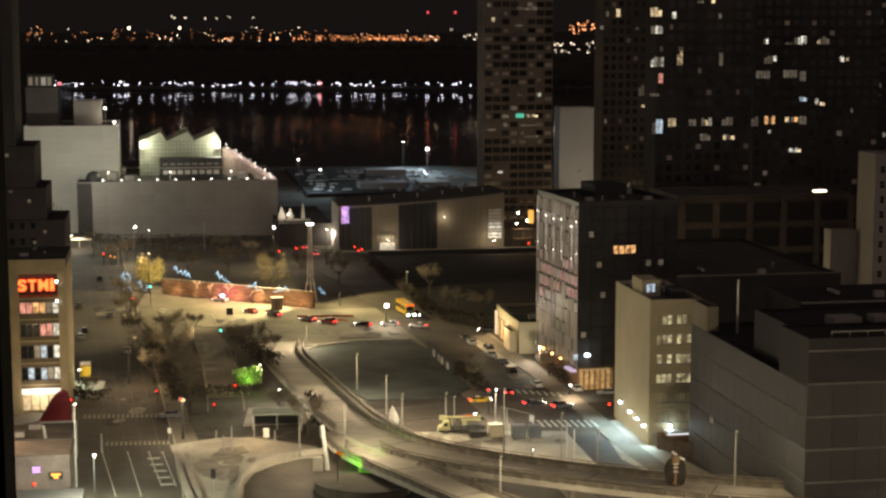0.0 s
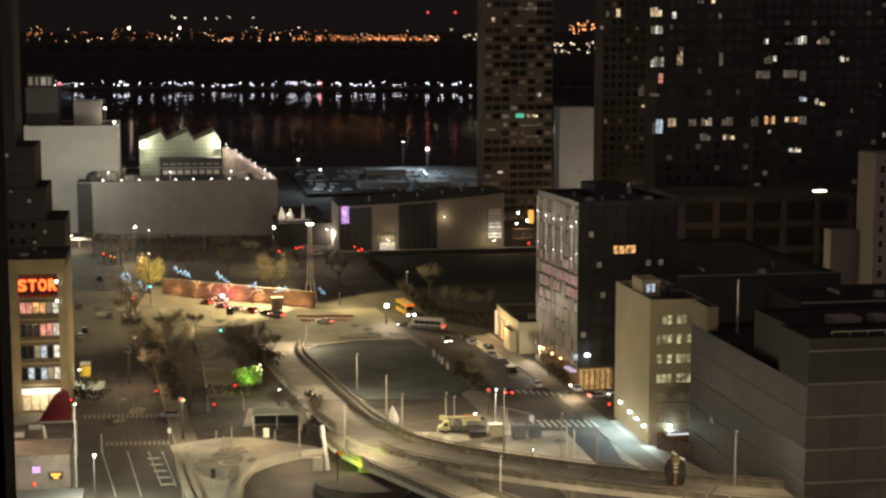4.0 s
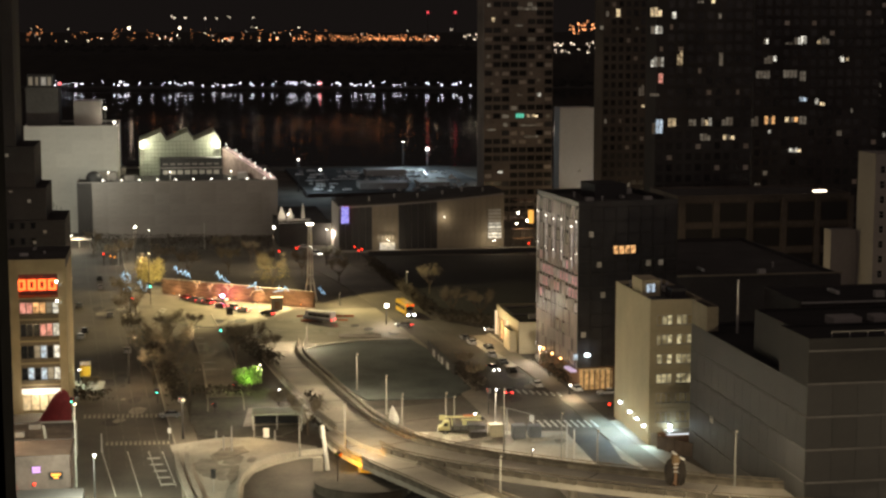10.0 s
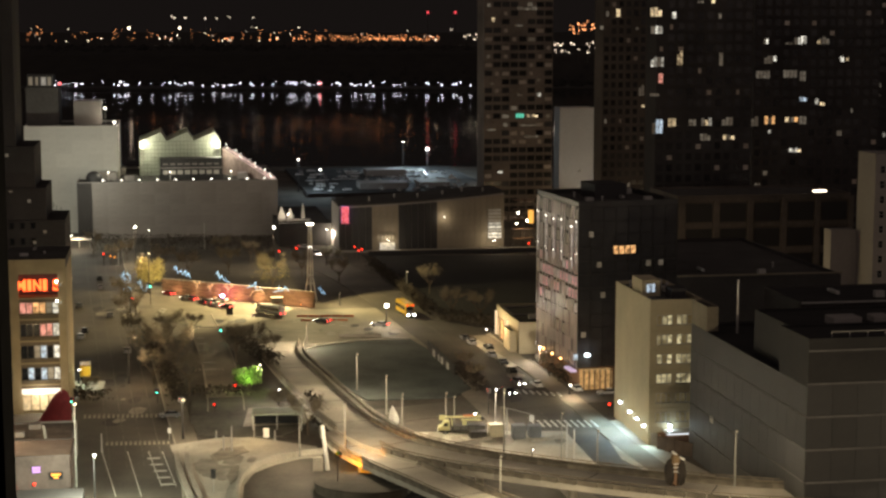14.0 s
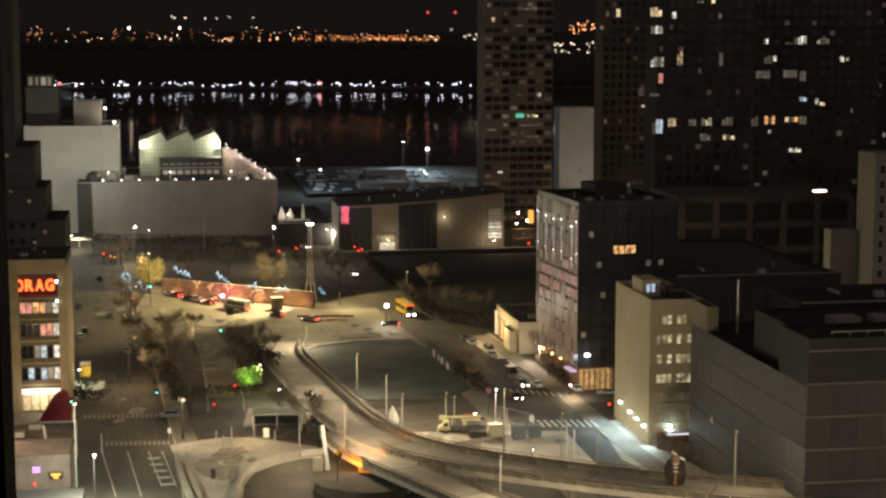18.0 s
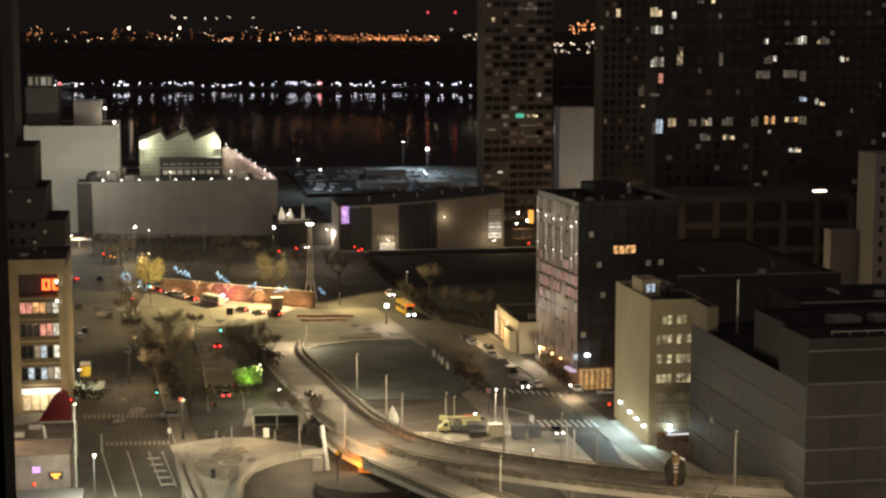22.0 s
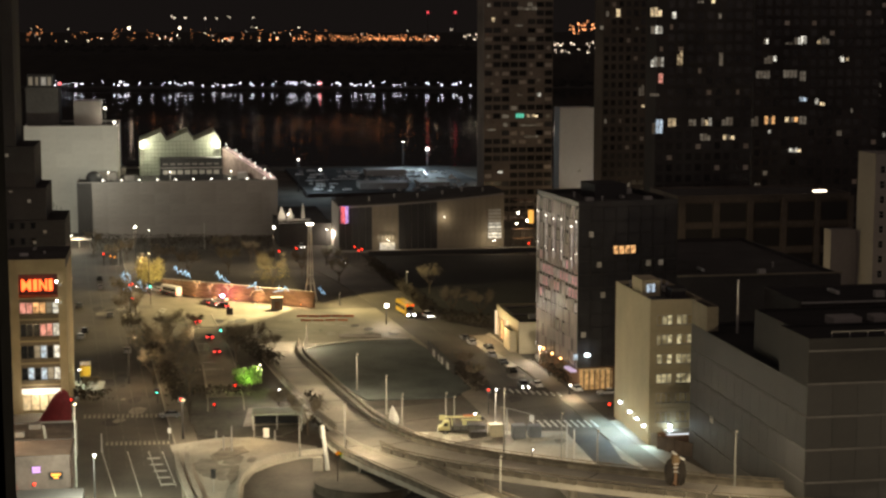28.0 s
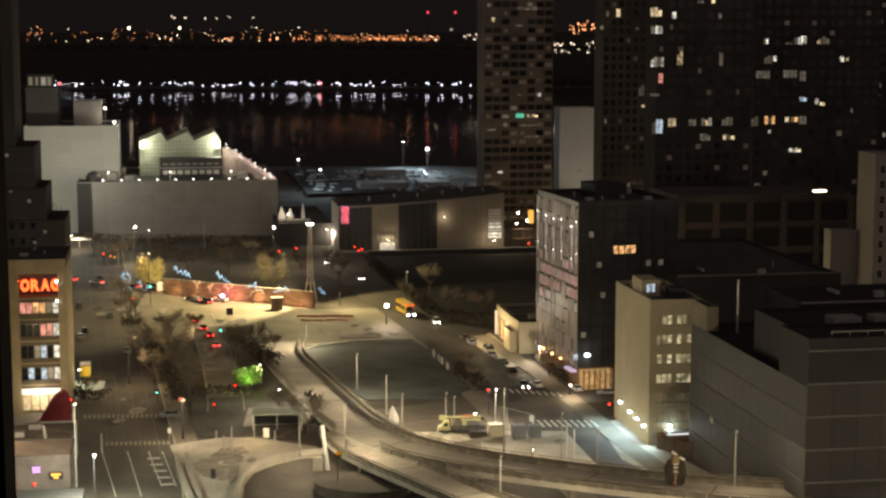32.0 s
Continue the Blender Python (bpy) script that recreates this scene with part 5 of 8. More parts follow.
R1, R1_LINE = ramp([(-41.6, 425.7, 0.5), (-40.2, 408.5, 0.6), (-32.1, 377.6, 1.4), (-24.3, 347.7, 2.6), (-17.1, 322.2, 3.7), (-8.9, 302.9, 4.7), (1.6, 289.9, 5.4), (14.4, 280.0, 6.0), (28.2, 271.0, 6.6), (47.6, 262.0, 7.0), (75.2, 255.5, 7.2)],
                   5.4, "pale concrete viaduct ramp with low barriers and a steel rail", path=1.6, gap=(1, 301.5, 319.0))
R2, R2_LINE = ramp([(-20.3, 318.7, 3.3), (-16.6, 304.7, 3.7), (-10.2, 290.9, 4.3), (-2.6, 277.1, 4.9), (3.6, 266.3, 5.2), (10.6, 255.6, 5.4), (17.6, 244.7, 5.4)], 4.0, "branch ramp curving away below the viaduct", gap=(-1, 302.0, 330.0))
for i in range(6, len(R2_LINE) - 1, 5):
    q = R2_LINE[i]
    c = thing("viaduct_pier", q.x, q.y, 0, 35, "stout concrete viaduct pier", "pier", "piers under the viaduct")
    part("shaft", abox(-1.4, 1.4, -0.5, 0.5, 0, q.z - 1.8, bevel=0.08), CONCRETE, c)
    part("cap", abox(-3.0, 3.0, -0.7, 0.7, q.z - 1.8, q.z - 1.1, bevel=0.08), CONCRETE, c)
# expansion joints and patches on the decks
for line, half in ((R1_LINE, 5.0), (R2_LINE, 3.7)):
    for i in range(4, len(line) - 1, 7):
        d = line[i + 1] - line[i]
        j_ = part("deck_joint", abox(-half, half, -0.12, 0.12, 0.004, 0.02), DARK_STEEL, R1)
        j_.matrix_basis = pose(*line[i], 0, 0, math.degrees(math.atan2(-d.x, d.y)))
pier = None
for i in range(34, len(R1_LINE) - 1, 6):
    q = R1_LINE[i]
    if q.z < 3.0:
        continue
    c = thing("viaduct_pier", q.x, q.y, 0, A, "stout concrete viaduct pier", "pier", "piers under the viaduct")
    part("shaft", arod((0, 0, 0), (0, 0, q.z - 1.9), 0.8, 0.8, 14), CONCRETE, c)
    part("cap", abox(-3.6, 3.6, -0.8, 0.8, q.z - 1.9, q.z - 1.1, bevel=0.1), CONCRETE, c)


# ---- street lamps ----
POLE = surface("weathered_pole", (0.24, 0.23, 0.20), 0.6, 0.2, vary=0.2, scale=1, fine=8, bump=0.05)

def street_lamp(x, y, h_, colour, watts, glass, label="", arm=1.8, turn=0.0, r=0.45, glow_on=True, post=None):
    post = post or POLE
    ob = thing("street_lamp", x, y, 0, turn, label or "tall galvanised street lamp, lit", "street lamp", "street lamps")
    part("base", arod((0, 0, 0), (0, 0, 0.6), 0.28, 0.22, 10), post, ob)
    part("pole", arod((0, 0, 0.55), (0, 0, h_), 0.17, 0.10, 10), post, ob)
    wide = 0.5 if arm > 0.2 else 0.24
    bm = bmesh.new()
    rod(bm, (0, 0, h_ - 0.3), (arm * 0.5, 0, h_ + 0.15), 0.07)
    rod(bm, (arm * 0.5, 0, h_ + 0.15), (arm, 0, h_ + 0.2), 0.06)
    part("arm", bm, post, ob)
    head = part("head", abox(arm - wide, arm + wide, -0.2, 0.2, h_ + 0.1, h_ + 0.32, bevel=0.06), post, ob)
    if glow_on:
        part("lens", aball((arm, 0, h_ + 0.02), r, 0.75, 10), glass, head)
        if watts and r > 0.165:
            lamp(head, (arm, -4.5, h_ + 0.2), colour, watts)
        elif watts:
            downlight(head, (arm, -6.0, h_ + 0.4), colour, watts * 1.3, 174, 0.2, (0, 0, 0), 0.12)
    return ob


# standing lamps: place, height, colour, strength
LAMPS = (
    ((-84.6, 376.5), 3.4, (0.86, 1.0, 0.80), 1500, GLOW_WHITE, 0.24),
    ((-107.2, 570.5), 13.5, WARM, 5500, GLOW_WHITE, 0.53), ((-102.4, 570.5), 12.3, WHITE, 1714, GLOW_WHITE, 0.26),
    ((-58.9, 570.5), 13.3, WARM, 6000, GLOW_WHITE, 0.56), ((-40.6, 570.5), 12.5, WHITE, 2285, GLOW_WHITE, 0.31),
    ((-15.8, 454.2), 5.4, WHITE, 2600, GLOW_WHITE, 0.8), ((23.4, 403.0), 4.7, WHITE, 6000, GLOW_WHITE, 0.80),
    ((-52.2, 324.5), 8.2, WARM, 3000, GLOW_SODIUM, 0.28), ((-59.9, 276.3), 9.4, (0.92, 1.0, 0.78), 17000, GLOW_WHITE, 0.31),
    ((-64.6, 283.3), 16.7, WARM, 4200, GLOW_SODIUM, 0.22), ((11.8, 312.5), 12.9, WARM, 4200, GLOW_POLE, 0.21),
    ((11.0, 338.9), 7.0, WHITE, 4500, GLOW_COOL, 0.25),     ((-19.6, 369.4), 8.4, WARM, 4200, GLOW_POLE, 0.16), ((-12.1, 345.6), 8.4, WARM, 4600, GLOW_POLE, 0.16),
    ((-8.5, 336.9), 6.4, WARM, 4000, GLOW_POLE, 0.16), ((-27.6, 310.4), 8.0, WARM, 2200, GLOW_POLE, 0.16),
        ((22.5, 306.2), 9.6, WARM, 1500, GLOW_POLE, 0.21), ((29.2, 304.6), 6.6, WARM, 1500, GLOW_POLE, 0.21),
    ((0.6, 333.0), 7.5, WARM, 700, GLOW_POLE, 0.16), ((2.3, 333.0), 6.8, WARM, 700, GLOW_POLE, 0.16),
    ((-38.1, 325.9), 4.7, SODIUM, 900, GLOW_POLE, 0.16), ((-35.5, 425.1), 5.3, WARM, 4500, GLOW_POLE, 0.16),
    ((-35.9, 353.5), 3.9, WHITE, 4200, GLOW_WHITE, 0.25), ((-42.5, 376.7), 4.5, WHITE, 1500, GLOW_WHITE, 0.22),
    ((28.5, 364.8), 2.3, WARM, 1300, GLOW_WHITE, 0.28), ((-30.9, 487.4), 3.3, WHITE, 0, GLOW_HILL_WHITE, 0.19),
    ((-11.3, 508.6), 6.9, WHITE, 171, GLOW_HILL_WHITE, 0.22), ((16.7, 302.1), 3.7, WARM, 257, GLOW_WHITE, 0.19),
    ((-91.5, 508.6), 12.6, SODIUM, 3470, GLOW_SODIUM, 0.25), ((-73.0, 831.1), 16.3, COOL, 3500, GLOW_WHITE, 0.50),
    ((-60.9, 816.9), 12.6, COOL, 6000, GLOW_WHITE, 0.50), ((-23.5, 965.9), 16.2, COOL, 20000, GLOW_WHITE, 0.43),
    ((-8.9, 928.3), 14.6, COOL, 24000, GLOW_WHITE, 0.62), ((20.4, 861.2), 10.7, WHITE, 2571, GLOW_WHITE, 0.56),
    ((-139.8, 615.2), 4.9, WARM, 857, GLOW_WHITE, 0.37),
)
for (x, y), h_, colour, watts, glass, r in LAMPS:
    street_lamp(x, y, h_, colour, watts, glass, arm=0.15, r=r * 0.78, post=DARK_STEEL if watts > 12000 or glass in (GLOW_WHITE, GLOW_SODIUM) and y > 300 else POLE)

for (x, y), z, top, w in (((-18.3, 301.4), 4.0, 12.7, 6000), ((9.5, 265.9), 5.6, 11.9, 3600), ((48.1, 265.1), 7.0, 16.3, 1600), ((65.0, 257.8), 7.0, 15.0, 0)):
    street_lamp(x, y, top - z, WARM, w, GLOW_POLE, "tall pole lamp on the viaduct", arm=0.15, r=0.16).location.z = z

# the high mast over the square
mast = thing("high_mast_lamp", (-40.2, 495.7)[0], (-40.2, 495.7)[1], 0, 0, "tall tapered lattice mast with a ring of floodlights", "street lamp")
MH = 23.5
MAST_PAINT = surface("white_mast_paint", (0.70, 0.68, 0.62), 0.5, vary=0.15, scale=0.6, fine=5)
for dx, dy in ((-1.3, -0.8), (1.3, -0.8), (0, 1.3)):
    bm = arod((dx * 1.5, dy * 1.5, 0), (dx * 0.62, dy * 0.62, 7.0), 0.24, 0.18)
    rod(bm, (dx * 0.62, dy * 0.62, 6.9), (dx * 0.3, dy * 0.3, MH), 0.18, 0.13)
    part("leg", bm, MAST_PAINT, mast)
for k in range(1, 9):
    s_ = 1.5 - 0.88 * MH * k / 63 if MH * k / 9 < 7 else 0.62 - 0.32 * (MH * k / 9 - 7) / (MH - 7)
    bm = bmesh.new()
    pts = [(-1.3 * s_, -0.8 * s_), (1.3 * s_, -0.8 * s_), (0, 1.3 * s_)]
    for i in range(3):
        rod(bm, (*pts[i], MH * k / 9), (*pts[(i + 1) % 3], MH * k / 9), 0.08, None, 5)
    part("brace", bm, MAST_PAINT, mast)
ring = part("ring", abox(-1.1, 1.1, -0.5, 0.5, MH, MH + 0.35, bevel=0.1), STEEL, mast)
for dx in (-0.7, 0.0, 0.7):
    part("floodlight", aball((dx, -0.6, MH - 0.1), 0.34, 0.8), GLOW_WHITE, ring)
for az, watts, tilt, wide in ((0, 46000, 50, 96), (75, 60000, 57, 96), (-72, 250000, 53, 96), (-145, 52000, 56, 42)):
    dx, dy = math.sin(radians(az)), -math.cos(radians(az))
    downlight(mast, (dx * 1.7, dy * 1.7, MH - 0.3), (1.0, 0.80, 0.38), watts, wide, 0.5, (-tilt, 0, az), 0.35)

# street lamps added as fill: between the towers, along the avenue, below the window
for x, y, w in ((62, 495, 1500), (92, 490, 1500), (128, 440, 800), (150, 455, 800), (36, 660, 1800), (58, 690, 2600), (100, 590, 2500), (30, 228, 34000), (80, 232, 11000), (104, 234, 13000), (-52, 238, 3500), (-84, 300, 1500), (-73.0, 377.0, 4000), (-107.7, 467.9, 1500), (-86.2, 449.8, 1400), (-60.1, 389.4, 700), (-97.0, 520.0, 1600)):
    street_lamp(x, y, 11.0, WARM if y < 260 else SODIUM, w, GLOW_POLE, arm=1.6, r=0.2 if y > 300 else 0.16 if x == 80 else 0.24, post=DARK_STEEL if y > 300 else POLE)


# ---- trees ----
def tree(x, y, h_, spread, label, leaf=None, leaves=0, seed=0, twigs=170, leaf_size=0.5):
    """A trunk that forks into limbs and twigs, with leaves where it has any."""
    rr = random.Random(seed)
    ob = thing("tree", x, y, 0, 0, label, "tree", "trees along the avenue")
    bm = bmesh.new()
    rod(bm, (0, 0, -0.2), (0, 0, h_ * 0.35), 0.035 * h_ * 0.6, 0.02 * h_ * 0.6, 8)
    tips = []
    for i in range(8):
        a = i * 0.785 + rr.uniform(-0.3, 0.3)
        r1 = spread * rr.uniform(0.3, 0.6)
        mid_ = Vector((math.cos(a) * r1, math.sin(a) * r1, h_ * rr.uniform(0.5, 0.68)))
        rod(bm, (0, 0, h_ * rr.uniform(0.22, 0.36)), mid_, 0.013 * h_ * 0.6, 0.008 * h_ * 0.6, 6)
        for _ in range(3):
            a2 = a + rr.uniform(-0.8, 0.8)
            tip = Vector((math.cos(a2) * spread * rr.uniform(0.5, 0.95), math.sin(a2) * spread * rr.uniform(0.5, 0.95), h_ * rr.uniform(0.68, 1.0)))
            rod(bm, mid_, tip, 0.007 * h_ * 0.6, 0.003 * h_ * 0.6, 5)
            tips += [tip, mid_.lerp(tip, 0.5), mid_.lerp(tip, 0.75)]
    part("trunk", bm, BARK, ob)
    bm = bmesh.new()
    for _ in range(twigs):
        t0 = rr.choice(tips)
        d = Vector((rr.uniform(-1, 1), rr.uniform(-1, 1), rr.uniform(-0.3, 1))).normalized() * spread * rr.uniform(0.15, 0.38)
        s_ = Vector((rr.uniform(-1, 1), rr.uniform(-1, 1), rr.uniform(-1, 1))).normalized() * 0.05
        v = [bm.verts.new(p) for p in (t0 - s_, t0 + s_, t0 + d)]
        bm.faces.new(v)
        v2 = [bm.verts.new(p) for p in (t0 + d * 0.4 - s_, t0 + d * 0.4 + s_, t0 + d * 0.9 + s_ * 12)]
        bm.faces.new(v2)
    tagged(part("crown", bm, TWIG, ob), kind="stuff")
    if leaves:
        bm = bmesh.new()
        for _ in range(leaves):
            c = rr.choice(tips) + Vector((rr.gauss(0, 1), rr.gauss(0, 1), rr.gauss(0, 0.8))) * spread * 0.2
            c.z *= rr.uniform(0.42, 1.0)
            e1 = Vector((rr.uniform(-1, 1), rr.uniform(-1, 1), rr.uniform(-1, 1))).normalized() * leaf_size * rr.uniform(0.5, 1)
            e2 = e1.orthogonal().normalized() * leaf_size * 0.6
            bm.faces.new([bm.verts.new(p) for p in (c - e1, c + e2, c + e1, c - e2)])
        tagged(part("crown", bm, leaf or LEAF_GREEN, ob), kind="stuff")
    return ob


tree(*(-92.2, 514.2), 11.3, 4.0, "tree with dense yellow leaves under a lamp", LEAF_YELLOW, 2600, 1, 170, 0.36)
tree(*(-53.7, 514.2), 11.2, 5.6, "bare tree gilded by floodlight", LEAF_YELLOW, 420, 2, 900, 0.24)
green = tree(*(-44.6, 371.8), 5.3, 2.9, "small tree lit bright green", LEAF_GREEN, 1300, 3, 60, 0.45)
downlight(green, (0.0, -4.2, 0.6), (0.70, 1.0, 0.24), 2600, 55, 0.2, (133, 0, 0))
lamp(green, (0.3, -4.6, 4.6), (0.70, 1.0, 0.24), 520)
BROWN = surface("dead_leaf", (0.15, 0.12, 0.075), 0.9, vary=0.3, scale=1, fine=5, island=True, rand=0.4)
for i, (p, top) in enumerate((((-70.2, 403.0), 10.0), ((-63.8, 386.1), 12.3), ((-57.1, 364.8), 11.6), ((-71.5, 425.1), 9.0), ((-67.3, 441.3), 5.4),
                             ((-51.3, 403.0), 9.7), ((-48.4, 411.6), 7.7), ((-42.9, 403.0), 7.1), ((-52.3, 425.1), 5.3),
                             ((-88.2, 467.9), 9.8), ((-97.2, 492.6), 7.4), ((-87.9, 454.2), 8.5), ((-80.7, 423.6), 8.5), ((-73.6, 397.4), 8.4), ((-67.2, 376.7), 8.3), ((-115.0, 570.5), 7.5), ((-112.2, 581.8), 7.5), ((-79.4, 364.8), 4.1), ((-27.5, 328.2), 8.2), ((-33.8, 340.4), 6.7),
                             ((2.6, 467.9), 8.2), ((10.5, 458.7), 8.9), ((-4.2, 508.6), 8.9), ((-33.8, 531.7), 8.4), ((7.4, 376.7), 4.7), ((4.9, 392.7), 4.2), ((25.2, 389.4), 4.8), ((28.7, 381.7), 4.3),
                             ((-84.0, 540.0), 9.0), ((-72.0, 548.0), 9.5), ((-60.0, 552.0), 8.5), ((-47.0, 545.0), 9.0), ((-95.0, 556.0), 9.0), ((-68.0, 578.0), 8.0), ((-38.0, 558.0), 8.0), ((-80.0, 590.0), 8.0), ((-128.0, 600.0), 8.5))):
    tree(*p, top, max(2.4, top * 0.5), "bare street tree with a few brown leaves", BROWN, 14, 30 + i, 800, 0.2)

# ---- the lit brick wall with its light figures ----
wall_b = thing("brick_wall", *(-38.1, 482.4), 0, 0, "long brick wall washed in orange light", "wall")
P0, P1 = Vector((*(-38.1, 482.4), 0)), Vector((*(-87.0, 508.6), 0))
dv = P1 - P0
wall_b.matrix_basis = pose(P0.x, P0.y, 0, 0, 0, math.degrees(math.atan2(dv.y, dv.x)))
part("wall", abox(0, dv.length, -0.3, 0.3, 0, 4.6), BROWN_BRICK, wall_b)
part("coping", abox(-0.2, dv.length + 0.2, -0.4, 0.4, 4.61, 4.85), OCHRE_GREY, wall_b)
k = 0
row_first = None
for zc in range(9):
    for i in range(int(dv.length / 1.9)):
        m = pose(0.2 + 1.9 * i + (0.9 if zc % 2 else 0), 0.3, 0.1 + 0.5 * zc)
        if row_first is None:
            row_first = part("block", abox(0, 1.82, 0, 0.05, 0, 0.44), surface("wall_block", (0.33, 0.215, 0.13), 0.85, vary=0.25, scale=0.6, fine=5, rand=0.3), wall_b)
            row_first.matrix_basis = m
        elif k < 290:
            again(row_first, m)
        k += 1
for i in range(7):
    sp = thing("wall_lamp", *(P0 + dv * (0.08 + 0.14 * i)).xy, 0, 0, "small warm uplight before a brick wall", "lamp", "uplights at the wall")
    part("stand", arod((0, -2.2, 0), (0, -2.2, 0.7), 0.1), DARK_STEEL, sp)
    part("lens", aball((0, -2.2, 0.8), 0.12), AMBER_LED, sp)
    lamp(sp, (0, -2.4, 1.6), (1.0, 0.58, 0.32), 300 if i < 4 else 170)
NEON = glow("blue_white_neon", (0.42, 0.72, 1.0), 1.0)
NEON_WARM = glow("warm_neon", (1.0, 0.66, 0.32), 0.8)


def figure(px, pts, mat, label):
    """A bent neon tube on a thin stand."""
    ob = thing("light_figure", px[0], px[1], 0, 0, label, "light sculpture", "light figures")
    part("stand", arod((0, 0, 0), (0, 0, pts[0][1]), 0.05), DARK_STEEL, ob)
    bm = bmesh.new()
    for a, b in zip(pts, pts[1:]):
        rod(bm, (a[0], 0, a[1]), (b[0], 0, b[1]), 0.09, None, 6)
        c_ = ((a[0] + b[0]) / 2, (a[1] + b[1]) / 2)
        rod(bm, (c_[0], 0, c_[1]), (c_[0] + 0.45 * (b[1] - a[1]), 0.1, c_[1] + 0.5 * abs(b[0] - a[0]) + 0.2), 0.08, None, 6)
    part("tube", bm, mat, ob)


ZIG = [(-2.2, 9.6), (-1.7, 10.2), (-1.0, 7.9), (-0.2, 9.0), (0.4, 7.6), (1.2, 8.9), (1.5, 7.0), (2.2, 8.2), (2.6, 6.6)]
figure((-79.6, 497.8), ZIG, NEON, "zigzag figure of blue-white neon tube")
figure((-66.4, 490.5), [(x * 0.8 + 0.2, z - 0.5) for x, z in ZIG[:5]] + [(2.5, 6.3)], NEON, "zigzag figure of blue-white neon tube")
figure((-96.7, 497.8), [(-1.4, 7.4), (0.2, 7.9), (1.5, 7.2), (1.4, 5.4), (0.2, 5.0), (-1.2, 5.8), (-1.4, 7.0), (0.6, 6.2), (0.4, 4.2), (-0.8, 3.4), (-0.4, 2.2), (1.3, 2.4), (1.4, 3.6), (0.2, 3.4)], NEON, "looped figure of blue-white neon tube")
figure((-91.3, 497.8), [(-1.0, 6.2), (-0.6, 3.6), (0.8, 2.4), (1.2, 4.6)], NEON, "curled figure of pale neon tube")
figure((-56.9, 487.4), [(-1.5, 5.2), (0, 5.6), (1.0, 7.0), (1.2, 4.2), (3.2, 4.6)], NEON, "branched figure of pale neon tube")
figure((-74.7, 495.7), [(-1.0, 5.9), (0.3, 4.9), (1.2, 5.4), (0.3, 4.9), (0.0, 3.6)], NEON_WARM, "bent warm neon tube")
figure((-70.4, 493.6), [(-1.0, 4.4), (0.2, 4.6), (0.9, 5.2), (0.2, 4.6), (-0.1, 3.2)], NEON_WARM, "bent warm neon tube")
figure((-55.0, 482.4), [(-2.0, 3.6), (-1.2, 5.0), (1.2, 5.2), (2.2, 4.2)], NEON_WARM, "arched warm neon tube")
figure((-47.2, 479.4), [(-2.6, 5.2), (0.4, 5.8), (0.8, 6.8), (2.0, 5.4)], NEON, "branched figure of pale neon tube")
figure((-64.5, 491.5), [(-1.4, 5.0), (0.2, 4.4), (1.6, 5.2), (0.2, 4.4), (-0.4, 3.2)], NEON_WARM, "forked warm neon tube")
figure((-36.9, 497.8), [(-0.6, 4.0), (-0.2, 2.0), (1.2, 1.8)], NEON, "small hooked neon tube")


# ---- vehicles ----
TYRE = surface("tyre_rubber", (0.02, 0.02, 0.02), 0.9, vary=0.2)
RIM = surface("wheel_rim", (0.35, 0.35, 0.35), 0.4, 0.7, vary=0.1)
CARGLASS = pane_glass("car_glass", (0.015, 0.016, 0.018), 0.06)


def paint(name, c):
    return surface(name, c, 0.3, vary=0.08, scale=0.6, fine=6, bump=0.02)


PAINTS = {"black": paint("black_paint", (0.015, 0.015, 0.017)), "silver": paint("silver_paint", (0.40, 0.40, 0.40)), "white": paint("white_car_paint", (0.70, 0.69, 0.66)),
          "grey": paint("grey_paint", (0.12, 0.12, 0.125)), "red": paint("red_paint", (0.32, 0.03, 0.03)), "taxi": paint("taxi_paint", (0.80, 0.50, 0.04)), "blue": paint("blue_paint", (0.03, 0.05, 0.12))}


def profile(pts, half, top_in=0.0):
    """A side outline in (y, z), carried across the width."""
    bm = bmesh.new()
    zmax = max(z for _, z in pts)
    zmin = min(z for _, z in pts)
    def w(z):
        return half - top_in * (z - zmin) / (zmax - zmin)
    L = [bm.verts.new((-w(z), y, z)) for y, z in pts]
    R = [bm.verts.new((w(z), y, z)) for y, z in pts]
    bm.faces.new(L)
    bm.faces.new(R[::-1])
    for i in range(len(pts)):
        j = (i + 1) % len(pts)
        bm.faces.new((L[j], L[i], R[i], R[j]))
    bmesh.ops.recalc_face_normals(bm, faces=bm.faces)
    bmesh.ops.bevel(bm, geom=bm.edges[:], offset=0.06, segments=2, affect="EDGES", profile=0.6)
    return bm


def wheels(ob, ys, half, r):
    first = None
    for y in ys:
        for s in (-1, 1):
            m = pose(s * half, y, r)
            if first is None:
                first = part("wheel", arod((-0.12, 0, 0), (0.12, 0, 0), r, r, 16), TYRE, ob)
                rim = part("rim", arod((-0.14, 0, 0), (0.14, 0, 0), r * 0.6, r * 0.6, 12), RIM, first)
                first.matrix_basis = m
            else:
                w = again(first, m)
                q = new("rim", rim.data)
                q.parent = w


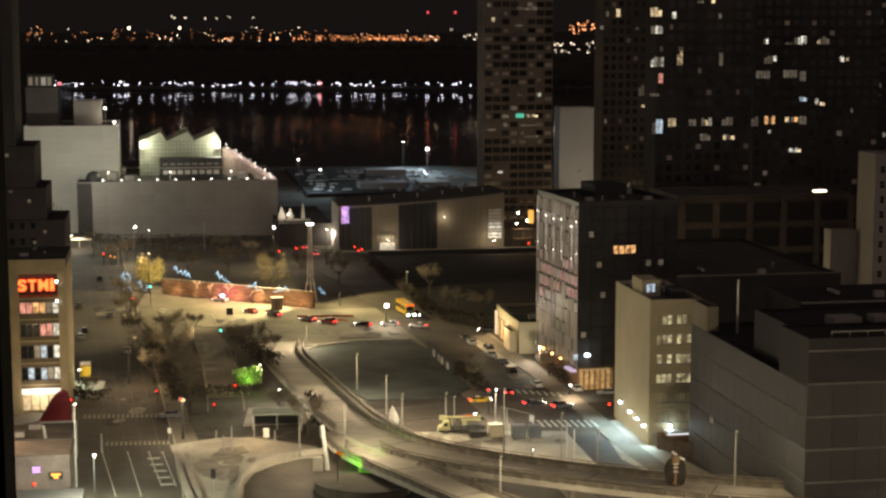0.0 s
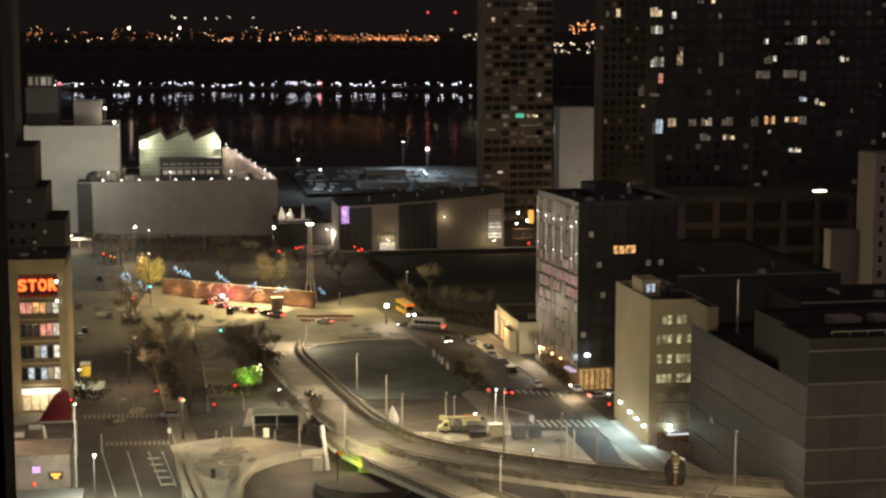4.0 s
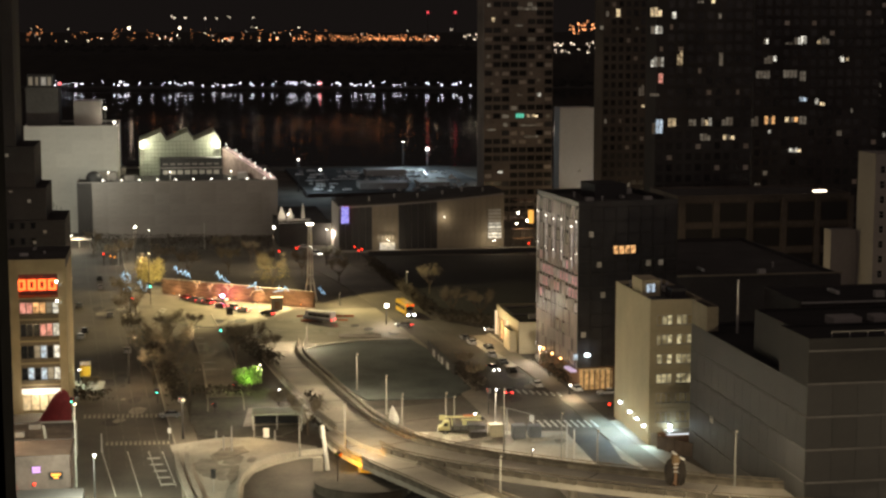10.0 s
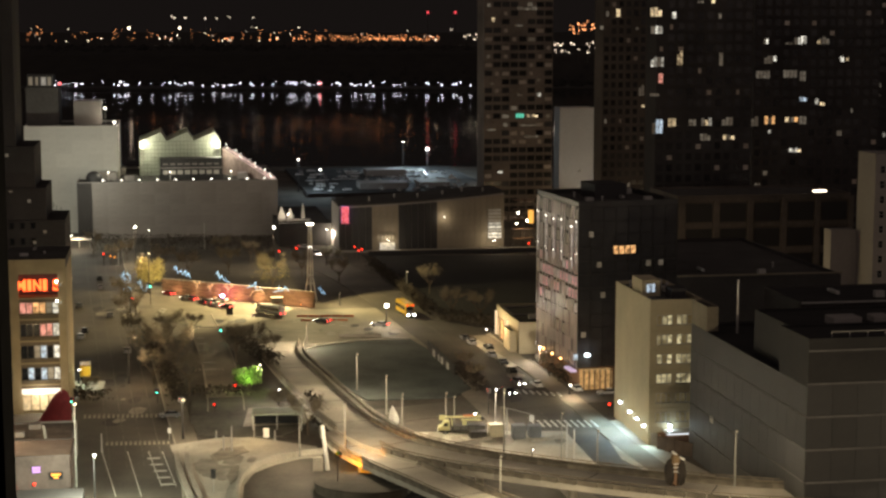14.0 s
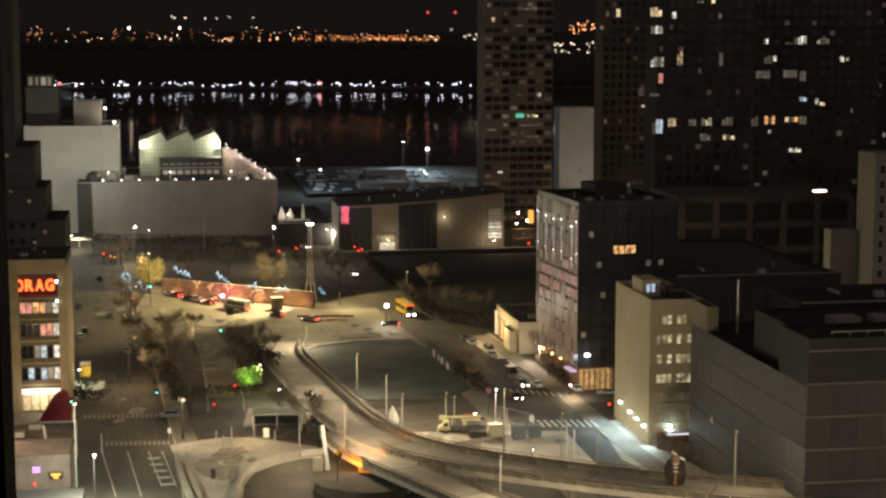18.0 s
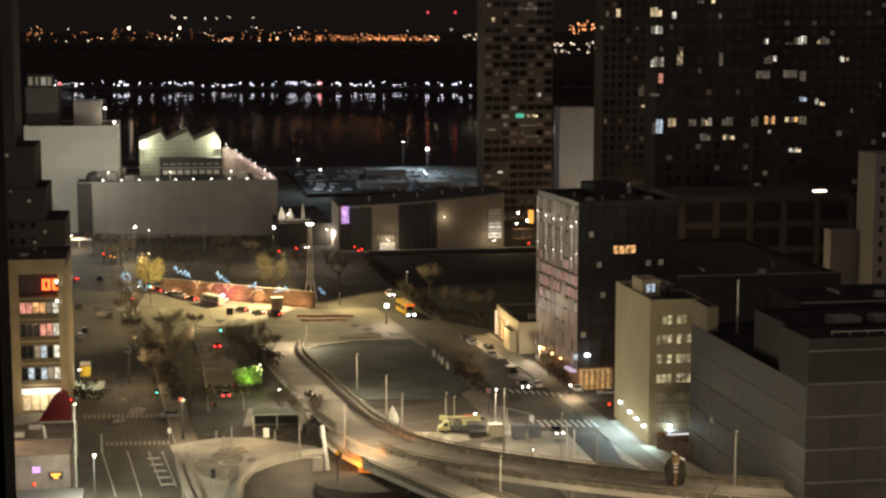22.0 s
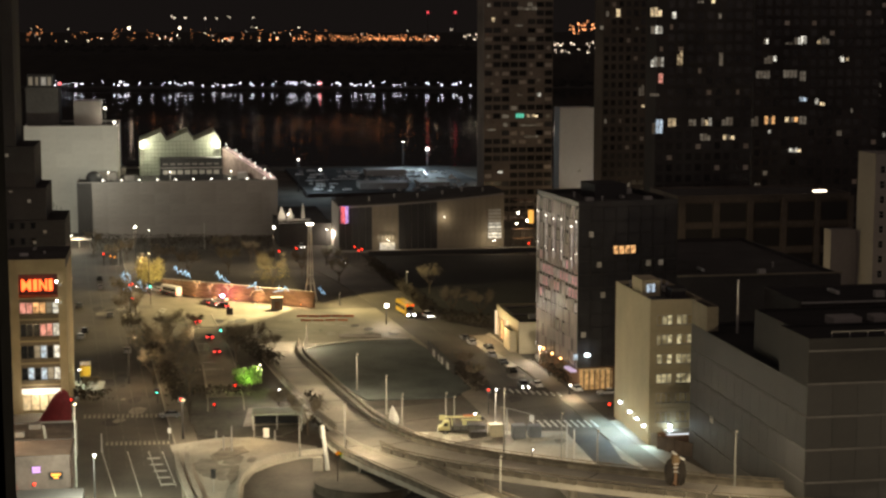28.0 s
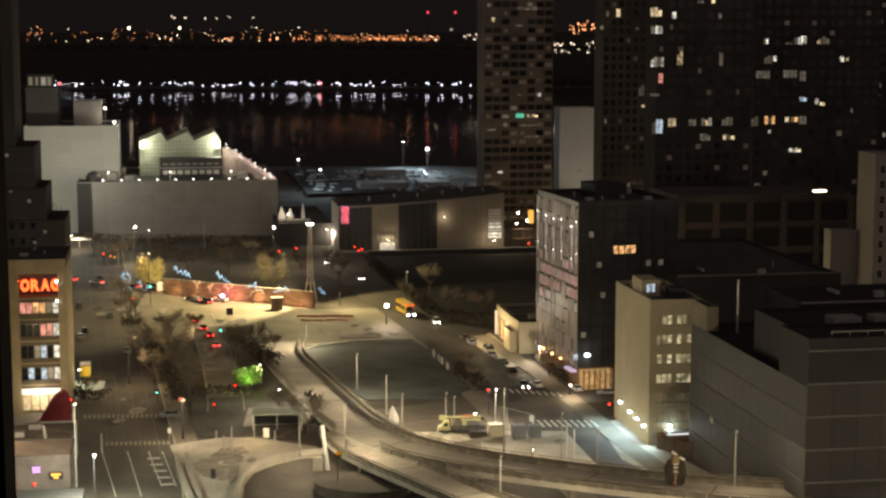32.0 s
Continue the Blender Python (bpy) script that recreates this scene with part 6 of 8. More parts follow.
def car(colour, label, category="car", suv=False, lights=True):
    """A car that points along +y from its middle, on its wheels."""
    h1 = 1.75 if suv else 1.45
    ob = thing("car", 0, 0, 0, 0, label, category, "cars in the street")
    part("body", profile([(-2.3, 0.35), (-2.35, 0.85), (-2.2, 1.0), (1.0, 1.0), (2.2, 0.85), (2.35, 0.6), (2.25, 0.35)], 0.92, 0.06), PAINTS[colour], ob)
    part("cabin", profile([(-2.0 if suv else -1.8, 0.98), (-1.6 if suv else -1.2, h1 - 0.06), (0.2, h1 - 0.06), (1.05, 0.98)], 0.84, 0.16), CARGLASS, ob)
    part("roof", profile([(-1.55 if suv else -1.15, h1 - 0.08), (-1.5 if suv else -1.1, h1), (0.1, h1), (0.2, h1 - 0.08)], 0.70, 0.03), PAINTS[colour], ob)
    wheels(ob, (-1.45, 1.45), 0.82, 0.34)
    for s in (-1, 1):
        part("headlight", abox(s * 0.68 - 0.16, s * 0.68 + 0.16, 2.28, 2.40, 0.58, 0.80, bevel=0.03), HEADLIGHT, ob)
        part("taillight", abox(s * 0.66 - 0.2, s * 0.66 + 0.2, -2.42, -2.30, 0.68, 0.94, bevel=0.03), TAILLIGHT, ob)
    if colour == "taxi":
        part("roof_sign", abox(-0.35, 0.35, -0.6, -0.4, h1, h1 + 0.2, bevel=0.03), LIT_WHITE, ob)
    return ob


def van(colour, label, length=8.0, high=2.9):
    ob = thing("minibus", 0, 0, 0, 0, label, "minibus")
    L = length / 2
    part("body", profile([(-L, 0.45), (-L, high), (L - 1.1, high), (L - 0.5, 1.6), (L, 1.35), (L, 0.45)], 1.1, 0.08), PAINTS[colour], ob)
    part("windscreen", abox(-0.9, 0.9, L - 0.98, L - 0.62, 1.65, 2.6), CARGLASS, ob)
    for s in (-1, 1):
        for i in range(5):
            y0 = -L + 0.5 + i * (length - 2.2) / 5
            part("side_window", abox(s * 1.07 - 0.04, s * 1.07 + 0.04, y0, y0 + (length - 2.2) / 5 - 0.12, 1.5, 2.45), CARGLASS, ob)
        part("skirt", abox(s * 1.11 - 0.03, s * 1.11 + 0.03, -L + 0.3, L - 0.4, 0.5, 1.15), PAINTS["grey"], ob)
        part("headlight", abox(s * 0.8 - 0.16, s * 0.8 + 0.16, L - 0.02, L + 0.06, 0.75, 1.0), HEADLIGHT, ob)
        part("taillight", abox(s * 0.85 - 0.12, s * 0.85 + 0.12, -L - 0.06, -L + 0.02, 0.8, 1.3), TAILLIGHT, ob)
    wheels(ob, (-L + 1.6, L - 1.3), 0.98, 0.42)
    return ob


# the parked bucket truck and the yellow truck with its lights on
bt = thing("bucket_truck", *(3.9, 329.2), 0, 92, "pale yellow utility bucket truck, boom folded", "truck")
BLUE_BOX_MAT = surface("locker_grey", (0.10, 0.105, 0.10), 0.5, vary=0.2)
PALE_YELLOW = surface("lime_yellow_paint", (0.47, 0.46, 0.24), 0.5, vary=0.15, scale=1, fine=6)
part("chassis", abox(-1.0, 1.0, -4.6, 4.6, 0.6, 0.95), DARK_STEEL, bt)
part("cab", profile([(2.6, 0.95), (2.6, 2.7), (3.7, 2.7), (4.2, 1.8), (4.9, 1.6), (4.9, 0.95)], 1.15, 0.1), PALE_YELLOW, bt)
part("cab_glass", abox(-1.19, 1.19, 2.9, 3.7, 1.8, 2.5), CARGLASS, bt)
part("cab_roof", abox(-1.05, 1.05, 2.7, 3.6, 2.7, 2.82, bevel=0.04), PALE_YELLOW, bt)
part("tool_body", abox(-1.2, 1.2, -4.6, 2.2, 0.96, 1.9, bevel=0.06), DARK_WALL, bt)
for i in range(4):
    part("locker_door", abox(-1.24, -1.2, -4.4 + 1.6 * i, -3.0 + 1.6 * i, 1.1, 1.8), BLUE_BOX_MAT, bt)
    part("locker_door", abox(1.2, 1.24, -4.4 + 1.6 * i, -3.0 + 1.6 * i, 1.1, 1.8), BLUE_BOX_MAT, bt)
part("headboard", abox(-1.1, 1.1, 2.0, 2.2, 1.9, 3.0, bevel=0.03), PALE_YELLOW, bt)
part("lower_boom", abox(-0.2, 0.2, -4.2, 0.2, 2.75, 3.1, bevel=0.04), PALE_YELLOW, bt, "folded pale yellow lower boom")
part("upper_boom", abox(-0.16, 0.16, -3.9, 4.0, 3.4, 3.68, bevel=0.04), PALE_YELLOW, bt, "folded pale yellow upper boom")
part("knuckle", arod((-0.3, -4.1, 3.2), (0.3, -4.1, 3.2), 0.4, None, 12), DARK_STEEL, bt)
part("turret", arod((0, -0.5, 1.9), (0, -0.5, 2.8), 0.45, 0.38, 12), PALE_YELLOW, bt)
part("bucket", abox(-0.55, 0.55, 3.5, 4.7, 2.95, 4.05, bevel=0.08), PALE_YELLOW, bt)
part("bucket_lip", abox(-0.62, 0.62, 3.43, 4.77, 4.06, 4.18, bevel=0.03), DARK_STEEL, bt)
part("boom_cover", abox(-0.24, 0.24, -2.6, -0.2, 3.69, 3.95, bevel=0.05), ORANGE_PAINT, bt, "orange boom cover")
part("mirror", abox(1.2, 1.42, 3.7, 3.8, 1.8, 2.3), DARK_STEEL, bt)
part("mirror", abox(-1.42, -1.2, 3.7, 3.8, 1.8, 2.3), DARK_STEEL, bt)
part("beacon", aball((0.2, -2.6, 4.1), 0.2), GLOW_WHITE, bt)
part("bumper", abox(-1.15, 1.15, 4.9, 5.05, 0.6, 0.95, bevel=0.03), STEEL, bt)
wheels(bt, (-3.0, -1.8, 3.4), 1.0, 0.5)
yt = thing("school_bus", *(-10.1, 467.9), 0, 197, "long yellow bus waiting with its headlights on", "bus")
part("body", abox(-1.3, 1.3, -8.4, 2.2, 0.7, 3.7, bevel=0.12), PAINTS["taxi"], yt)
part("roof", abox(-1.2, 1.2, -8.3, 2.1, 3.7, 3.95, bevel=0.1), PAINTS["taxi"], yt)
part("hood", profile([(2.2, 0.6), (2.2, 1.9), (3.3, 1.7), (3.6, 1.2), (3.6, 0.6)], 1.1, 0.1), PAINTS["grey"], yt)
part("windscreen", abox(-1.1, 1.1, 2.18, 2.26, 1.95, 3.2), CARGLASS, yt)
for s in (-1, 1):
    for i in range(8):
        part("side_window", abox(s * 1.3 - 0.03, s * 1.3 + 0.03, -8.0 + 1.2 * i, -7.0 + 1.2 * i, 2.0, 3.0), CARGLASS, yt)
    part("headlight", abox(s * 0.85 - 0.28, s * 0.85 + 0.28, 3.55, 3.7, 0.75, 1.2), HEADLIGHT, yt)
    part("marker_lamp", abox(s * 0.8 - 0.14, s * 0.8 + 0.14, 2.2, 2.34, 3.35, 3.6), RED_LED, yt)
part("bumper", abox(-1.2, 1.2, 3.6, 3.75, 0.45, 0.7, bevel=0.03), DARK_STEEL, yt)
wheels(yt, (-5.8, 2.7), 1.05, 0.5)

# parked cars
rnd = random.Random(5)
UNLIT = {}
for c, l in (("black", "parked black car, lights off"), ("grey", "parked dark grey car, lights off"), ("silver", "parked silver car, lights off"), ("white", "parked white car, lights off")):
    o = car(c, l)
    for q in list(o.children):
        if q.name.startswith(("headlight", "taillight")):
            q.data = q.data.copy()
            q.data.materials.clear()
            q.data.materials.append(CARGLASS)
    o["group"] = "parked cars"
    UNLIT[c] = o
PARKED = (((16.4, 389.4), 12), ((21.6, 373.6), 14), ((12.2, 408.6), 12), ((5.7, 431.5), 12), ((14.7, 399.5), 12), ((-97.1, 441.3), 10), ((-80.4, 413.8), 10), ((-95.2, 466.0), 11), ((-108.5, 517.6), 12), ((-107.6, 482.4), 12),
          ((-74.6, 407.9), 11), ((-96.4, 433.1), 12), ((30.4, 369.4), 12), ((37.0, 364.8), 100), ((-58.0, 343.0), 100), ((-112.5, 535.4), 12), ((11.8, 419.0), 12), ((7.5, 425.1), 12))
names = list(UNLIT)
used = set()
for i, (p, r) in enumerate(PARKED):
    c = names[(i * 3 + i // 4) % 4]
    m = pose(p[0], p[1], 0.12, 0, 0, r)
    if c in used:
        copy_thing(UNLIT[c], m)
    else:
        used.add(c)
        UNLIT[c].matrix_basis = m
# rows on the parking deck
D0 = deck.matrix_basis
for r_ in range(7):
    for i in range(16):
        if rnd.random() < 0.25 or (1 <= r_ <= 2 and 3 < i < 9):
            continue
        m = D0 @ pose(6 + 5.2 * i + rnd.uniform(-1.6, 1.6), 14 + 18 * r_ + rnd.uniform(-5, 5), 1.68, 0, 0, rnd.choice((0, 180, 90, 86, -90)))
        copy_thing(UNLIT[rnd.choice(("white", "white", "silver", "white"))], m)


# ---- signals, signs and smaller things ----
def signal(x, y, h_, state, label, arm=0.0, turn=0.0):
    """A traffic signal on its post, showing one aspect."""
    ob = thing("traffic_signal", x, y, 0, turn, label, "traffic light", "traffic lights")
    part("post", arod((0, 0, 0), (0, 0, h_), 0.11, 0.09), DARK_STEEL, ob)
    if arm:
        part("arm", arod((0, 0, h_ - 0.2), (arm, 0, h_), 0.07), DARK_STEEL, ob)
    hd = part("head", abox(arm - 0.24, arm + 0.24, -0.3, -0.02, h_ - 1.1, h_ + 0.1, bevel=0.04), DARK_STEEL, ob)
    k = {"red": 0, "amber": 1, "green": 2}[state]
    for i in range(3):
        mat = {"red": RED_LED, "amber": AMBER_LED, "green": GREEN_LED}[state] if i == k else CARGLASS
        part("lens", aball((arm, -0.32, h_ - 0.15 - 0.36 * i), 0.26 if i == k else 0.14, 1, 8), mat, hd)
    return ob


TURNING = []
FACES = {"red": 0, "green": 120, "off": 240}


def turning_signal(x, y, h_, plan, other, label):
    """A signal whose lamps sit on a drum that turns behind a hood: red, green or blind."""
    ob = thing("traffic_signal", x, y, 0, 0, label, "traffic light", "traffic lights")
    part("post", arod((0, 0.35, 0), (0, 0.35, h_), 0.11, 0.09), DARK_STEEL, ob)
    bm = bmesh.new()
    box(bm, -0.5, 0.5, 0.40, 0.46, h_ - 1.0, h_ + 0.2)
    box(bm, -0.5, -0.44, -0.28, 0.40, h_ - 1.0, h_ + 0.2)
    box(bm, 0.44, 0.5, -0.28, 0.40, h_ - 1.0, h_ + 0.2)
    box(bm, -0.5, 0.5, -0.28, 0.46, h_ + 0.2, h_ + 0.26)
    part("hood", bm, DARK_STEEL, ob)
    turner = part("lamp_drum", arod((0, 0, -0.9), (0, 0, 0.1), 0.34, None, 18), DARK_STEEL, ob)
    turner.location.z = h_
    part("red_lens", aball((0, -0.24, -0.2), 0.2, 1, 12), RED_LED, turner)
    second = aball((0, -0.24, -0.6), 0.2, 1, 12)
    bmesh.ops.rotate(second, verts=second.verts, cent=(0, 0, 0), matrix=Matrix.Rotation(radians(-120), 3, "Z"))
    part("green_lens", second, GREEN_LED if other == "green" else CARGLASS, turner)
    TURNING.append((turner, h_, plan))


for p, top, other, plan in (
        ((-46.8, 364.8), 2.6, "off", ((0, "red"), (8.4, "off"), (11.8, "red"), (20.2, "off"), (27.0, "red"))),
        ((-48.8, 345.6), 2.6, "off", ((0, "red"), (8.4, "off"), (11.8, "red"), (18.6, "off"), (27.0, "red"))),
        ((-62.9, 356.3), 3.2, "green", ((0, "red"), (8.2, "green"))),
        ((-79.3, 345.6), 3.6, "green", ((0, "red"), (8.2, "green"), (20.6, "red"))),
        ((-52.4, 324.1), 8.6, "off", ((0, "red"), (8.4, "off"), (20.4, "red"))),
        ((9.7, 345.0), 5.9, "off", ((0, "red"), (4.8, "off"), (26.6, "red")))):
    turning_signal(*p, top, plan, other, "slim traffic signal with changing lamps")
for p, top, state in (((-91.8, 482.4), 3.0, "red"), ((-87.3, 487.4), 6.5, "green"),
                      ((-114.4, 570.5), 3.4, "amber"), ((-118.2, 570.5), 4.2, "red"),
                      ((-115.8, 570.5), 3.8, "amber"), ((-31.9, 592.0), 3.9, "red"), ((-29.2, 592.0), 3.1, "red"), ((-30.2, 587.6), 3.1, "red"), ((-57.1, 570.5), 5.2, "red"),
                      ((-51.6, 577.5), 5.2, "red"), ((31.0, 592.0), 5.2, "red"), ((34.1, 592.0), 3.9, "red"), ((35.5, 345.6), 1.6, "red")):
    signal(*p, max(2.6, top), state, "slim traffic signal showing " + state)
signal(-66.0, 429.1, 3.9, "green", "mast-arm traffic signal showing green", arm=7.4)


def sign_post(x, y, h_, w, hh, mat, label, z0=None):
    ob = thing("road_sign", x, y, 0, 0, label, "sign", "road signs")
    part("post", arod((0, 0, 0), (0, 0, h_), 0.07), STEEL, ob)
    part("plate", abox(-w / 2, w / 2, -0.12, -0.06, h_ - hh, h_, bevel=0.02), mat, ob)
    return ob


WHITE_SIGN = surface("white_sign", (0.75, 0.74, 0.70), 0.5, vary=0.08)
sign_post(*(-40.7, 285.1), 4.6, 0.9, 1.8, DARK_STEEL, "dark square road sign on a pole")
sign_post(*(-35.5, 324.5), 2.4, 1.2, 2.0, WHITE_SIGN, "white notice board on short legs")
sign_post(*(-60.6, 463.2), 3.2, 1.8, 2.0, DARK_STEEL, "dark notice board in the square")
sign_post(*(-55.0, 324.5), 2.4, 0.7, 1.1, WHITE_SIGN, "white roadside sign on a post")
sign_post(*(-13.9, 325.9), 2.6, 1.1, 1.2, DARK_STEEL, "small round dark sign by the ramp")
# the mast arm with a white plate over the cross street
gantry = thing("sign_gantry", *(13.0, 328.2), 0, 14, "steel mast arm with a white square plate", "sign")
part("pole", arod((0, 0, 0), (0, 0, 5.6), 0.14, 0.1), STEEL, gantry)
part("arm", arod((0, 0, 5.6), (5.4, 0.0, 3.9), 0.09, 0.07), STEEL, gantry)
part("plate", abox(4.7, 5.7, -0.2, -0.1, 2.6, 3.8, bevel=0.04), WHITE_SIGN, gantry)
# a covered twin signal on the near post, wrapped in dark cloth
post = thing("covered_signal", 38.5, 266.6, 6.81, 0, "post with two hooded signal boxes in dark cloth", "traffic light")
part("pole", arod((0, 0, -0.05), (0, 0, 4.6), 0.4, 0.35, 10), BROWN_BRICK, post)
CLOTH = surface("brown_cloth", (0.035, 0.028, 0.022), 0.9, vary=0.4, scale=1)
# the orange light on the top is put into this tan
LIT_CLOTH = surface("tan_cloth", (0.22, 0.15, 0.08), 0.9, vary=0.3, scale=1)
for dx, zz, rx, rz_, mat in ((-0.95, 2.2, 0.85, 2.2, CLOTH), (0.95, 2.3, 0.80, 2.3, CLOTH), (-0.05, 4.2, 0.75, 1.3, LIT_CLOTH)):
    bm = bmesh.new()
    bmesh.ops.create_icosphere(bm, subdivisions=3, radius=1)
    for v in bm.verts:
        v.co *= 1 + 0.18 * noise.noise(v.co * 2.3 + Vector((dx, 0, 0)))
        v.co = Vector((v.co.x * rx, v.co.y * 0.8, v.co.z * rz_))
    part("shroud", bm, mat, post).location = (dx, 0, zz)
# white caps and bars painted on as the slanted highlights
for dx, zz in ((-0.3, 5.35), (1.0, 4.5)):
    part("cap", abox(-0.5, 0.5, -0.4, 0.4, 0, 0.3, bevel=0.12), WHITE_SIGN, post).matrix_basis = pose(dx, 0, zz, 0, 30, 0)
for zz in (2.5, 3.2, 3.8):
    part("tape", abox(-0.45, 0.35, -0.95, -0.82, zz, zz + 0.14), WHITE_SIGN, post)

# the brown site fence between the cream block and the office
PLYWOOD = surface("sooty_plywood", (0.060, 0.042, 0.030), 0.85, vary=0.4, scale=0.6, fine=4)
site = thing("site_fence", 41.9, 316.0, 0.2, -47.3, "brown plywood site fence on steel posts", "fence")
for i in range(5):
    part("post", abox(2.2 * i - 0.06, 2.2 * i + 0.06, 0.06, 0.18, 0, 2.9), DARK_STEEL, site)
    if i < 4:
        part("panel", abox(2.2 * i + 0.02, 2.2 * i + 2.18, 0, 0.05, 0.05, 2.75 + 0.06 * (i % 2)), PLYWOOD, site)
# the yard beside the truck: containers, cabin, tarpaulin, barriers
TARP = surface("white_tarpaulin", (0.42, 0.42, 0.39), 0.7, vary=0.15, scale=1.5, fine=6)
tarp = thing("tarpaulin_heap", *(-10.1, 336.9), 0, 20, "heap under a white tarpaulin", "tarpaulin")
bm = bmesh.new()
bmesh.ops.create_icosphere(bm, subdivisions=3, radius=1)
for v in bm.verts:
    v.co *= 1 + 0.25 * noise.noise(v.co * 2.1)
    zz = max(0.0, v.co.z + 0.75)
    v.co = Vector((v.co.x * 1.0 * (1.35 - 0.55 * zz) - 0.25 * zz, v.co.y * 1.0, zz * 2.3))
part("cover", bm, TARP, tarp)


def crate(name, p, w, d, h_, mat, label, turn=A, cat="container"):
    ob = thing(name, p[0], p[1], 0.24, turn, label, cat)
    part("body", abox(-w / 2, w / 2, -d / 2, d / 2, 0.05, h_, bevel=0.04), mat, ob)
    for i in range(int(w / 0.6)):
        part("rib", abox(-w / 2 + 0.2 + 0.6 * i, -w / 2 + 0.4 + 0.6 * i, -d / 2 - 0.05, -d / 2, 0.2, h_ - 0.15), mat, ob)
    part("lid", abox(-w / 2 - 0.05, w / 2 + 0.05, -d / 2 - 0.08, d / 2 + 0.05, h_, h_ + 0.1), mat, ob)
    return ob


PALE_BOX = surface("pale_painted_box", (0.55, 0.52, 0.38), 0.6, vary=0.15)
BLUE_BOX = surface("grey_blue_box", (0.16, 0.18, 0.20), 0.6, vary=0.2)
crate("site_cabin", (10.6, 326.3), 2.8, 2.4, 2.5, PALE_BOX, "pale cream site cabin in the yard", cat="cabin")
crate("container", (15.2, 325.0), 2.6, 2.4, 2.6, BLUE_BOX, "grey-blue steel container in the yard")
crate("container", (18.4, 325.9), 2.4, 2.4, 2.3, BLUE_BOX, "grey-blue steel container in the yard")
crate("container", (7.0, 325.4), 3.4, 2.4, 1.2, DARK_STEEL, "low dark skip beside the truck")
rnd = random.Random(8)


def barrier(x, y, turn, mat, label, group, tall=1.0):
    ob = thing("barrier", x, y, 0.1, turn, label, "barrier", group)
    bm = bmesh.new()
    prof = [(-0.3, 0), (-0.28, 0.15), (-0.12, 0.4), (-0.1, 0.85), (0.1, 0.85), (0.12, 0.4), (0.28, 0.15), (0.3, 0)]
    L = [bm.verts.new((-1.5, a, b * tall)) for a, b in prof]
    R = [bm.verts.new((1.5, a, b * tall)) for a, b in prof]
    bm.faces.new(L)
    bm.faces.new(R[::-1])
    for i in range(len(prof)):
        j = (i + 1) % len(prof)
        bm.faces.new((L[i], L[j], R[j], R[i]))
    bmesh.ops.recalc_face_normals(bm, faces=bm.faces)
    part("block", bm, mat, ob)
    part("foot", abox(-1.2, -0.8, -0.34, 0.34, 0, 0.08), mat, ob)
    part("foot", abox(0.8, 1.2, -0.34, 0.34, 0, 0.08), mat, ob)
    return ob


def barrier_row(a, b, n, mat, label, group, tall=1.0):
    a, b = Vector((*a, 0)), Vector((*b, 0))
    turn = math.degrees(math.atan2(b.y - a.y, b.x - a.x))
    first = None
    for i in range(n):
        p = a.lerp(b, i / max(1, n - 1))
        if first is None:
            first = barrier(p.x, p.y, turn, mat, label, group, tall)
        else:
            copy_thing(first, pose(p.x, p.y, 0.1, 0, 0, turn + rnd.uniform(-3, 3)))


barrier_row((-40.3, 466.0), (-27.0, 466.6), 5, ORANGE_PAINT, "orange plastic road barrier", "orange barriers", 0.6)
barrier_row((-38.6, 466.6), (-28.8, 467.2), 4, CONCRETE, "pale concrete road barrier", "concrete barriers", 0.6)
barrier_row((-38.6, 459.6), (-28.4, 460.2), 4, ORANGE_PAINT, "orange plastic road barrier", "orange barriers", 0.55)
barrier_row((-26.3, 435.5), (-18.1, 435.5), 4, CONCRETE, "pale concrete road barrier", "concrete barriers")
barrier_row((18.7, 321.8), (23.4, 324.5), 3, CONCRETE, "pale concrete road barrier", "concrete barriers")
barrier_row((-2.6, 314.7), (8.6, 322.7), 6, CONCRETE, "pale concrete road barrier", "concrete barriers")
# booth at the end of the brick wall
booth = thing("booth", *(-48.8, 479.4), 0, A, "pale stone gate booth beside a brick wall", "booth")
part("body", abox(-1.6, 1.6, -1.2, 1.2, 0, 3.4, bevel=0.05), OCHRE_GREY, booth)
part("roof", abox(-1.85, 1.85, -1.4, 1.4, 3.41, 3.7, bevel=0.08), OCHRE_GREY, booth)
part("opening", abox(-0.8, 0.8, -1.36, -1.29, 0.4, 2.6), BROWN_BRICK, booth)
# hoarding beside the field
hoard = thing("hoarding", *(-3.9, 416.0), 0, 0, "black fence hoarding with pale poster panels", "fence")
ha, hb = Vector((*(-3.9, 416.0), 0)), Vector((*(2.9, 384.2), 0))
hd_ = hb - ha
hoard.matrix_basis = pose(ha.x, ha.y, 0, 0, 0, math.degrees(math.atan2(hd_.y, hd_.x)))
n_ = 10
for i in range(n_):
    x0, x1 = hd_.length * i / n_, hd_.length * (i + 1) / n_
    part("board", abox(x0 + 0.04, x1 - 0.04, -0.06, 0.06, 0.1, 2.9), DARK_STEEL, hoard)
    if i in (2, 4, 5, 7):
        part("poster", abox(x0 + 0.2, x1 - (0.3 if i != 4 else 1.6), -0.1, -0.06, 0.3, 1.9), WHITE_SIGN, hoard, "pale poster panel")
    part("post", abox(x0 - 0.06, x0 + 0.06, 0.07, 0.2, 0, 3.0), DARK_STEEL, hoard)
# kerb round the field
KERB = smooth_line([(*p, 0.0) for p in ((-36.2, 416.0), (-27.2, 425.9), (-17.8, 430.7), (-9.0, 431.5))], 4)
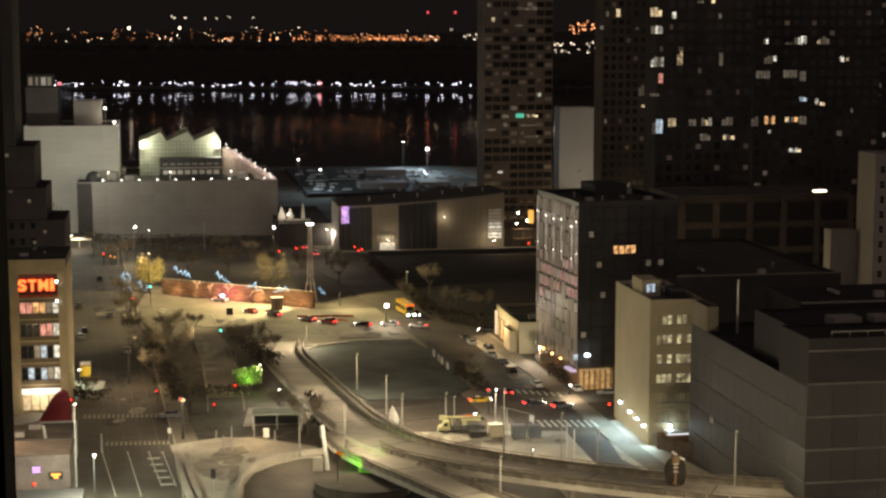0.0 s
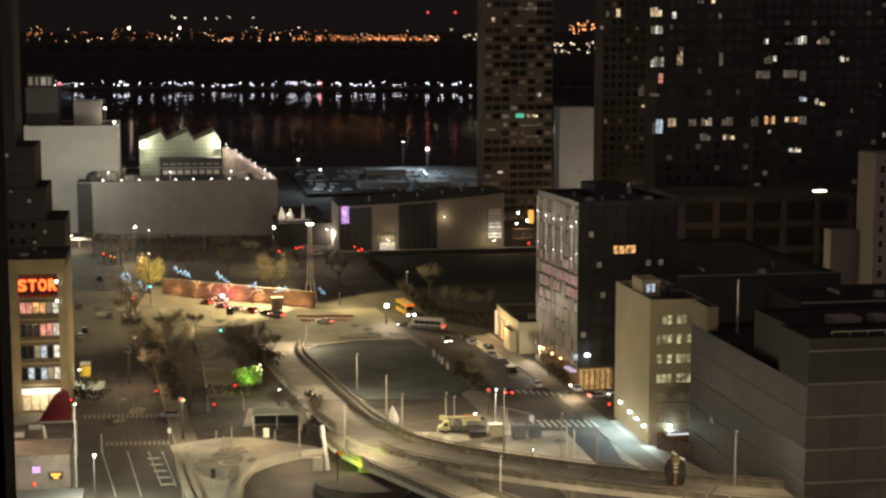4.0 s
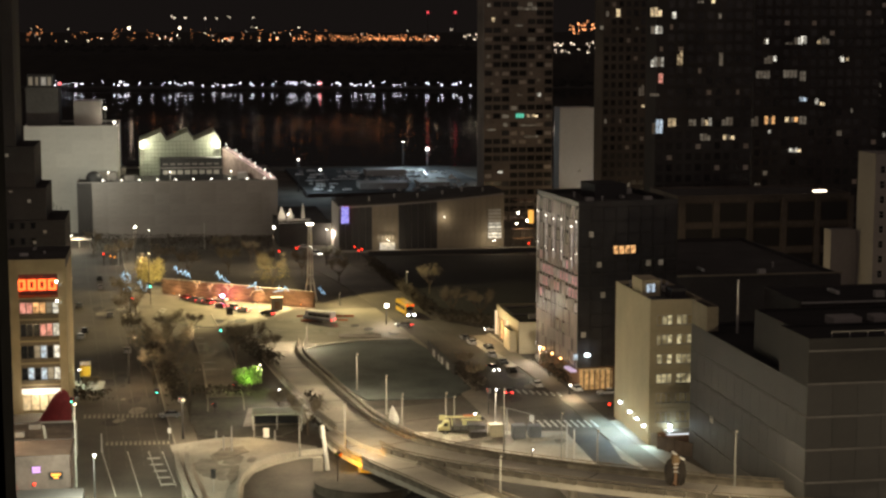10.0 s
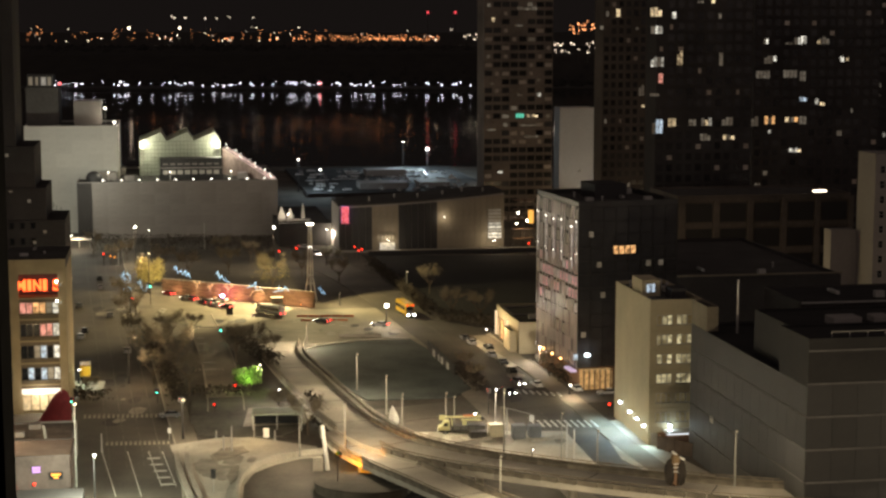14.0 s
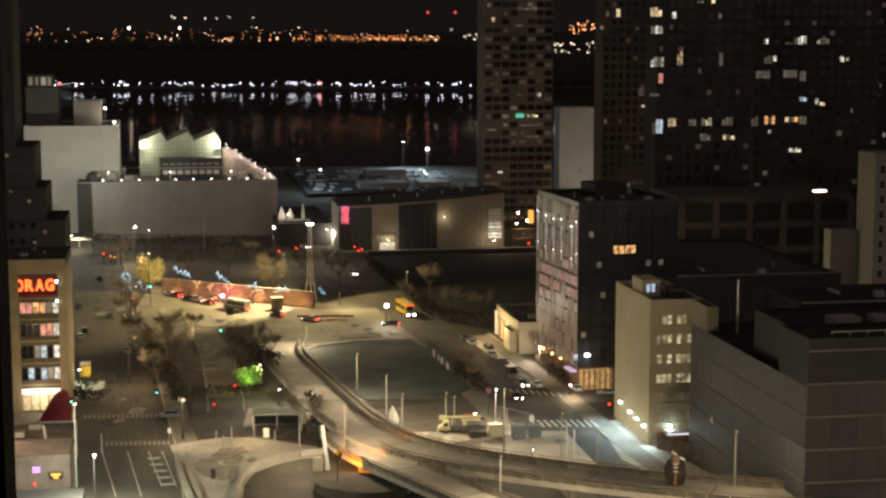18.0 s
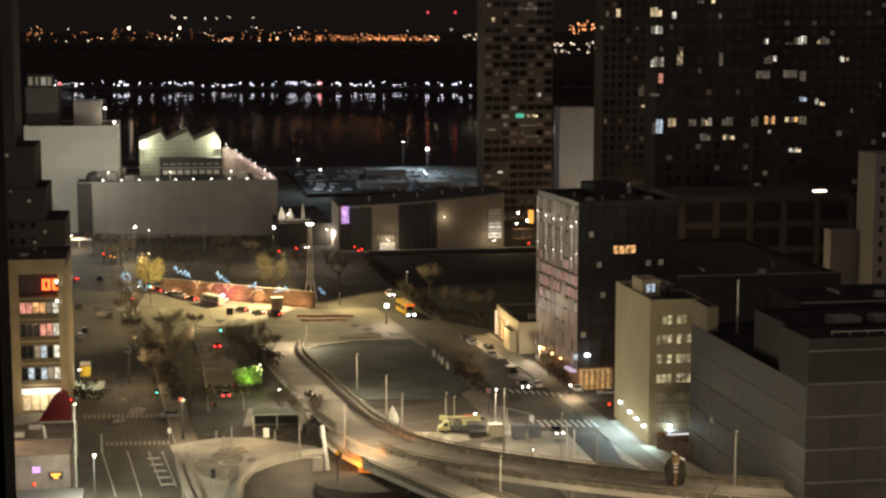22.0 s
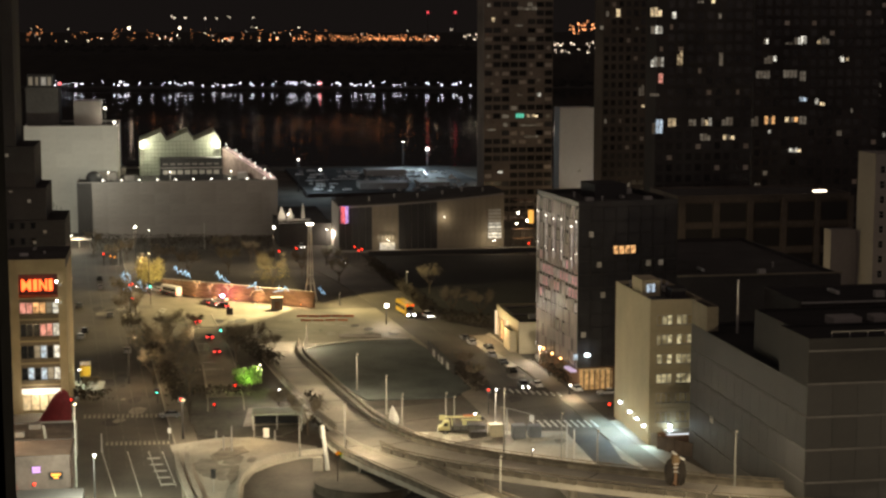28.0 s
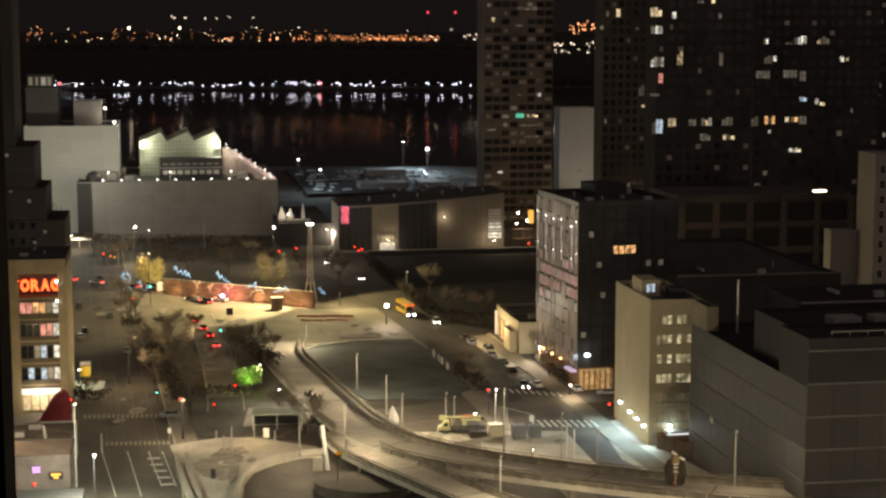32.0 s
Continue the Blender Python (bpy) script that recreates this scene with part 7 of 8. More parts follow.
tagged(part("kerb", sweep(KERB, [(-0.4, 0), (-0.4, 0.55), (0.4, 0.55), (0.4, 0)]), PALE_CONCRETE), "pale concrete kerb round a dark field", "kerb", kind="structure")

# the sunken circle in the near plaza
RING = smooth_line([(*p, 0.0) for p in ((-35.4, 274.7), (-36.8, 290.5), (-35.7, 300.1), (-32.7, 306.2), (-27.7, 310.8), (-22.9, 312.5))], 2)
tagged(part("low_wall", sweep(RING, [(-0.3, 0), (-0.3, 1.3), (0.3, 1.3), (0.3, 0)]), PALE_CONCRETE), "curved low concrete wall round a sunken court", "wall", kind="structure")
slab("court", [(-34.5, 276.3), (-35.9, 289.8), (-35.0, 298.2), (-31.9, 303.7), (-27.3, 308.3), (-22.6, 309.9), (-19.5, 302.1), (-14.0, 276.3)], 0.27, ASPHALT, "dark paved sunken court", "pavement")
EDGE = smooth_line([(*p, 0.0) for p in ((-51.7, 312.1), (-48.8, 298.2), (-44.8, 283.3), (-41.5, 271.4))], 3)
tagged(part("low_wall", sweep(EDGE, [(-0.5, 0), (-0.5, 1.0), (0.5, 1.0), (0.5, 0)]), CONCRETE), "low concrete wall beside the avenue", "wall", kind="structure")
EDGE2 = smooth_line([(*p, 0.0) for p in ((-50.3, 316.4), (-47.5, 300.1), (-43.1, 283.3), (-40.0, 271.4))], 3)
tagged(part("low_wall", sweep(EDGE2, [(-0.4, 0), (-0.4, 0.8), (0.4, 0.8), (0.4, 0)]), CONCRETE), "low concrete kerb wall of the plaza", "wall", kind="structure")
ISLE = surface("dark_bed", (0.25, 0.225, 0.18), 0.95, vary=0.4, scale=0.4, fine=3)
slab("flower_bed", [(-44.8, 310.4), (-43.5, 316.4), (-39.4, 317.7), (-37.8, 313.8), (-40.6, 309.5), (-43.4, 306.2)], 0.30, ISLE, "dark planted bed in the plaza", "bed")
slab("flower_bed", [(-39.8, 296.2), (-39.7, 303.7), (-38.4, 303.7), (-37.6, 294.3), (-38.4, 290.5)], 0.30, ISLE, "dark planted bed in the plaza", "bed")
oval = [(8.6 * math.cos(k * math.pi / 14), 6.2 * math.sin(k * math.pi / 14)) for k in range(28)]
drum = tagged(new("round_platform"), "low round concrete platform under the branch ramp", "platform", kind="structure")
drum.matrix_basis = pose(-14.6, 285.6, 0.27, 0, 0, -20)
part("base", poly(oval, 0.0, 1.5), DARK_BARRIER, drum)
part("rim", poly([(x * 1.02, y * 1.02) for x, y in oval], 1.502, 1.75), FOOTWAY, drum, "dark concrete rim slab")
fin_ = building("fin_wall", (-23.3, 299.7), 8, "pale upright wall slab by the ramp", "wall")
part("slab", abox(-0.9, 0.9, -0.2, 0.2, 0, 2.8), PALE_CONCRETE, fin_)
lean = thing("white_post", *(-21.5, 300.5), 0, 0, "thick leaning white steel post", "post")
part("shaft", arod((0, 0, 0), (-1.0, 0.5, 8.6), 0.42, 0.32, 10), WHITE_SIGN, lean)
part("foot", abox(-0.6, 0.6, -0.6, 0.6, 0, 0.25), CONCRETE, lean)
poles = (((-41.1, 313.8), 5.3), ((-42.8, 314.7), 3.2), ((-33.7, 323.6), 2.1), ((-45.8, 325.9), 1.4), ((23.5, 306.2), 7.5), ((24.8, 305.0), 6.9), ((36.5, 296.2), 1.8), ((-66.6, 314.7), 3.6), ((-89.5, 615.2), 9.6), ((-113.1, 570.5), 6.0))
for p, top in poles:
    ob = thing("post", p[0], p[1], 0, 0, "plain grey steel post", "post", "plain posts")
    part("shaft", arod((0, 0, 0), (0, 0, max(1.5, top)), 0.16, 0.12), STEEL, ob)
    part("foot", arod((0, 0, 0), (0, 0, 0.25), 0.3, 0.25), STEEL, ob)

# added floodlight whose wheel of coloured gels changes the wash on the branch ramp
def gel(name, colour):
    m = bpy.data.materials.new(name)
    m.use_nodes = True
    n, l = m.node_tree.nodes, m.node_tree.links
    see = n.new("ShaderNodeBsdfTransparent")
    see.inputs["Color"].default_value = (*colour, 1)
    l.new(see.outputs[0], n["Material Output"].inputs["Surface"])
    return m


FLOOD = Vector((-18.6, 286.4, 6.4))
fl = thing("flood_lamp", FLOOD.x, FLOOD.y, 0, 0, "slim made-up floodlight post with a wheel of coloured gels", "lamp")
fl.matrix_basis = look(FLOOD, (-14.2, 300.0, 3.0))
inv = fl.matrix_basis.to_3x3().inverted()
down = inv @ Vector((0, 0, -1))
part("post", arod((0, 0, 0.36), down * 4.3 + Vector((0, 0, 0.36)), 0.09, 0.11), DARK_STEEL, fl)
part("housing", abox(-0.28, 0.28, -0.28, 0.28, 0.06, 0.5, bevel=0.05), DARK_STEEL, fl)
downlight(fl, (0, 0, 0.03), (1.0, 1.0, 1.0), 24000, 54, 0.01, (0, 0, 0), 0.45)
wheel = part("gel_wheel", arod((0, 0, -0.015), (0, 0, 0.015), 0.07, None, 10), DARK_STEEL, fl, "wheel of coloured glass gels")
WHEEL_AT = Vector((0, 0.42, -0.09))
for i in range(36):
    t_ = i / 23                            # green over yellow to orange, then a blind third
    if i < 24:
        c_ = (0.10 + 0.90 * min(1, t_ * 2.4), 0.52 - 0.36 * max(0, t_ - 0.25), 0.012)
        mat_ = gel("gel_glass", [v * (0.62 + 0.38 * t_) for v in c_])
    else:
        mat_ = DARK_STEEL
    bm = bmesh.new()
    a0, a1 = radians(10 * i - 0.2), radians(10 * i + 10.2)
    bm.faces.new([bm.verts.new((r_ * math.sin(a_), -r_ * math.cos(a_), 0)) for r_, a_ in ((0.07, a0), (0.66, a0), (0.66, a1), (0.07, a1))])
    part("gel" if i < 24 else "blind", bm, mat_, wheel)
wheel.location = WHEEL_AT
WHEEL_TURN = ((0.0, 5), (3.5, 26), (6.0, 46), (8.0, 80), (9.0, 100), (11.0, 132), (14.0, 168), (16.5, 205), (20.0, 220), (24.2, 228), (24.5, 265), (24.8, 300), (32.0, 300))

# the shelter on the islet
sh = thing("shelter", *(-39.2, 330.6), 0, 4, "glazed shelter with a flat greenish roof", "shelter")
# the green cast of the light on this roof is in its colour
part("roof", abox(0, 10.5, 0, 6, 3.4, 3.75, bevel=0.05), surface("pale_green_roof", (0.32, 0.36, 0.28), 0.6, vary=0.2, scale=0.4), sh)
for x, y in ((0.3, 0.3), (10.2, 0.3), (0.3, 5.7), (10.2, 5.7), (5.2, 0.3)):
    part("post", arod((x, y, 0), (x, y, 3.4), 0.1), STEEL, sh)
part("back_wall", abox(0.3, 10.2, 5.6, 5.7, 0.2, 3.3), GLASS_DARK, sh)
part("bench", abox(2, 8, 4.6, 5.2, 0.5, 0.62), DARK_STEEL, sh)

# the yellow truck parked on the avenue
yb = thing("parked_truck", *(-84.6, 384.2), 0, 11, "yellow box truck parked at the kerb", "truck")
part("box", abox(-1.2, 1.2, -3.2, 2.2, 0.8, 3.4, bevel=0.05), PAINTS["taxi"], yb)
part("cab", profile([(2.3, 0.6), (2.3, 2.5), (3.2, 2.5), (3.6, 1.5), (4.2, 1.3), (4.2, 0.6)], 1.1, 0.1), PAINTS["taxi"], yb)
part("cab_glass", abox(-1.13, 1.13, 2.6, 3.2, 1.6, 2.35), CARGLASS, yb)
wheels(yb, (-2.2, 3.0), 1.0, 0.46)
# the patrol car with its flashing bar
pc = car("white", "white patrol car with a glowing roof bar", "patrol car")
pc.matrix_basis = pose(*(-67.2, 493.6), 0.12, 0, 0, 60)
part("light_bar", abox(-0.65, 0.65, -0.8, -0.4, 1.46, 1.95, bevel=0.03), glow("violet_beacon", (1.0, 0.42, 0.95), 26), pc)
pc["group"] = "patrol"
lamp(pc, (0, -0.6, 3.2), (1.0, 0.14, 0.32), 900)

# a small lit kiosk and the frames beyond the mast
kiosk = building("kiosk", (-45.2, 625.0), A, "small white lit kiosk beyond the junction", "kiosk")
shell(kiosk, 0, 6, 0, 5, 0, 5.2, WHITE_WALL, parapet=0.3)
window(kiosk, (1.6, 0, 1.0), 1.6, 2.6, LIT_WHITE, STEEL)
window(kiosk, (4.2, 0, 1.0), 1.6, 2.6, LIT_WHITE, STEEL)
lamp(kiosk, (3, -3, 5), WHITE, 2200)
lat = thing("scaffold", *(30.5, 615.2), 0, A, "dark scaffold tower with small lamps", "scaffold")
for x, y in ((-4, 0), (0, 0), (4, 0), (-4, 4), (0, 4), (4, 4)):
    part("standard", arod((x, y, 0), (x, y, 19), 0.12, None, 6), DARK_STEEL, lat)
for k in range(1, 6):
    part("ledger", arod((-4, 0, 3.6 * k), (4, 0, 3.6 * k), 0.1, None, 6), DARK_STEEL, lat)
    part("ledger", arod((-4, 4, 3.6 * k), (4, 4, 3.6 * k), 0.1, None, 6), DARK_STEEL, lat)
    part("deck", abox(-4, 4, 0.2, 3.8, 3.6 * k + 0.1, 3.6 * k + 0.2), BROWN_BRICK, lat)
for x, z in ((-2.5, 13.5), (-3, 9.5), (1, 10.5)):
    part("work_lamp", aball((x, -0.3, z), 0.35), GLOW_WHITE, lat)
part("orange_screen", abox(1.4, 3.4, -0.3, -0.2, 9.5, 14.5), glow("orange_screen_glow", (1.0, 0.5, 0.1), 0.9), lat)
lamp(lat, (-1, -2, 8), SODIUM, 900)

# a bright canopy on the far avenue and dark masses under the hall
can = thing("gate_canopy", *(-137.0, 615.2), 0, A, "long pale lit canopy over a gate", "canopy")
part("slab", abox(-4, 5, -1, 3, 3.6, 4.1), PALE_CONCRETE, can)
part("light_strip", abox(-4, 5, -1.15, -1.02, 3.3, 3.65), glow("canopy_strip", (1.0, 0.85, 0.65), 0.9), can)
for x in (-3.5, 0.5, 4.5):
    part("post", arod((x, 0, 0), (x, 0, 3.6), 0.15), STEEL, can)
lamp(can, (0, -2, 3), WARM, 700)
HEDGE = surface("dark_hedge", (0.055, 0.045, 0.032), 0.95, vary=0.4, scale=0.5, island=True, rand=0.4)
rnd = random.Random(31)


def hedge(a, b, h_, label):
    """A ragged hedge of many small clumps along a line."""
    a, b = Vector((*a, 0)), Vector((*b, 0))
    ob = thing("hedge", a.x, a.y, 0, 0, label, "hedge")
    bm = bmesh.new()
    n = int((b - a).length * 30)
    for _ in range(n):
        c = (b - a) * rnd.random() + Vector((rnd.gauss(0, 0.9), rnd.gauss(0, 0.9), h_ * rnd.random() ** 0.7))
        e1 = Vector((rnd.uniform(-1, 1), rnd.uniform(-1, 1), rnd.uniform(-1, 1))).normalized() * rnd.uniform(0.15, 0.5)
        e2 = e1.orthogonal().normalized() * 0.22
        bm.faces.new([bm.verts.new(p) for p in (c - e1, c + e2, c + e1, c - e2)])
    tagged(part("foliage", bm, HEDGE, ob), kind="stuff")
    part("stem", arod((0, 0, -0.1), (0, 0, h_ * 0.7), 0.12), BARK, ob)


hedge((-128.6, 607.3), (-63.3, 604.2), 6.5, "ragged dark hedge along a pale hall")
hedge((-25.4, 570.5), (-3.1, 467.9), 3.5, "ragged dark hedge beside the far street")
hedge((-2.2, 463.2), (12.8, 449.8), 3.5, "ragged dark hedge before an unlit lot")
hedge((-78.5, 433.1), (-57.0, 353.5), 3.0, "ragged dark planting on the avenue's median")
hedge((-57.0, 433.1), (-40.2, 392.7), 3.5, "ragged dark planting beside the slip road")
hedge((-55.9, 364.8), (-43.8, 364.8), 2.2, "ragged dark planting over the underpass")
hedge((-29.4, 356.3), (-21.9, 322.7), 3.0, "ragged dark planting under the ramp")
hedge((4.2, 389.4), (8.5, 367.7), 3.0, "ragged dark planting beside the street")
hedge((24.0, 403.0), (29.0, 376.7), 2.5, "ragged dark planting before the hotel")
hedge((-83.0, 365.0), (-80.0, 365.0), 2.2, "ragged dark bush on a pale pavement")
hedge((-80.5, 359.5), (-75.5, 360.5), 2.2, "ragged dark bushes along a kerb")


# ---- roof clutter on the nearer blocks ----
def roof_clutter(ob, spots, z):
    """Small plant on a roof: boxes on feet, a vent with its cowl, a duct."""
    for k, (x, y) in enumerate(spots):
        if k % 3 == 0:
            part("air_unit", abox(x, x + 1.8, y, y + 1.2, z + 0.2, z + 1.4, bevel=0.06), STEEL, ob, "small galvanised air unit")
            part("unit_foot", abox(x + 0.1, x + 1.7, y + 0.2, y + 1.0, z, z + 0.2), DARK_STEEL, ob)
        elif k % 3 == 1:
            part("vent", arod((x, y, z), (x, y, z + 1.1), 0.22, 0.22, 10), STEEL, ob)
            part("cowl", arod((x, y, z + 1.1), (x, y, z + 1.4), 0.42, 0.1, 10), STEEL, ob)
        else:
            part("duct", abox(x, x + 0.7, y, y + 4.5, z + 0.3, z + 0.9, bevel=0.05), STEEL, ob)


roof_clutter(cream, ((6.2, 12), (8.6, 17), (5.2, 19), (7.0, 21), (2.0, 21), (9.0, 9)), CH_ + 0.06)
roof_clutter(hotel, ((4, 6), (9, 9), (15, 12), (18, 5), (6, 20), (14, 24), (20, 23)), HH + 0.06)
part("lift_room", abox(9, 17, 14, 24, HH + 0.06, HH + 3.6), DARK_WALL, hotel, "dark lift room on a hotel roof")
roof_clutter(temple, ((4, 6), (8, 14), (10, 20)), 7.66)
for x_, y_ in ((12, 6), (22, 10), (30, 5), (40, 8), (48, 12), (55, 6)):
    part("vent", arod((x_, y_, 17.4), (x_, y_, 18.6 + 4.2 * x_ / 62), 0.3, 0.3, 10), STEEL, curved)
    part("cowl", arod((x_, y_, 18.6 + 4.2 * x_ / 62), (x_, y_, 19.0 + 4.2 * x_ / 62), 0.5, 0.1, 10), STEEL, curved)
roof_clutter(behind, ((10, 30), (20, 26), (30, 34), (42, 28), (50, 40)), 24.06)
roof_clutter(dark, ((30, 42), (36, 44), (24, 46)), 32.46)
roof_clutter(store, ((-10, 8), (-5, 12), (-8, 18)), 32.2)


# ---- what moves ----
def drive(ob, rows, z=0.12):
    """Carry a vehicle along a line of the plan, turned the way it goes."""
    keyed, turn = [], None
    for i, (t, x, y, *up) in enumerate(rows):
        a, b = rows[max(0, i - 1)], rows[min(len(rows) - 1, i + 1)]
        dx, dy = b[1] - a[1], b[2] - a[2]
        if math.hypot(dx, dy) > 0.6 or turn is None:
            turn = math.degrees(math.atan2(-dx, dy))
        keyed.append((t, pose(x, y, up[0] if up else z, 0, 0, turn)))
    walk(ob, keyed)


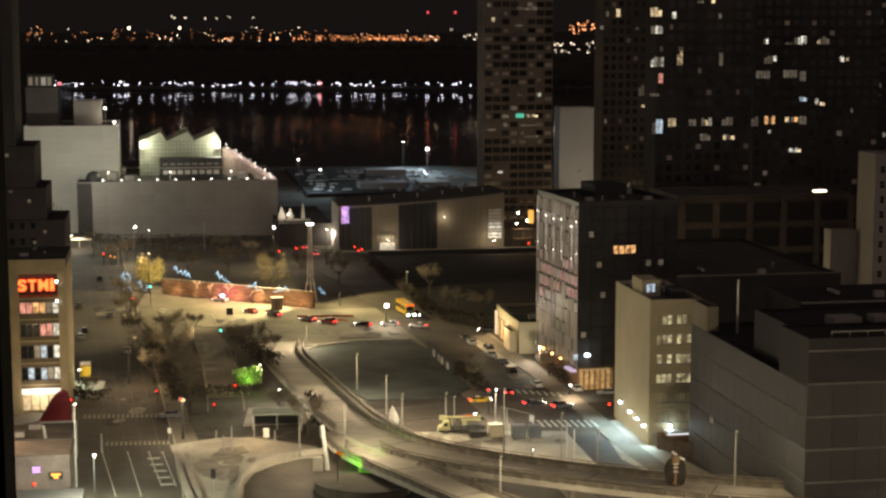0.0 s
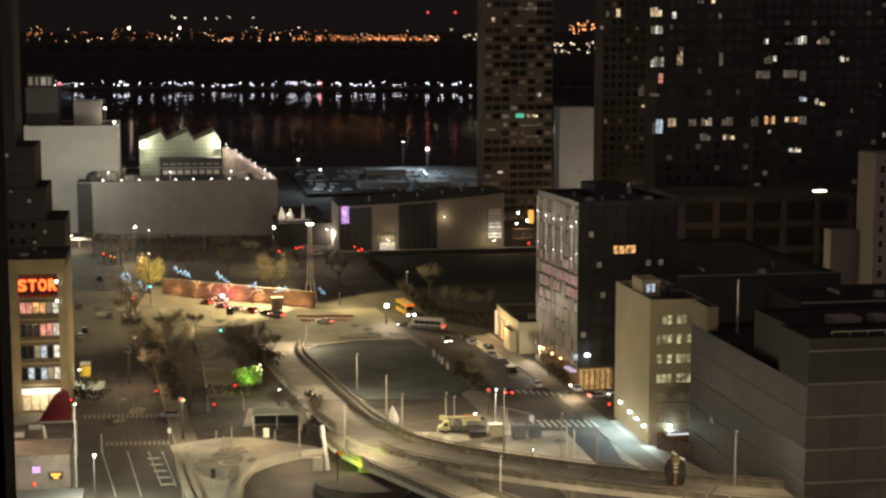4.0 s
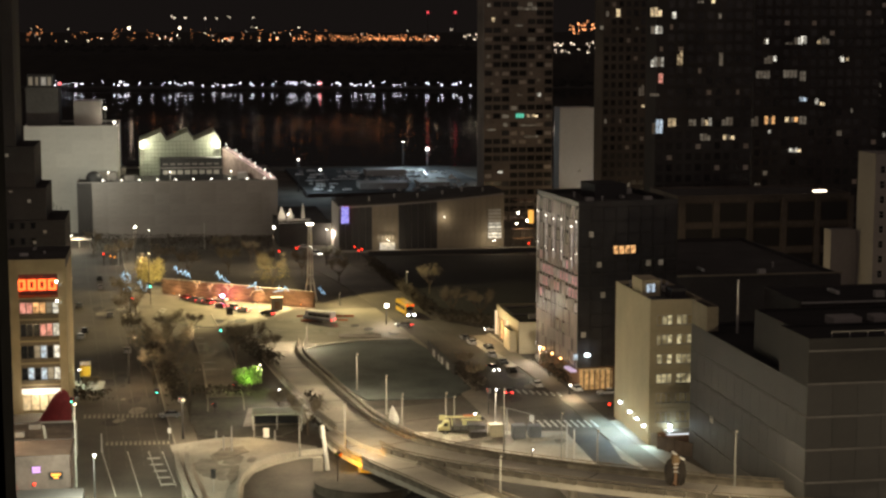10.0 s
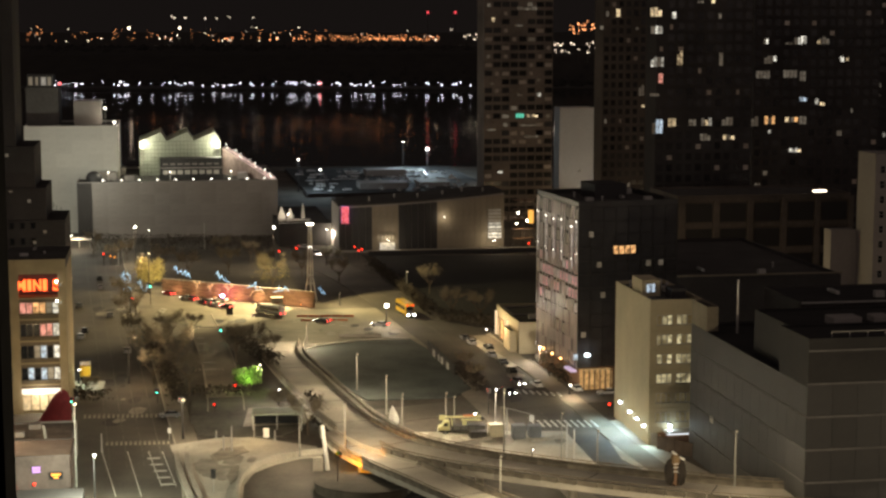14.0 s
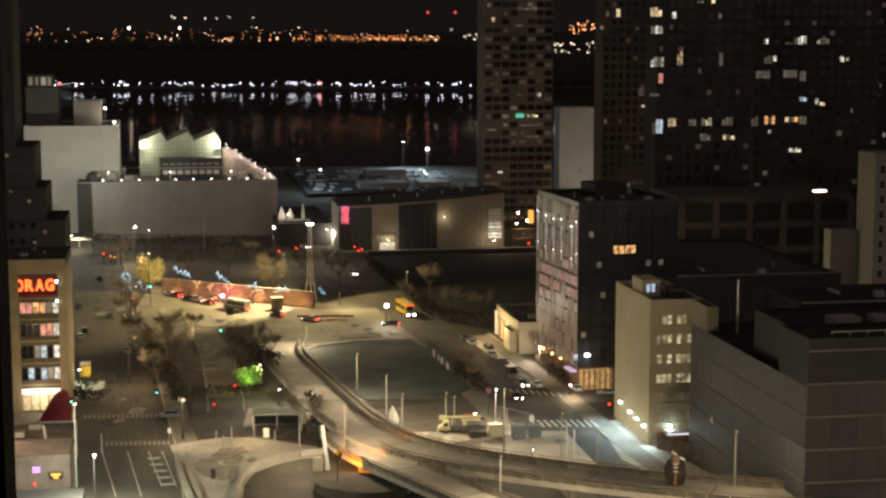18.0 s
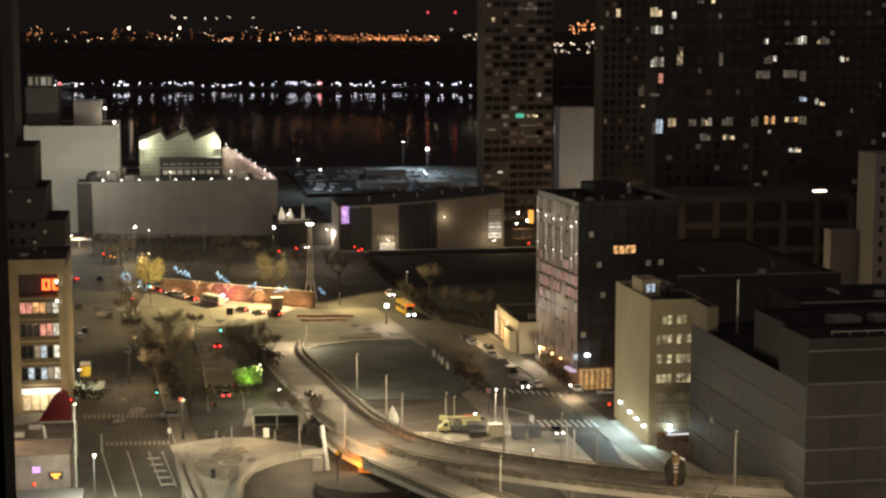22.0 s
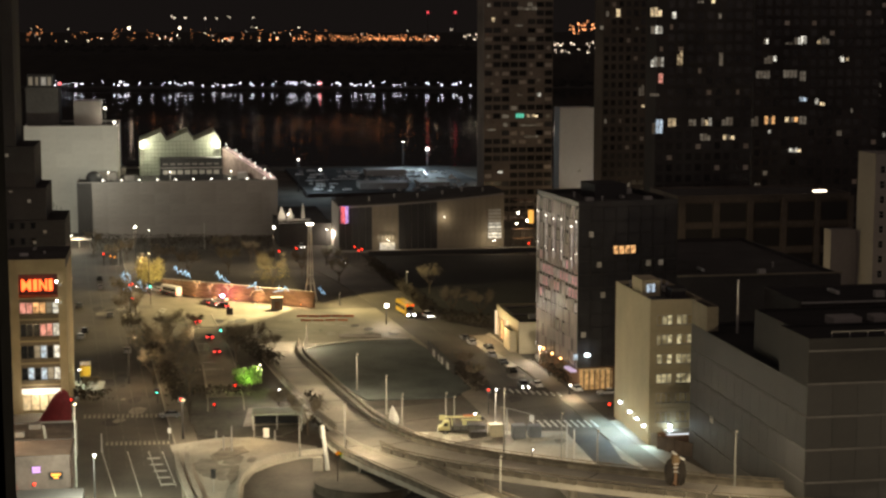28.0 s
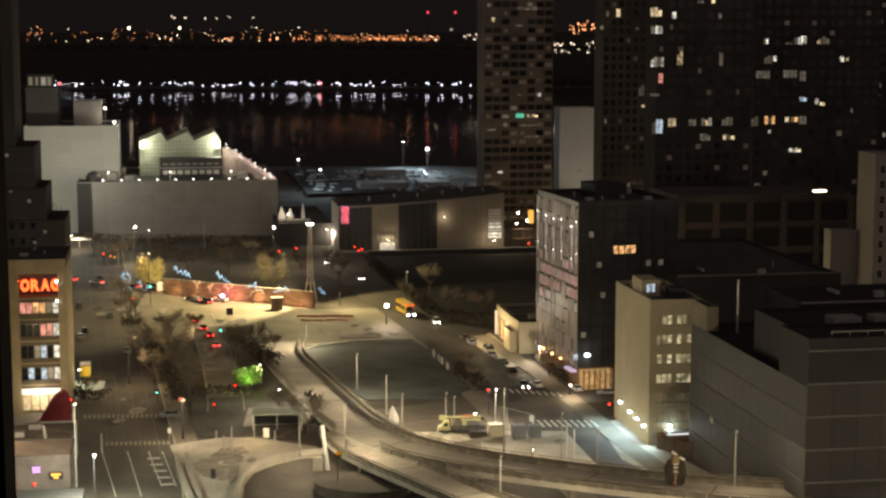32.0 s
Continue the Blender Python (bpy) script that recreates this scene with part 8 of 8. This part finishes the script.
FLEET = (
    ("red", "dark red saloon car in the queue", False, [(0, -55.8, 473.4), (1, -60.2, 477.4), (2, -64.4, 481.3), (3, -67.9, 485.3), (6, -77.1, 496.0), (9, -85.7, 506.4), (12, -93.7, 518.7), (14, -98.3, 527.5), (17, -105.0, 543.5), (20, -113.9, 569.8), (25, -118.1, 582.9), (32, -120.8, 591.3)]),
    ("grey", "dark grey saloon car in the queue", False, [(0, -48.6, 467.7), (1, -51.7, 470.1), (2, -56.0, 473.5), (3, -61.1, 478.2), (6, -71.9, 489.9), (9, -79.8, 499.2), (12, -86.8, 508.0), (14, -91.1, 514.1), (17, -97.5, 525.9), (20, -104.0, 541.0), (25, -113.4, 568.3), (32, -119.1, 586.2)]),
    ("silver", "silver saloon car in the queue", False, [(0, -38.1, 459.8), (1, -46.9, 466.3), (2, -52.9, 471.1), (3, -56.7, 474.1), (6, -65.9, 483.1), (9, -74.0, 492.3), (12, -80.3, 499.7), (14, -84.5, 504.7), (17, -89.6, 512.0), (20, -95.6, 522.3), (25, -104.6, 542.6), (32, -115.5, 574.6)]),
    ("red", "dark red sport utility car in the queue", True, [(0, -32.1, 455.8), (1, -38.8, 460.3), (2, -46.7, 466.1), (3, -52.0, 470.4), (6, -61.1, 478.2), (9, -68.3, 485.8), (12, -75.0, 493.5), (14, -79.0, 498.2), (17, -84.5, 504.7), (20, -89.2, 511.4), (25, -97.5, 525.9), (32, -110.6, 559.7)]),
    ("black", "black saloon car crossing the junction", False, [(0, -22.1, 451.0), (1, -31.6, 455.4), (2, -41.8, 462.3), (3, -47.2, 466.6), (6, -56.5, 474.0), (9, -63.6, 480.5), (12, -70.3, 488.1), (14, -74.8, 493.3), (17, -79.8, 499.2), (20, -84.5, 504.7), (25, -92.1, 515.7), (32, -104.6, 542.6)]),
    ("silver", "silver sport utility car crossing the junction", True, [(0, -14.7, 451.0), (1, -22.5, 451.0), (2, -31.6, 455.4), (3, -41.3, 462.0), (6, -52.6, 470.8), (9, -59.3, 476.5), (12, -66.3, 483.5), (14, -71.1, 489.0), (17, -76.1, 494.7), (20, -80.7, 500.2), (25, -88.2, 510.0), (32, -99.9, 531.4)]),
    ("white", "white saloon car crossing the junction", False, [(0, -6.9, 448.8), (1, -13.9, 450.8), (2, -20.8, 451.0), (3, -27.3, 453.0), (6, -42.7, 462.9), (7, -46.9, 466.3), (8, -51.1, 469.7), (9, -55.1, 472.8), (10, -58.0, 475.3), (12, -63.0, 479.9), (14, -67.1, 484.4), (17, -72.3, 490.4), (20, -77.3, 496.2), (25, -85.0, 505.4), (32, -96.4, 523.9)]),
    ("black", "black car ahead of a minibus", False, [(0, 12.0, 442.5), (1, 5.8, 443.0), (2, 0.2, 444.6), (3, -6.1, 448.3), (6, -20.7, 451.0), (7, -30.9, 455.0), (8, -37.3, 459.2), (9, -44.8, 464.6), (10, -50.4, 469.1), (11, -54.2, 472.1), (12, -57.8, 475.2), (13, -61.1, 478.2), (14, -63.6, 480.5), (17, -68.7, 486.2), (20, -73.6, 491.8), (25, -81.5, 501.2), (32, -93.1, 517.7)]),
    ("grey", "dark grey car behind a minibus", False, [(0, 64.1, 455.3), (8, 7.1, 442.8), (9, -1.4, 445.6), (10, -10.8, 450.0), (11, -18.2, 451.0), (12, -24.1, 451.7), (13, -29.0, 453.7), (14, -33.8, 456.9), (17, -45.1, 464.9), (18, -47.6, 466.8), (19, -52.2, 470.5), (20, -54.7, 472.5), (22, -58.7, 476.0), (25, -65.5, 482.6), (28, -71.9, 489.9), (32, -79.8, 499.2)]),
    ("silver", "silver car crossing the junction", False, [(0, 84.4, 458.1), (11, 5.5, 443.0), (12, -2.9, 446.5), (13, -10.8, 450.0), (14, -17.5, 451.0), (17, -34.8, 457.6), (18, -37.3, 459.2), (19, -41.3, 462.0), (20, -45.0, 464.8), (21, -49.3, 468.3), (22, -53.3, 471.4), (23, -56.5, 474.0), (25, -62.5, 479.4), (28, -68.3, 485.8), (32, -76.5, 495.2)]),
    ("black", "black sport utility car crossing last", True, [(0, 115.3, 458.1), (15, 7.8, 442.8), (16, 0.9, 444.2), (17, -7.6, 449.3), (18, -14.6, 451.0), (19, -25.7, 452.3), (20, -34.8, 457.6), (21, -42.2, 462.6), (22, -48.3, 467.4), (23, -53.3, 471.4), (24, -56.7, 474.1), (25, -59.5, 476.7), (28, -65.1, 482.2), (32, -73.6, 491.8)]),
    ("red", "red saloon car on the slip road", False, [(0, -46.6, 348.8, -3.6), (15, -46.6, 348.8, -3.6), (17, -47.7, 357.5, -3.6), (19, -49.6, 370.2, 0.2), (20, -52.2, 386.3, 0.2), (21, -55.7, 406.7, 0.2), (22, -58.5, 420.0, 0.2), (23, -62.0, 433.3, 0.2), (24, -64.5, 443.3, 0.2), (26, -67.9, 452.8, 0.2), (32, -69.6, 457.2, 0.2)]),
    ("grey", "dark grey car on the slip road", False, [(0, -45.4, 341.5, -3.6), (18, -45.4, 341.5, -3.6), (21, -46.6, 350.4, -3.6), (22, -48.6, 362.6, 0.2), (23, -51.1, 376.8, 0.2), (24, -53.6, 393.6, 0.2), (25, -56.1, 406.0, 0.2), (26, -58.3, 417.0, 0.2), (28, -62.2, 432.5, 0.2), (32, -65.6, 445.8, 0.2)]),
    ("red", "red car following on the slip road", False, [(0, -44.4, 334.5, -3.6), (22, -44.4, 334.5, -3.6), (25, -46.7, 352.0, -3.6), (26, -49.6, 370.2, 0.2), (27, -53.4, 392.2, 0.2), (28, -57.5, 412.5, 0.2), (29, -60.5, 427.0, 0.2), (30, -61.7, 432.5, 0.2), (32, -62.5, 435.0, 0.2)]),
    ("silver", "silver car last on the slip road", False, [(0, -43.4, 327.8, -3.6), (25, -43.4, 327.8, -3.6), (28, -46.5, 350.4, -3.6), (29, -49.6, 370.2, 0.2), (30, -52.5, 388.3, 0.2), (31, -55.8, 407.4, 0.2), (32, -58.8, 420.8, 0.2)]),
    ("black", "black car waiting with cool headlights", False, [(0, 14.8, 366.0), (12, 14.8, 366.0), (14, 14.9, 365.5), (17, 15.5, 363.7), (18, 16.3, 360.3), (19, 17.2, 356.9), (20, 18.8, 349.9), (21, 21.0, 340.5), (22, 23.2, 328.8), (23, 25.6, 318.7), (24, 28.0, 305.8), (25, 30.6, 293.9), (27, 35.2, 272.7), (32, 42.6, 233.0)]),
    ("grey", "dark grey car with warm headlights", True, [(0, -7.9, 467.3), (1.5, -4.6, 453.7), (3, -0.5, 435.8), (6, 2.8, 417.0), (7, 4.9, 410.3), (8, 8.6, 400.4), (9, 10.2, 396.9), (10, 12.1, 390.9), (11, 13.7, 386.3), (12, 15.2, 383.1), (13, 16.4, 378.7), (14, 17.4, 375.6), (17, 18.2, 373.8), (20, 18.4, 372.6), (32, 18.5, 372.0)]),
    ("taxi", "yellow taxi crossing the side street", False, [(0, 8.2, 356.9), (1, 22.3, 360.9), (2, 35.7, 364.3), (3, 48.8, 367.2), (5, 73.1, 370.2), (32, 198.3, 402.5)]),
    ("black", "black car crossing the side street", False, [(0, 19.9, 354.2), (1, 31.7, 358.6), (2, 43.7, 362.0), (4, 70.1, 367.8), (32, 208.8, 395.6)]),
    ("grey", "dark car crossing the side street", True, [(0, 25.9, 351.5), (1, 36.2, 356.4), (2, 46.0, 359.7), (4, 71.9, 364.3), (32, 220.7, 392.2)]),
    ("silver", "silver car crossing the side street", False, [(0, -17.2, 341.5), (1, -5.3, 346.7), (2, 7.5, 352.0), (3, 20.7, 356.9), (4, 34.8, 361.4), (5, 49.2, 365.5), (7, 76.9, 370.2), (32, 236.3, 395.6)]),
    ("white", "white van coming down the far street", True, [(0, -46.0, 595.8), (14, -46.0, 595.8), (16, -42.3, 586.9), (17, -36.8, 569.8), (18, -29.8, 545.9), (19, -26.2, 538.4), (20, -22.1, 527.5), (21, -18.9, 514.7), (22, -16.4, 503.6), (23, -12.2, 490.9), (25, -7.2, 473.0), (28, -4.4, 465.4), (29, -2.6, 461.8), (30, -2.2, 458.1), (32, -1.9, 455.4)]),
    ("silver", "silver car coming down the far street", False, [(0, -51.7, 614.5), (24, -51.7, 614.5), (27, -39.1, 584.0), (28, -35.2, 572.6), (29, -34.6, 565.7), (30, -32.9, 553.7), (31, -28.6, 540.9), (32, -27.2, 535.9)]),
    ("white", "white car waiting on the far street", True, [(0, -57.4, 630.9), (27, -57.4, 630.9), (29, -45.6, 589.8), (31, -40.4, 574.0), (32, -40.4, 573.3)]),
)


def leaving(rows):
    """The queue moves on past the brick wall and then quickly west across the avenue."""
    out = []
    for r in rows:
        if r[1] < -70:
            break
        out.append(r)
    if len(out) == len(rows):
        return rows
    t, x, y = out[-1]
    for gx, gy, speed in ((-78.0, 497.0, 2.3), (-86.0, 507.0, 2.6), (-95.0, 517.0, 4.0), (-125.0, 536.0, 8.0), (-330.0, 600.0, 8.0)):
        far = math.hypot(gx - x, gy - y)
        k = min(1.0, (32.0 - t) * speed / far)
        t, x, y = t + k * far / speed, x + (gx - x) * k, y + (gy - y) * k
        out.append((t, x, y))
        if k < 1.0:
            break
    if out[-1][0] < 31.99:
        out.append((32.0, x - 1.0, y + 0.3))
    return out


def motions():
    for i, (colour, label, suv, rows) in enumerate(FLEET):
        drive(car(colour, label, suv=suv), leaving(rows) if i < 11 else rows)
    bus = van("white", "pale shuttle bus with dark side windows", 10.0, 3.1)
    drive(bus, [(0, 24.1, 445.7), (2, 10.2, 443.4), (3, 2.5, 444.1), (6, -14.7, 451.9), (7, -18.2, 451.9), (8, -23.5, 452.3), (9, -29.0, 454.5), (10, -34.8, 458.5), (11, -39.5, 461.6), (12, -43.0, 464.0), (13, -47.3, 467.5), (14, -49.8, 469.5), (17, -56.6, 474.9), (18, -60.5, 478.5), (19, -62.4, 480.2), (20, -63.7, 481.5), (21, -65.3, 483.2), (22, -68.9, 487.2), (23, -71.5, 490.2), (24, -73.9, 493.1), (25, -76.8, 496.5), (28, -84.1, 505.1), (30, -87.5, 509.8), (32, -91.3, 515.2)])
    walk(wheel, [(t, Matrix.Translation(WHEEL_AT) @ Matrix.Rotation(radians(-turn), 4, "Z")) for t, turn in WHEEL_TURN])
    walk(screen, [(t, Matrix.Translation(SCREEN_AT) @ Matrix.Rotation(radians(turn), 4, "Z")) for t, turn in SCREEN_TURN])
    # signal drums
    for turner, h_, plan in TURNING:
        rows, at = [], FACES[plan[0][1]]
        rows.append((0.0, pose(0, 0, h_, 0, 0, at)))
        for t, state in plan[1:]:
            to = FACES[state]
            step = ((to - at + 180) % 360 - 180) / 2
            rows += [(t - 0.1, pose(0, 0, h_, 0, 0, at)), (t, pose(0, 0, h_, 0, 0, at + step)), (t + 0.1, pose(0, 0, h_, 0, 0, at + 2 * step))]
            at = to
        rows.append((32.0, pose(0, 0, h_, 0, 0, at)))
        walk(turner, rows)
    # the letters run to the left across the sign and wait inside the wall before and after
    for ob, off, w in LETTERS:
        at_start = 17.84 + off
        speed = 3.016
        t_in, t_out = (at_start + w + 0.3) / speed, (at_start + 10.65 + w) / speed
        rows = []
        if t_in > 0:
            rows.append((0.0, pose(-w - 0.3, 4.4, 26.45)))
            if t_in < 31.9:
                if t_in > 0.3:
                    rows.append((t_in - 0.1, pose(-w - 0.3, 4.4, 26.45)))
        t = max(0.0, t_in)
        while t < min(32.0, t_out):
            rows.append((t, pose(at_start - speed * t, 1.8, 26.45)))
            t += 0.1 if t - t_in < 0.3 or t_out - t < 0.5 else 0.5
        if t_out < 31.8:
            rows.append((t_out, pose(-10.65 - w, 1.8, 26.45)))
            rows.append((t_out + 0.1, pose(-10.65 - w, 4.4, 26.45)))
        if rows[-1][0] < 32.0:
            rows.append((32.0, rows[-1][1] if t_out < 31.8 or t_in > 31.9 else pose(at_start - speed * 32.0, 1.8, 26.45)))
        walk(ob, rows)


motions()
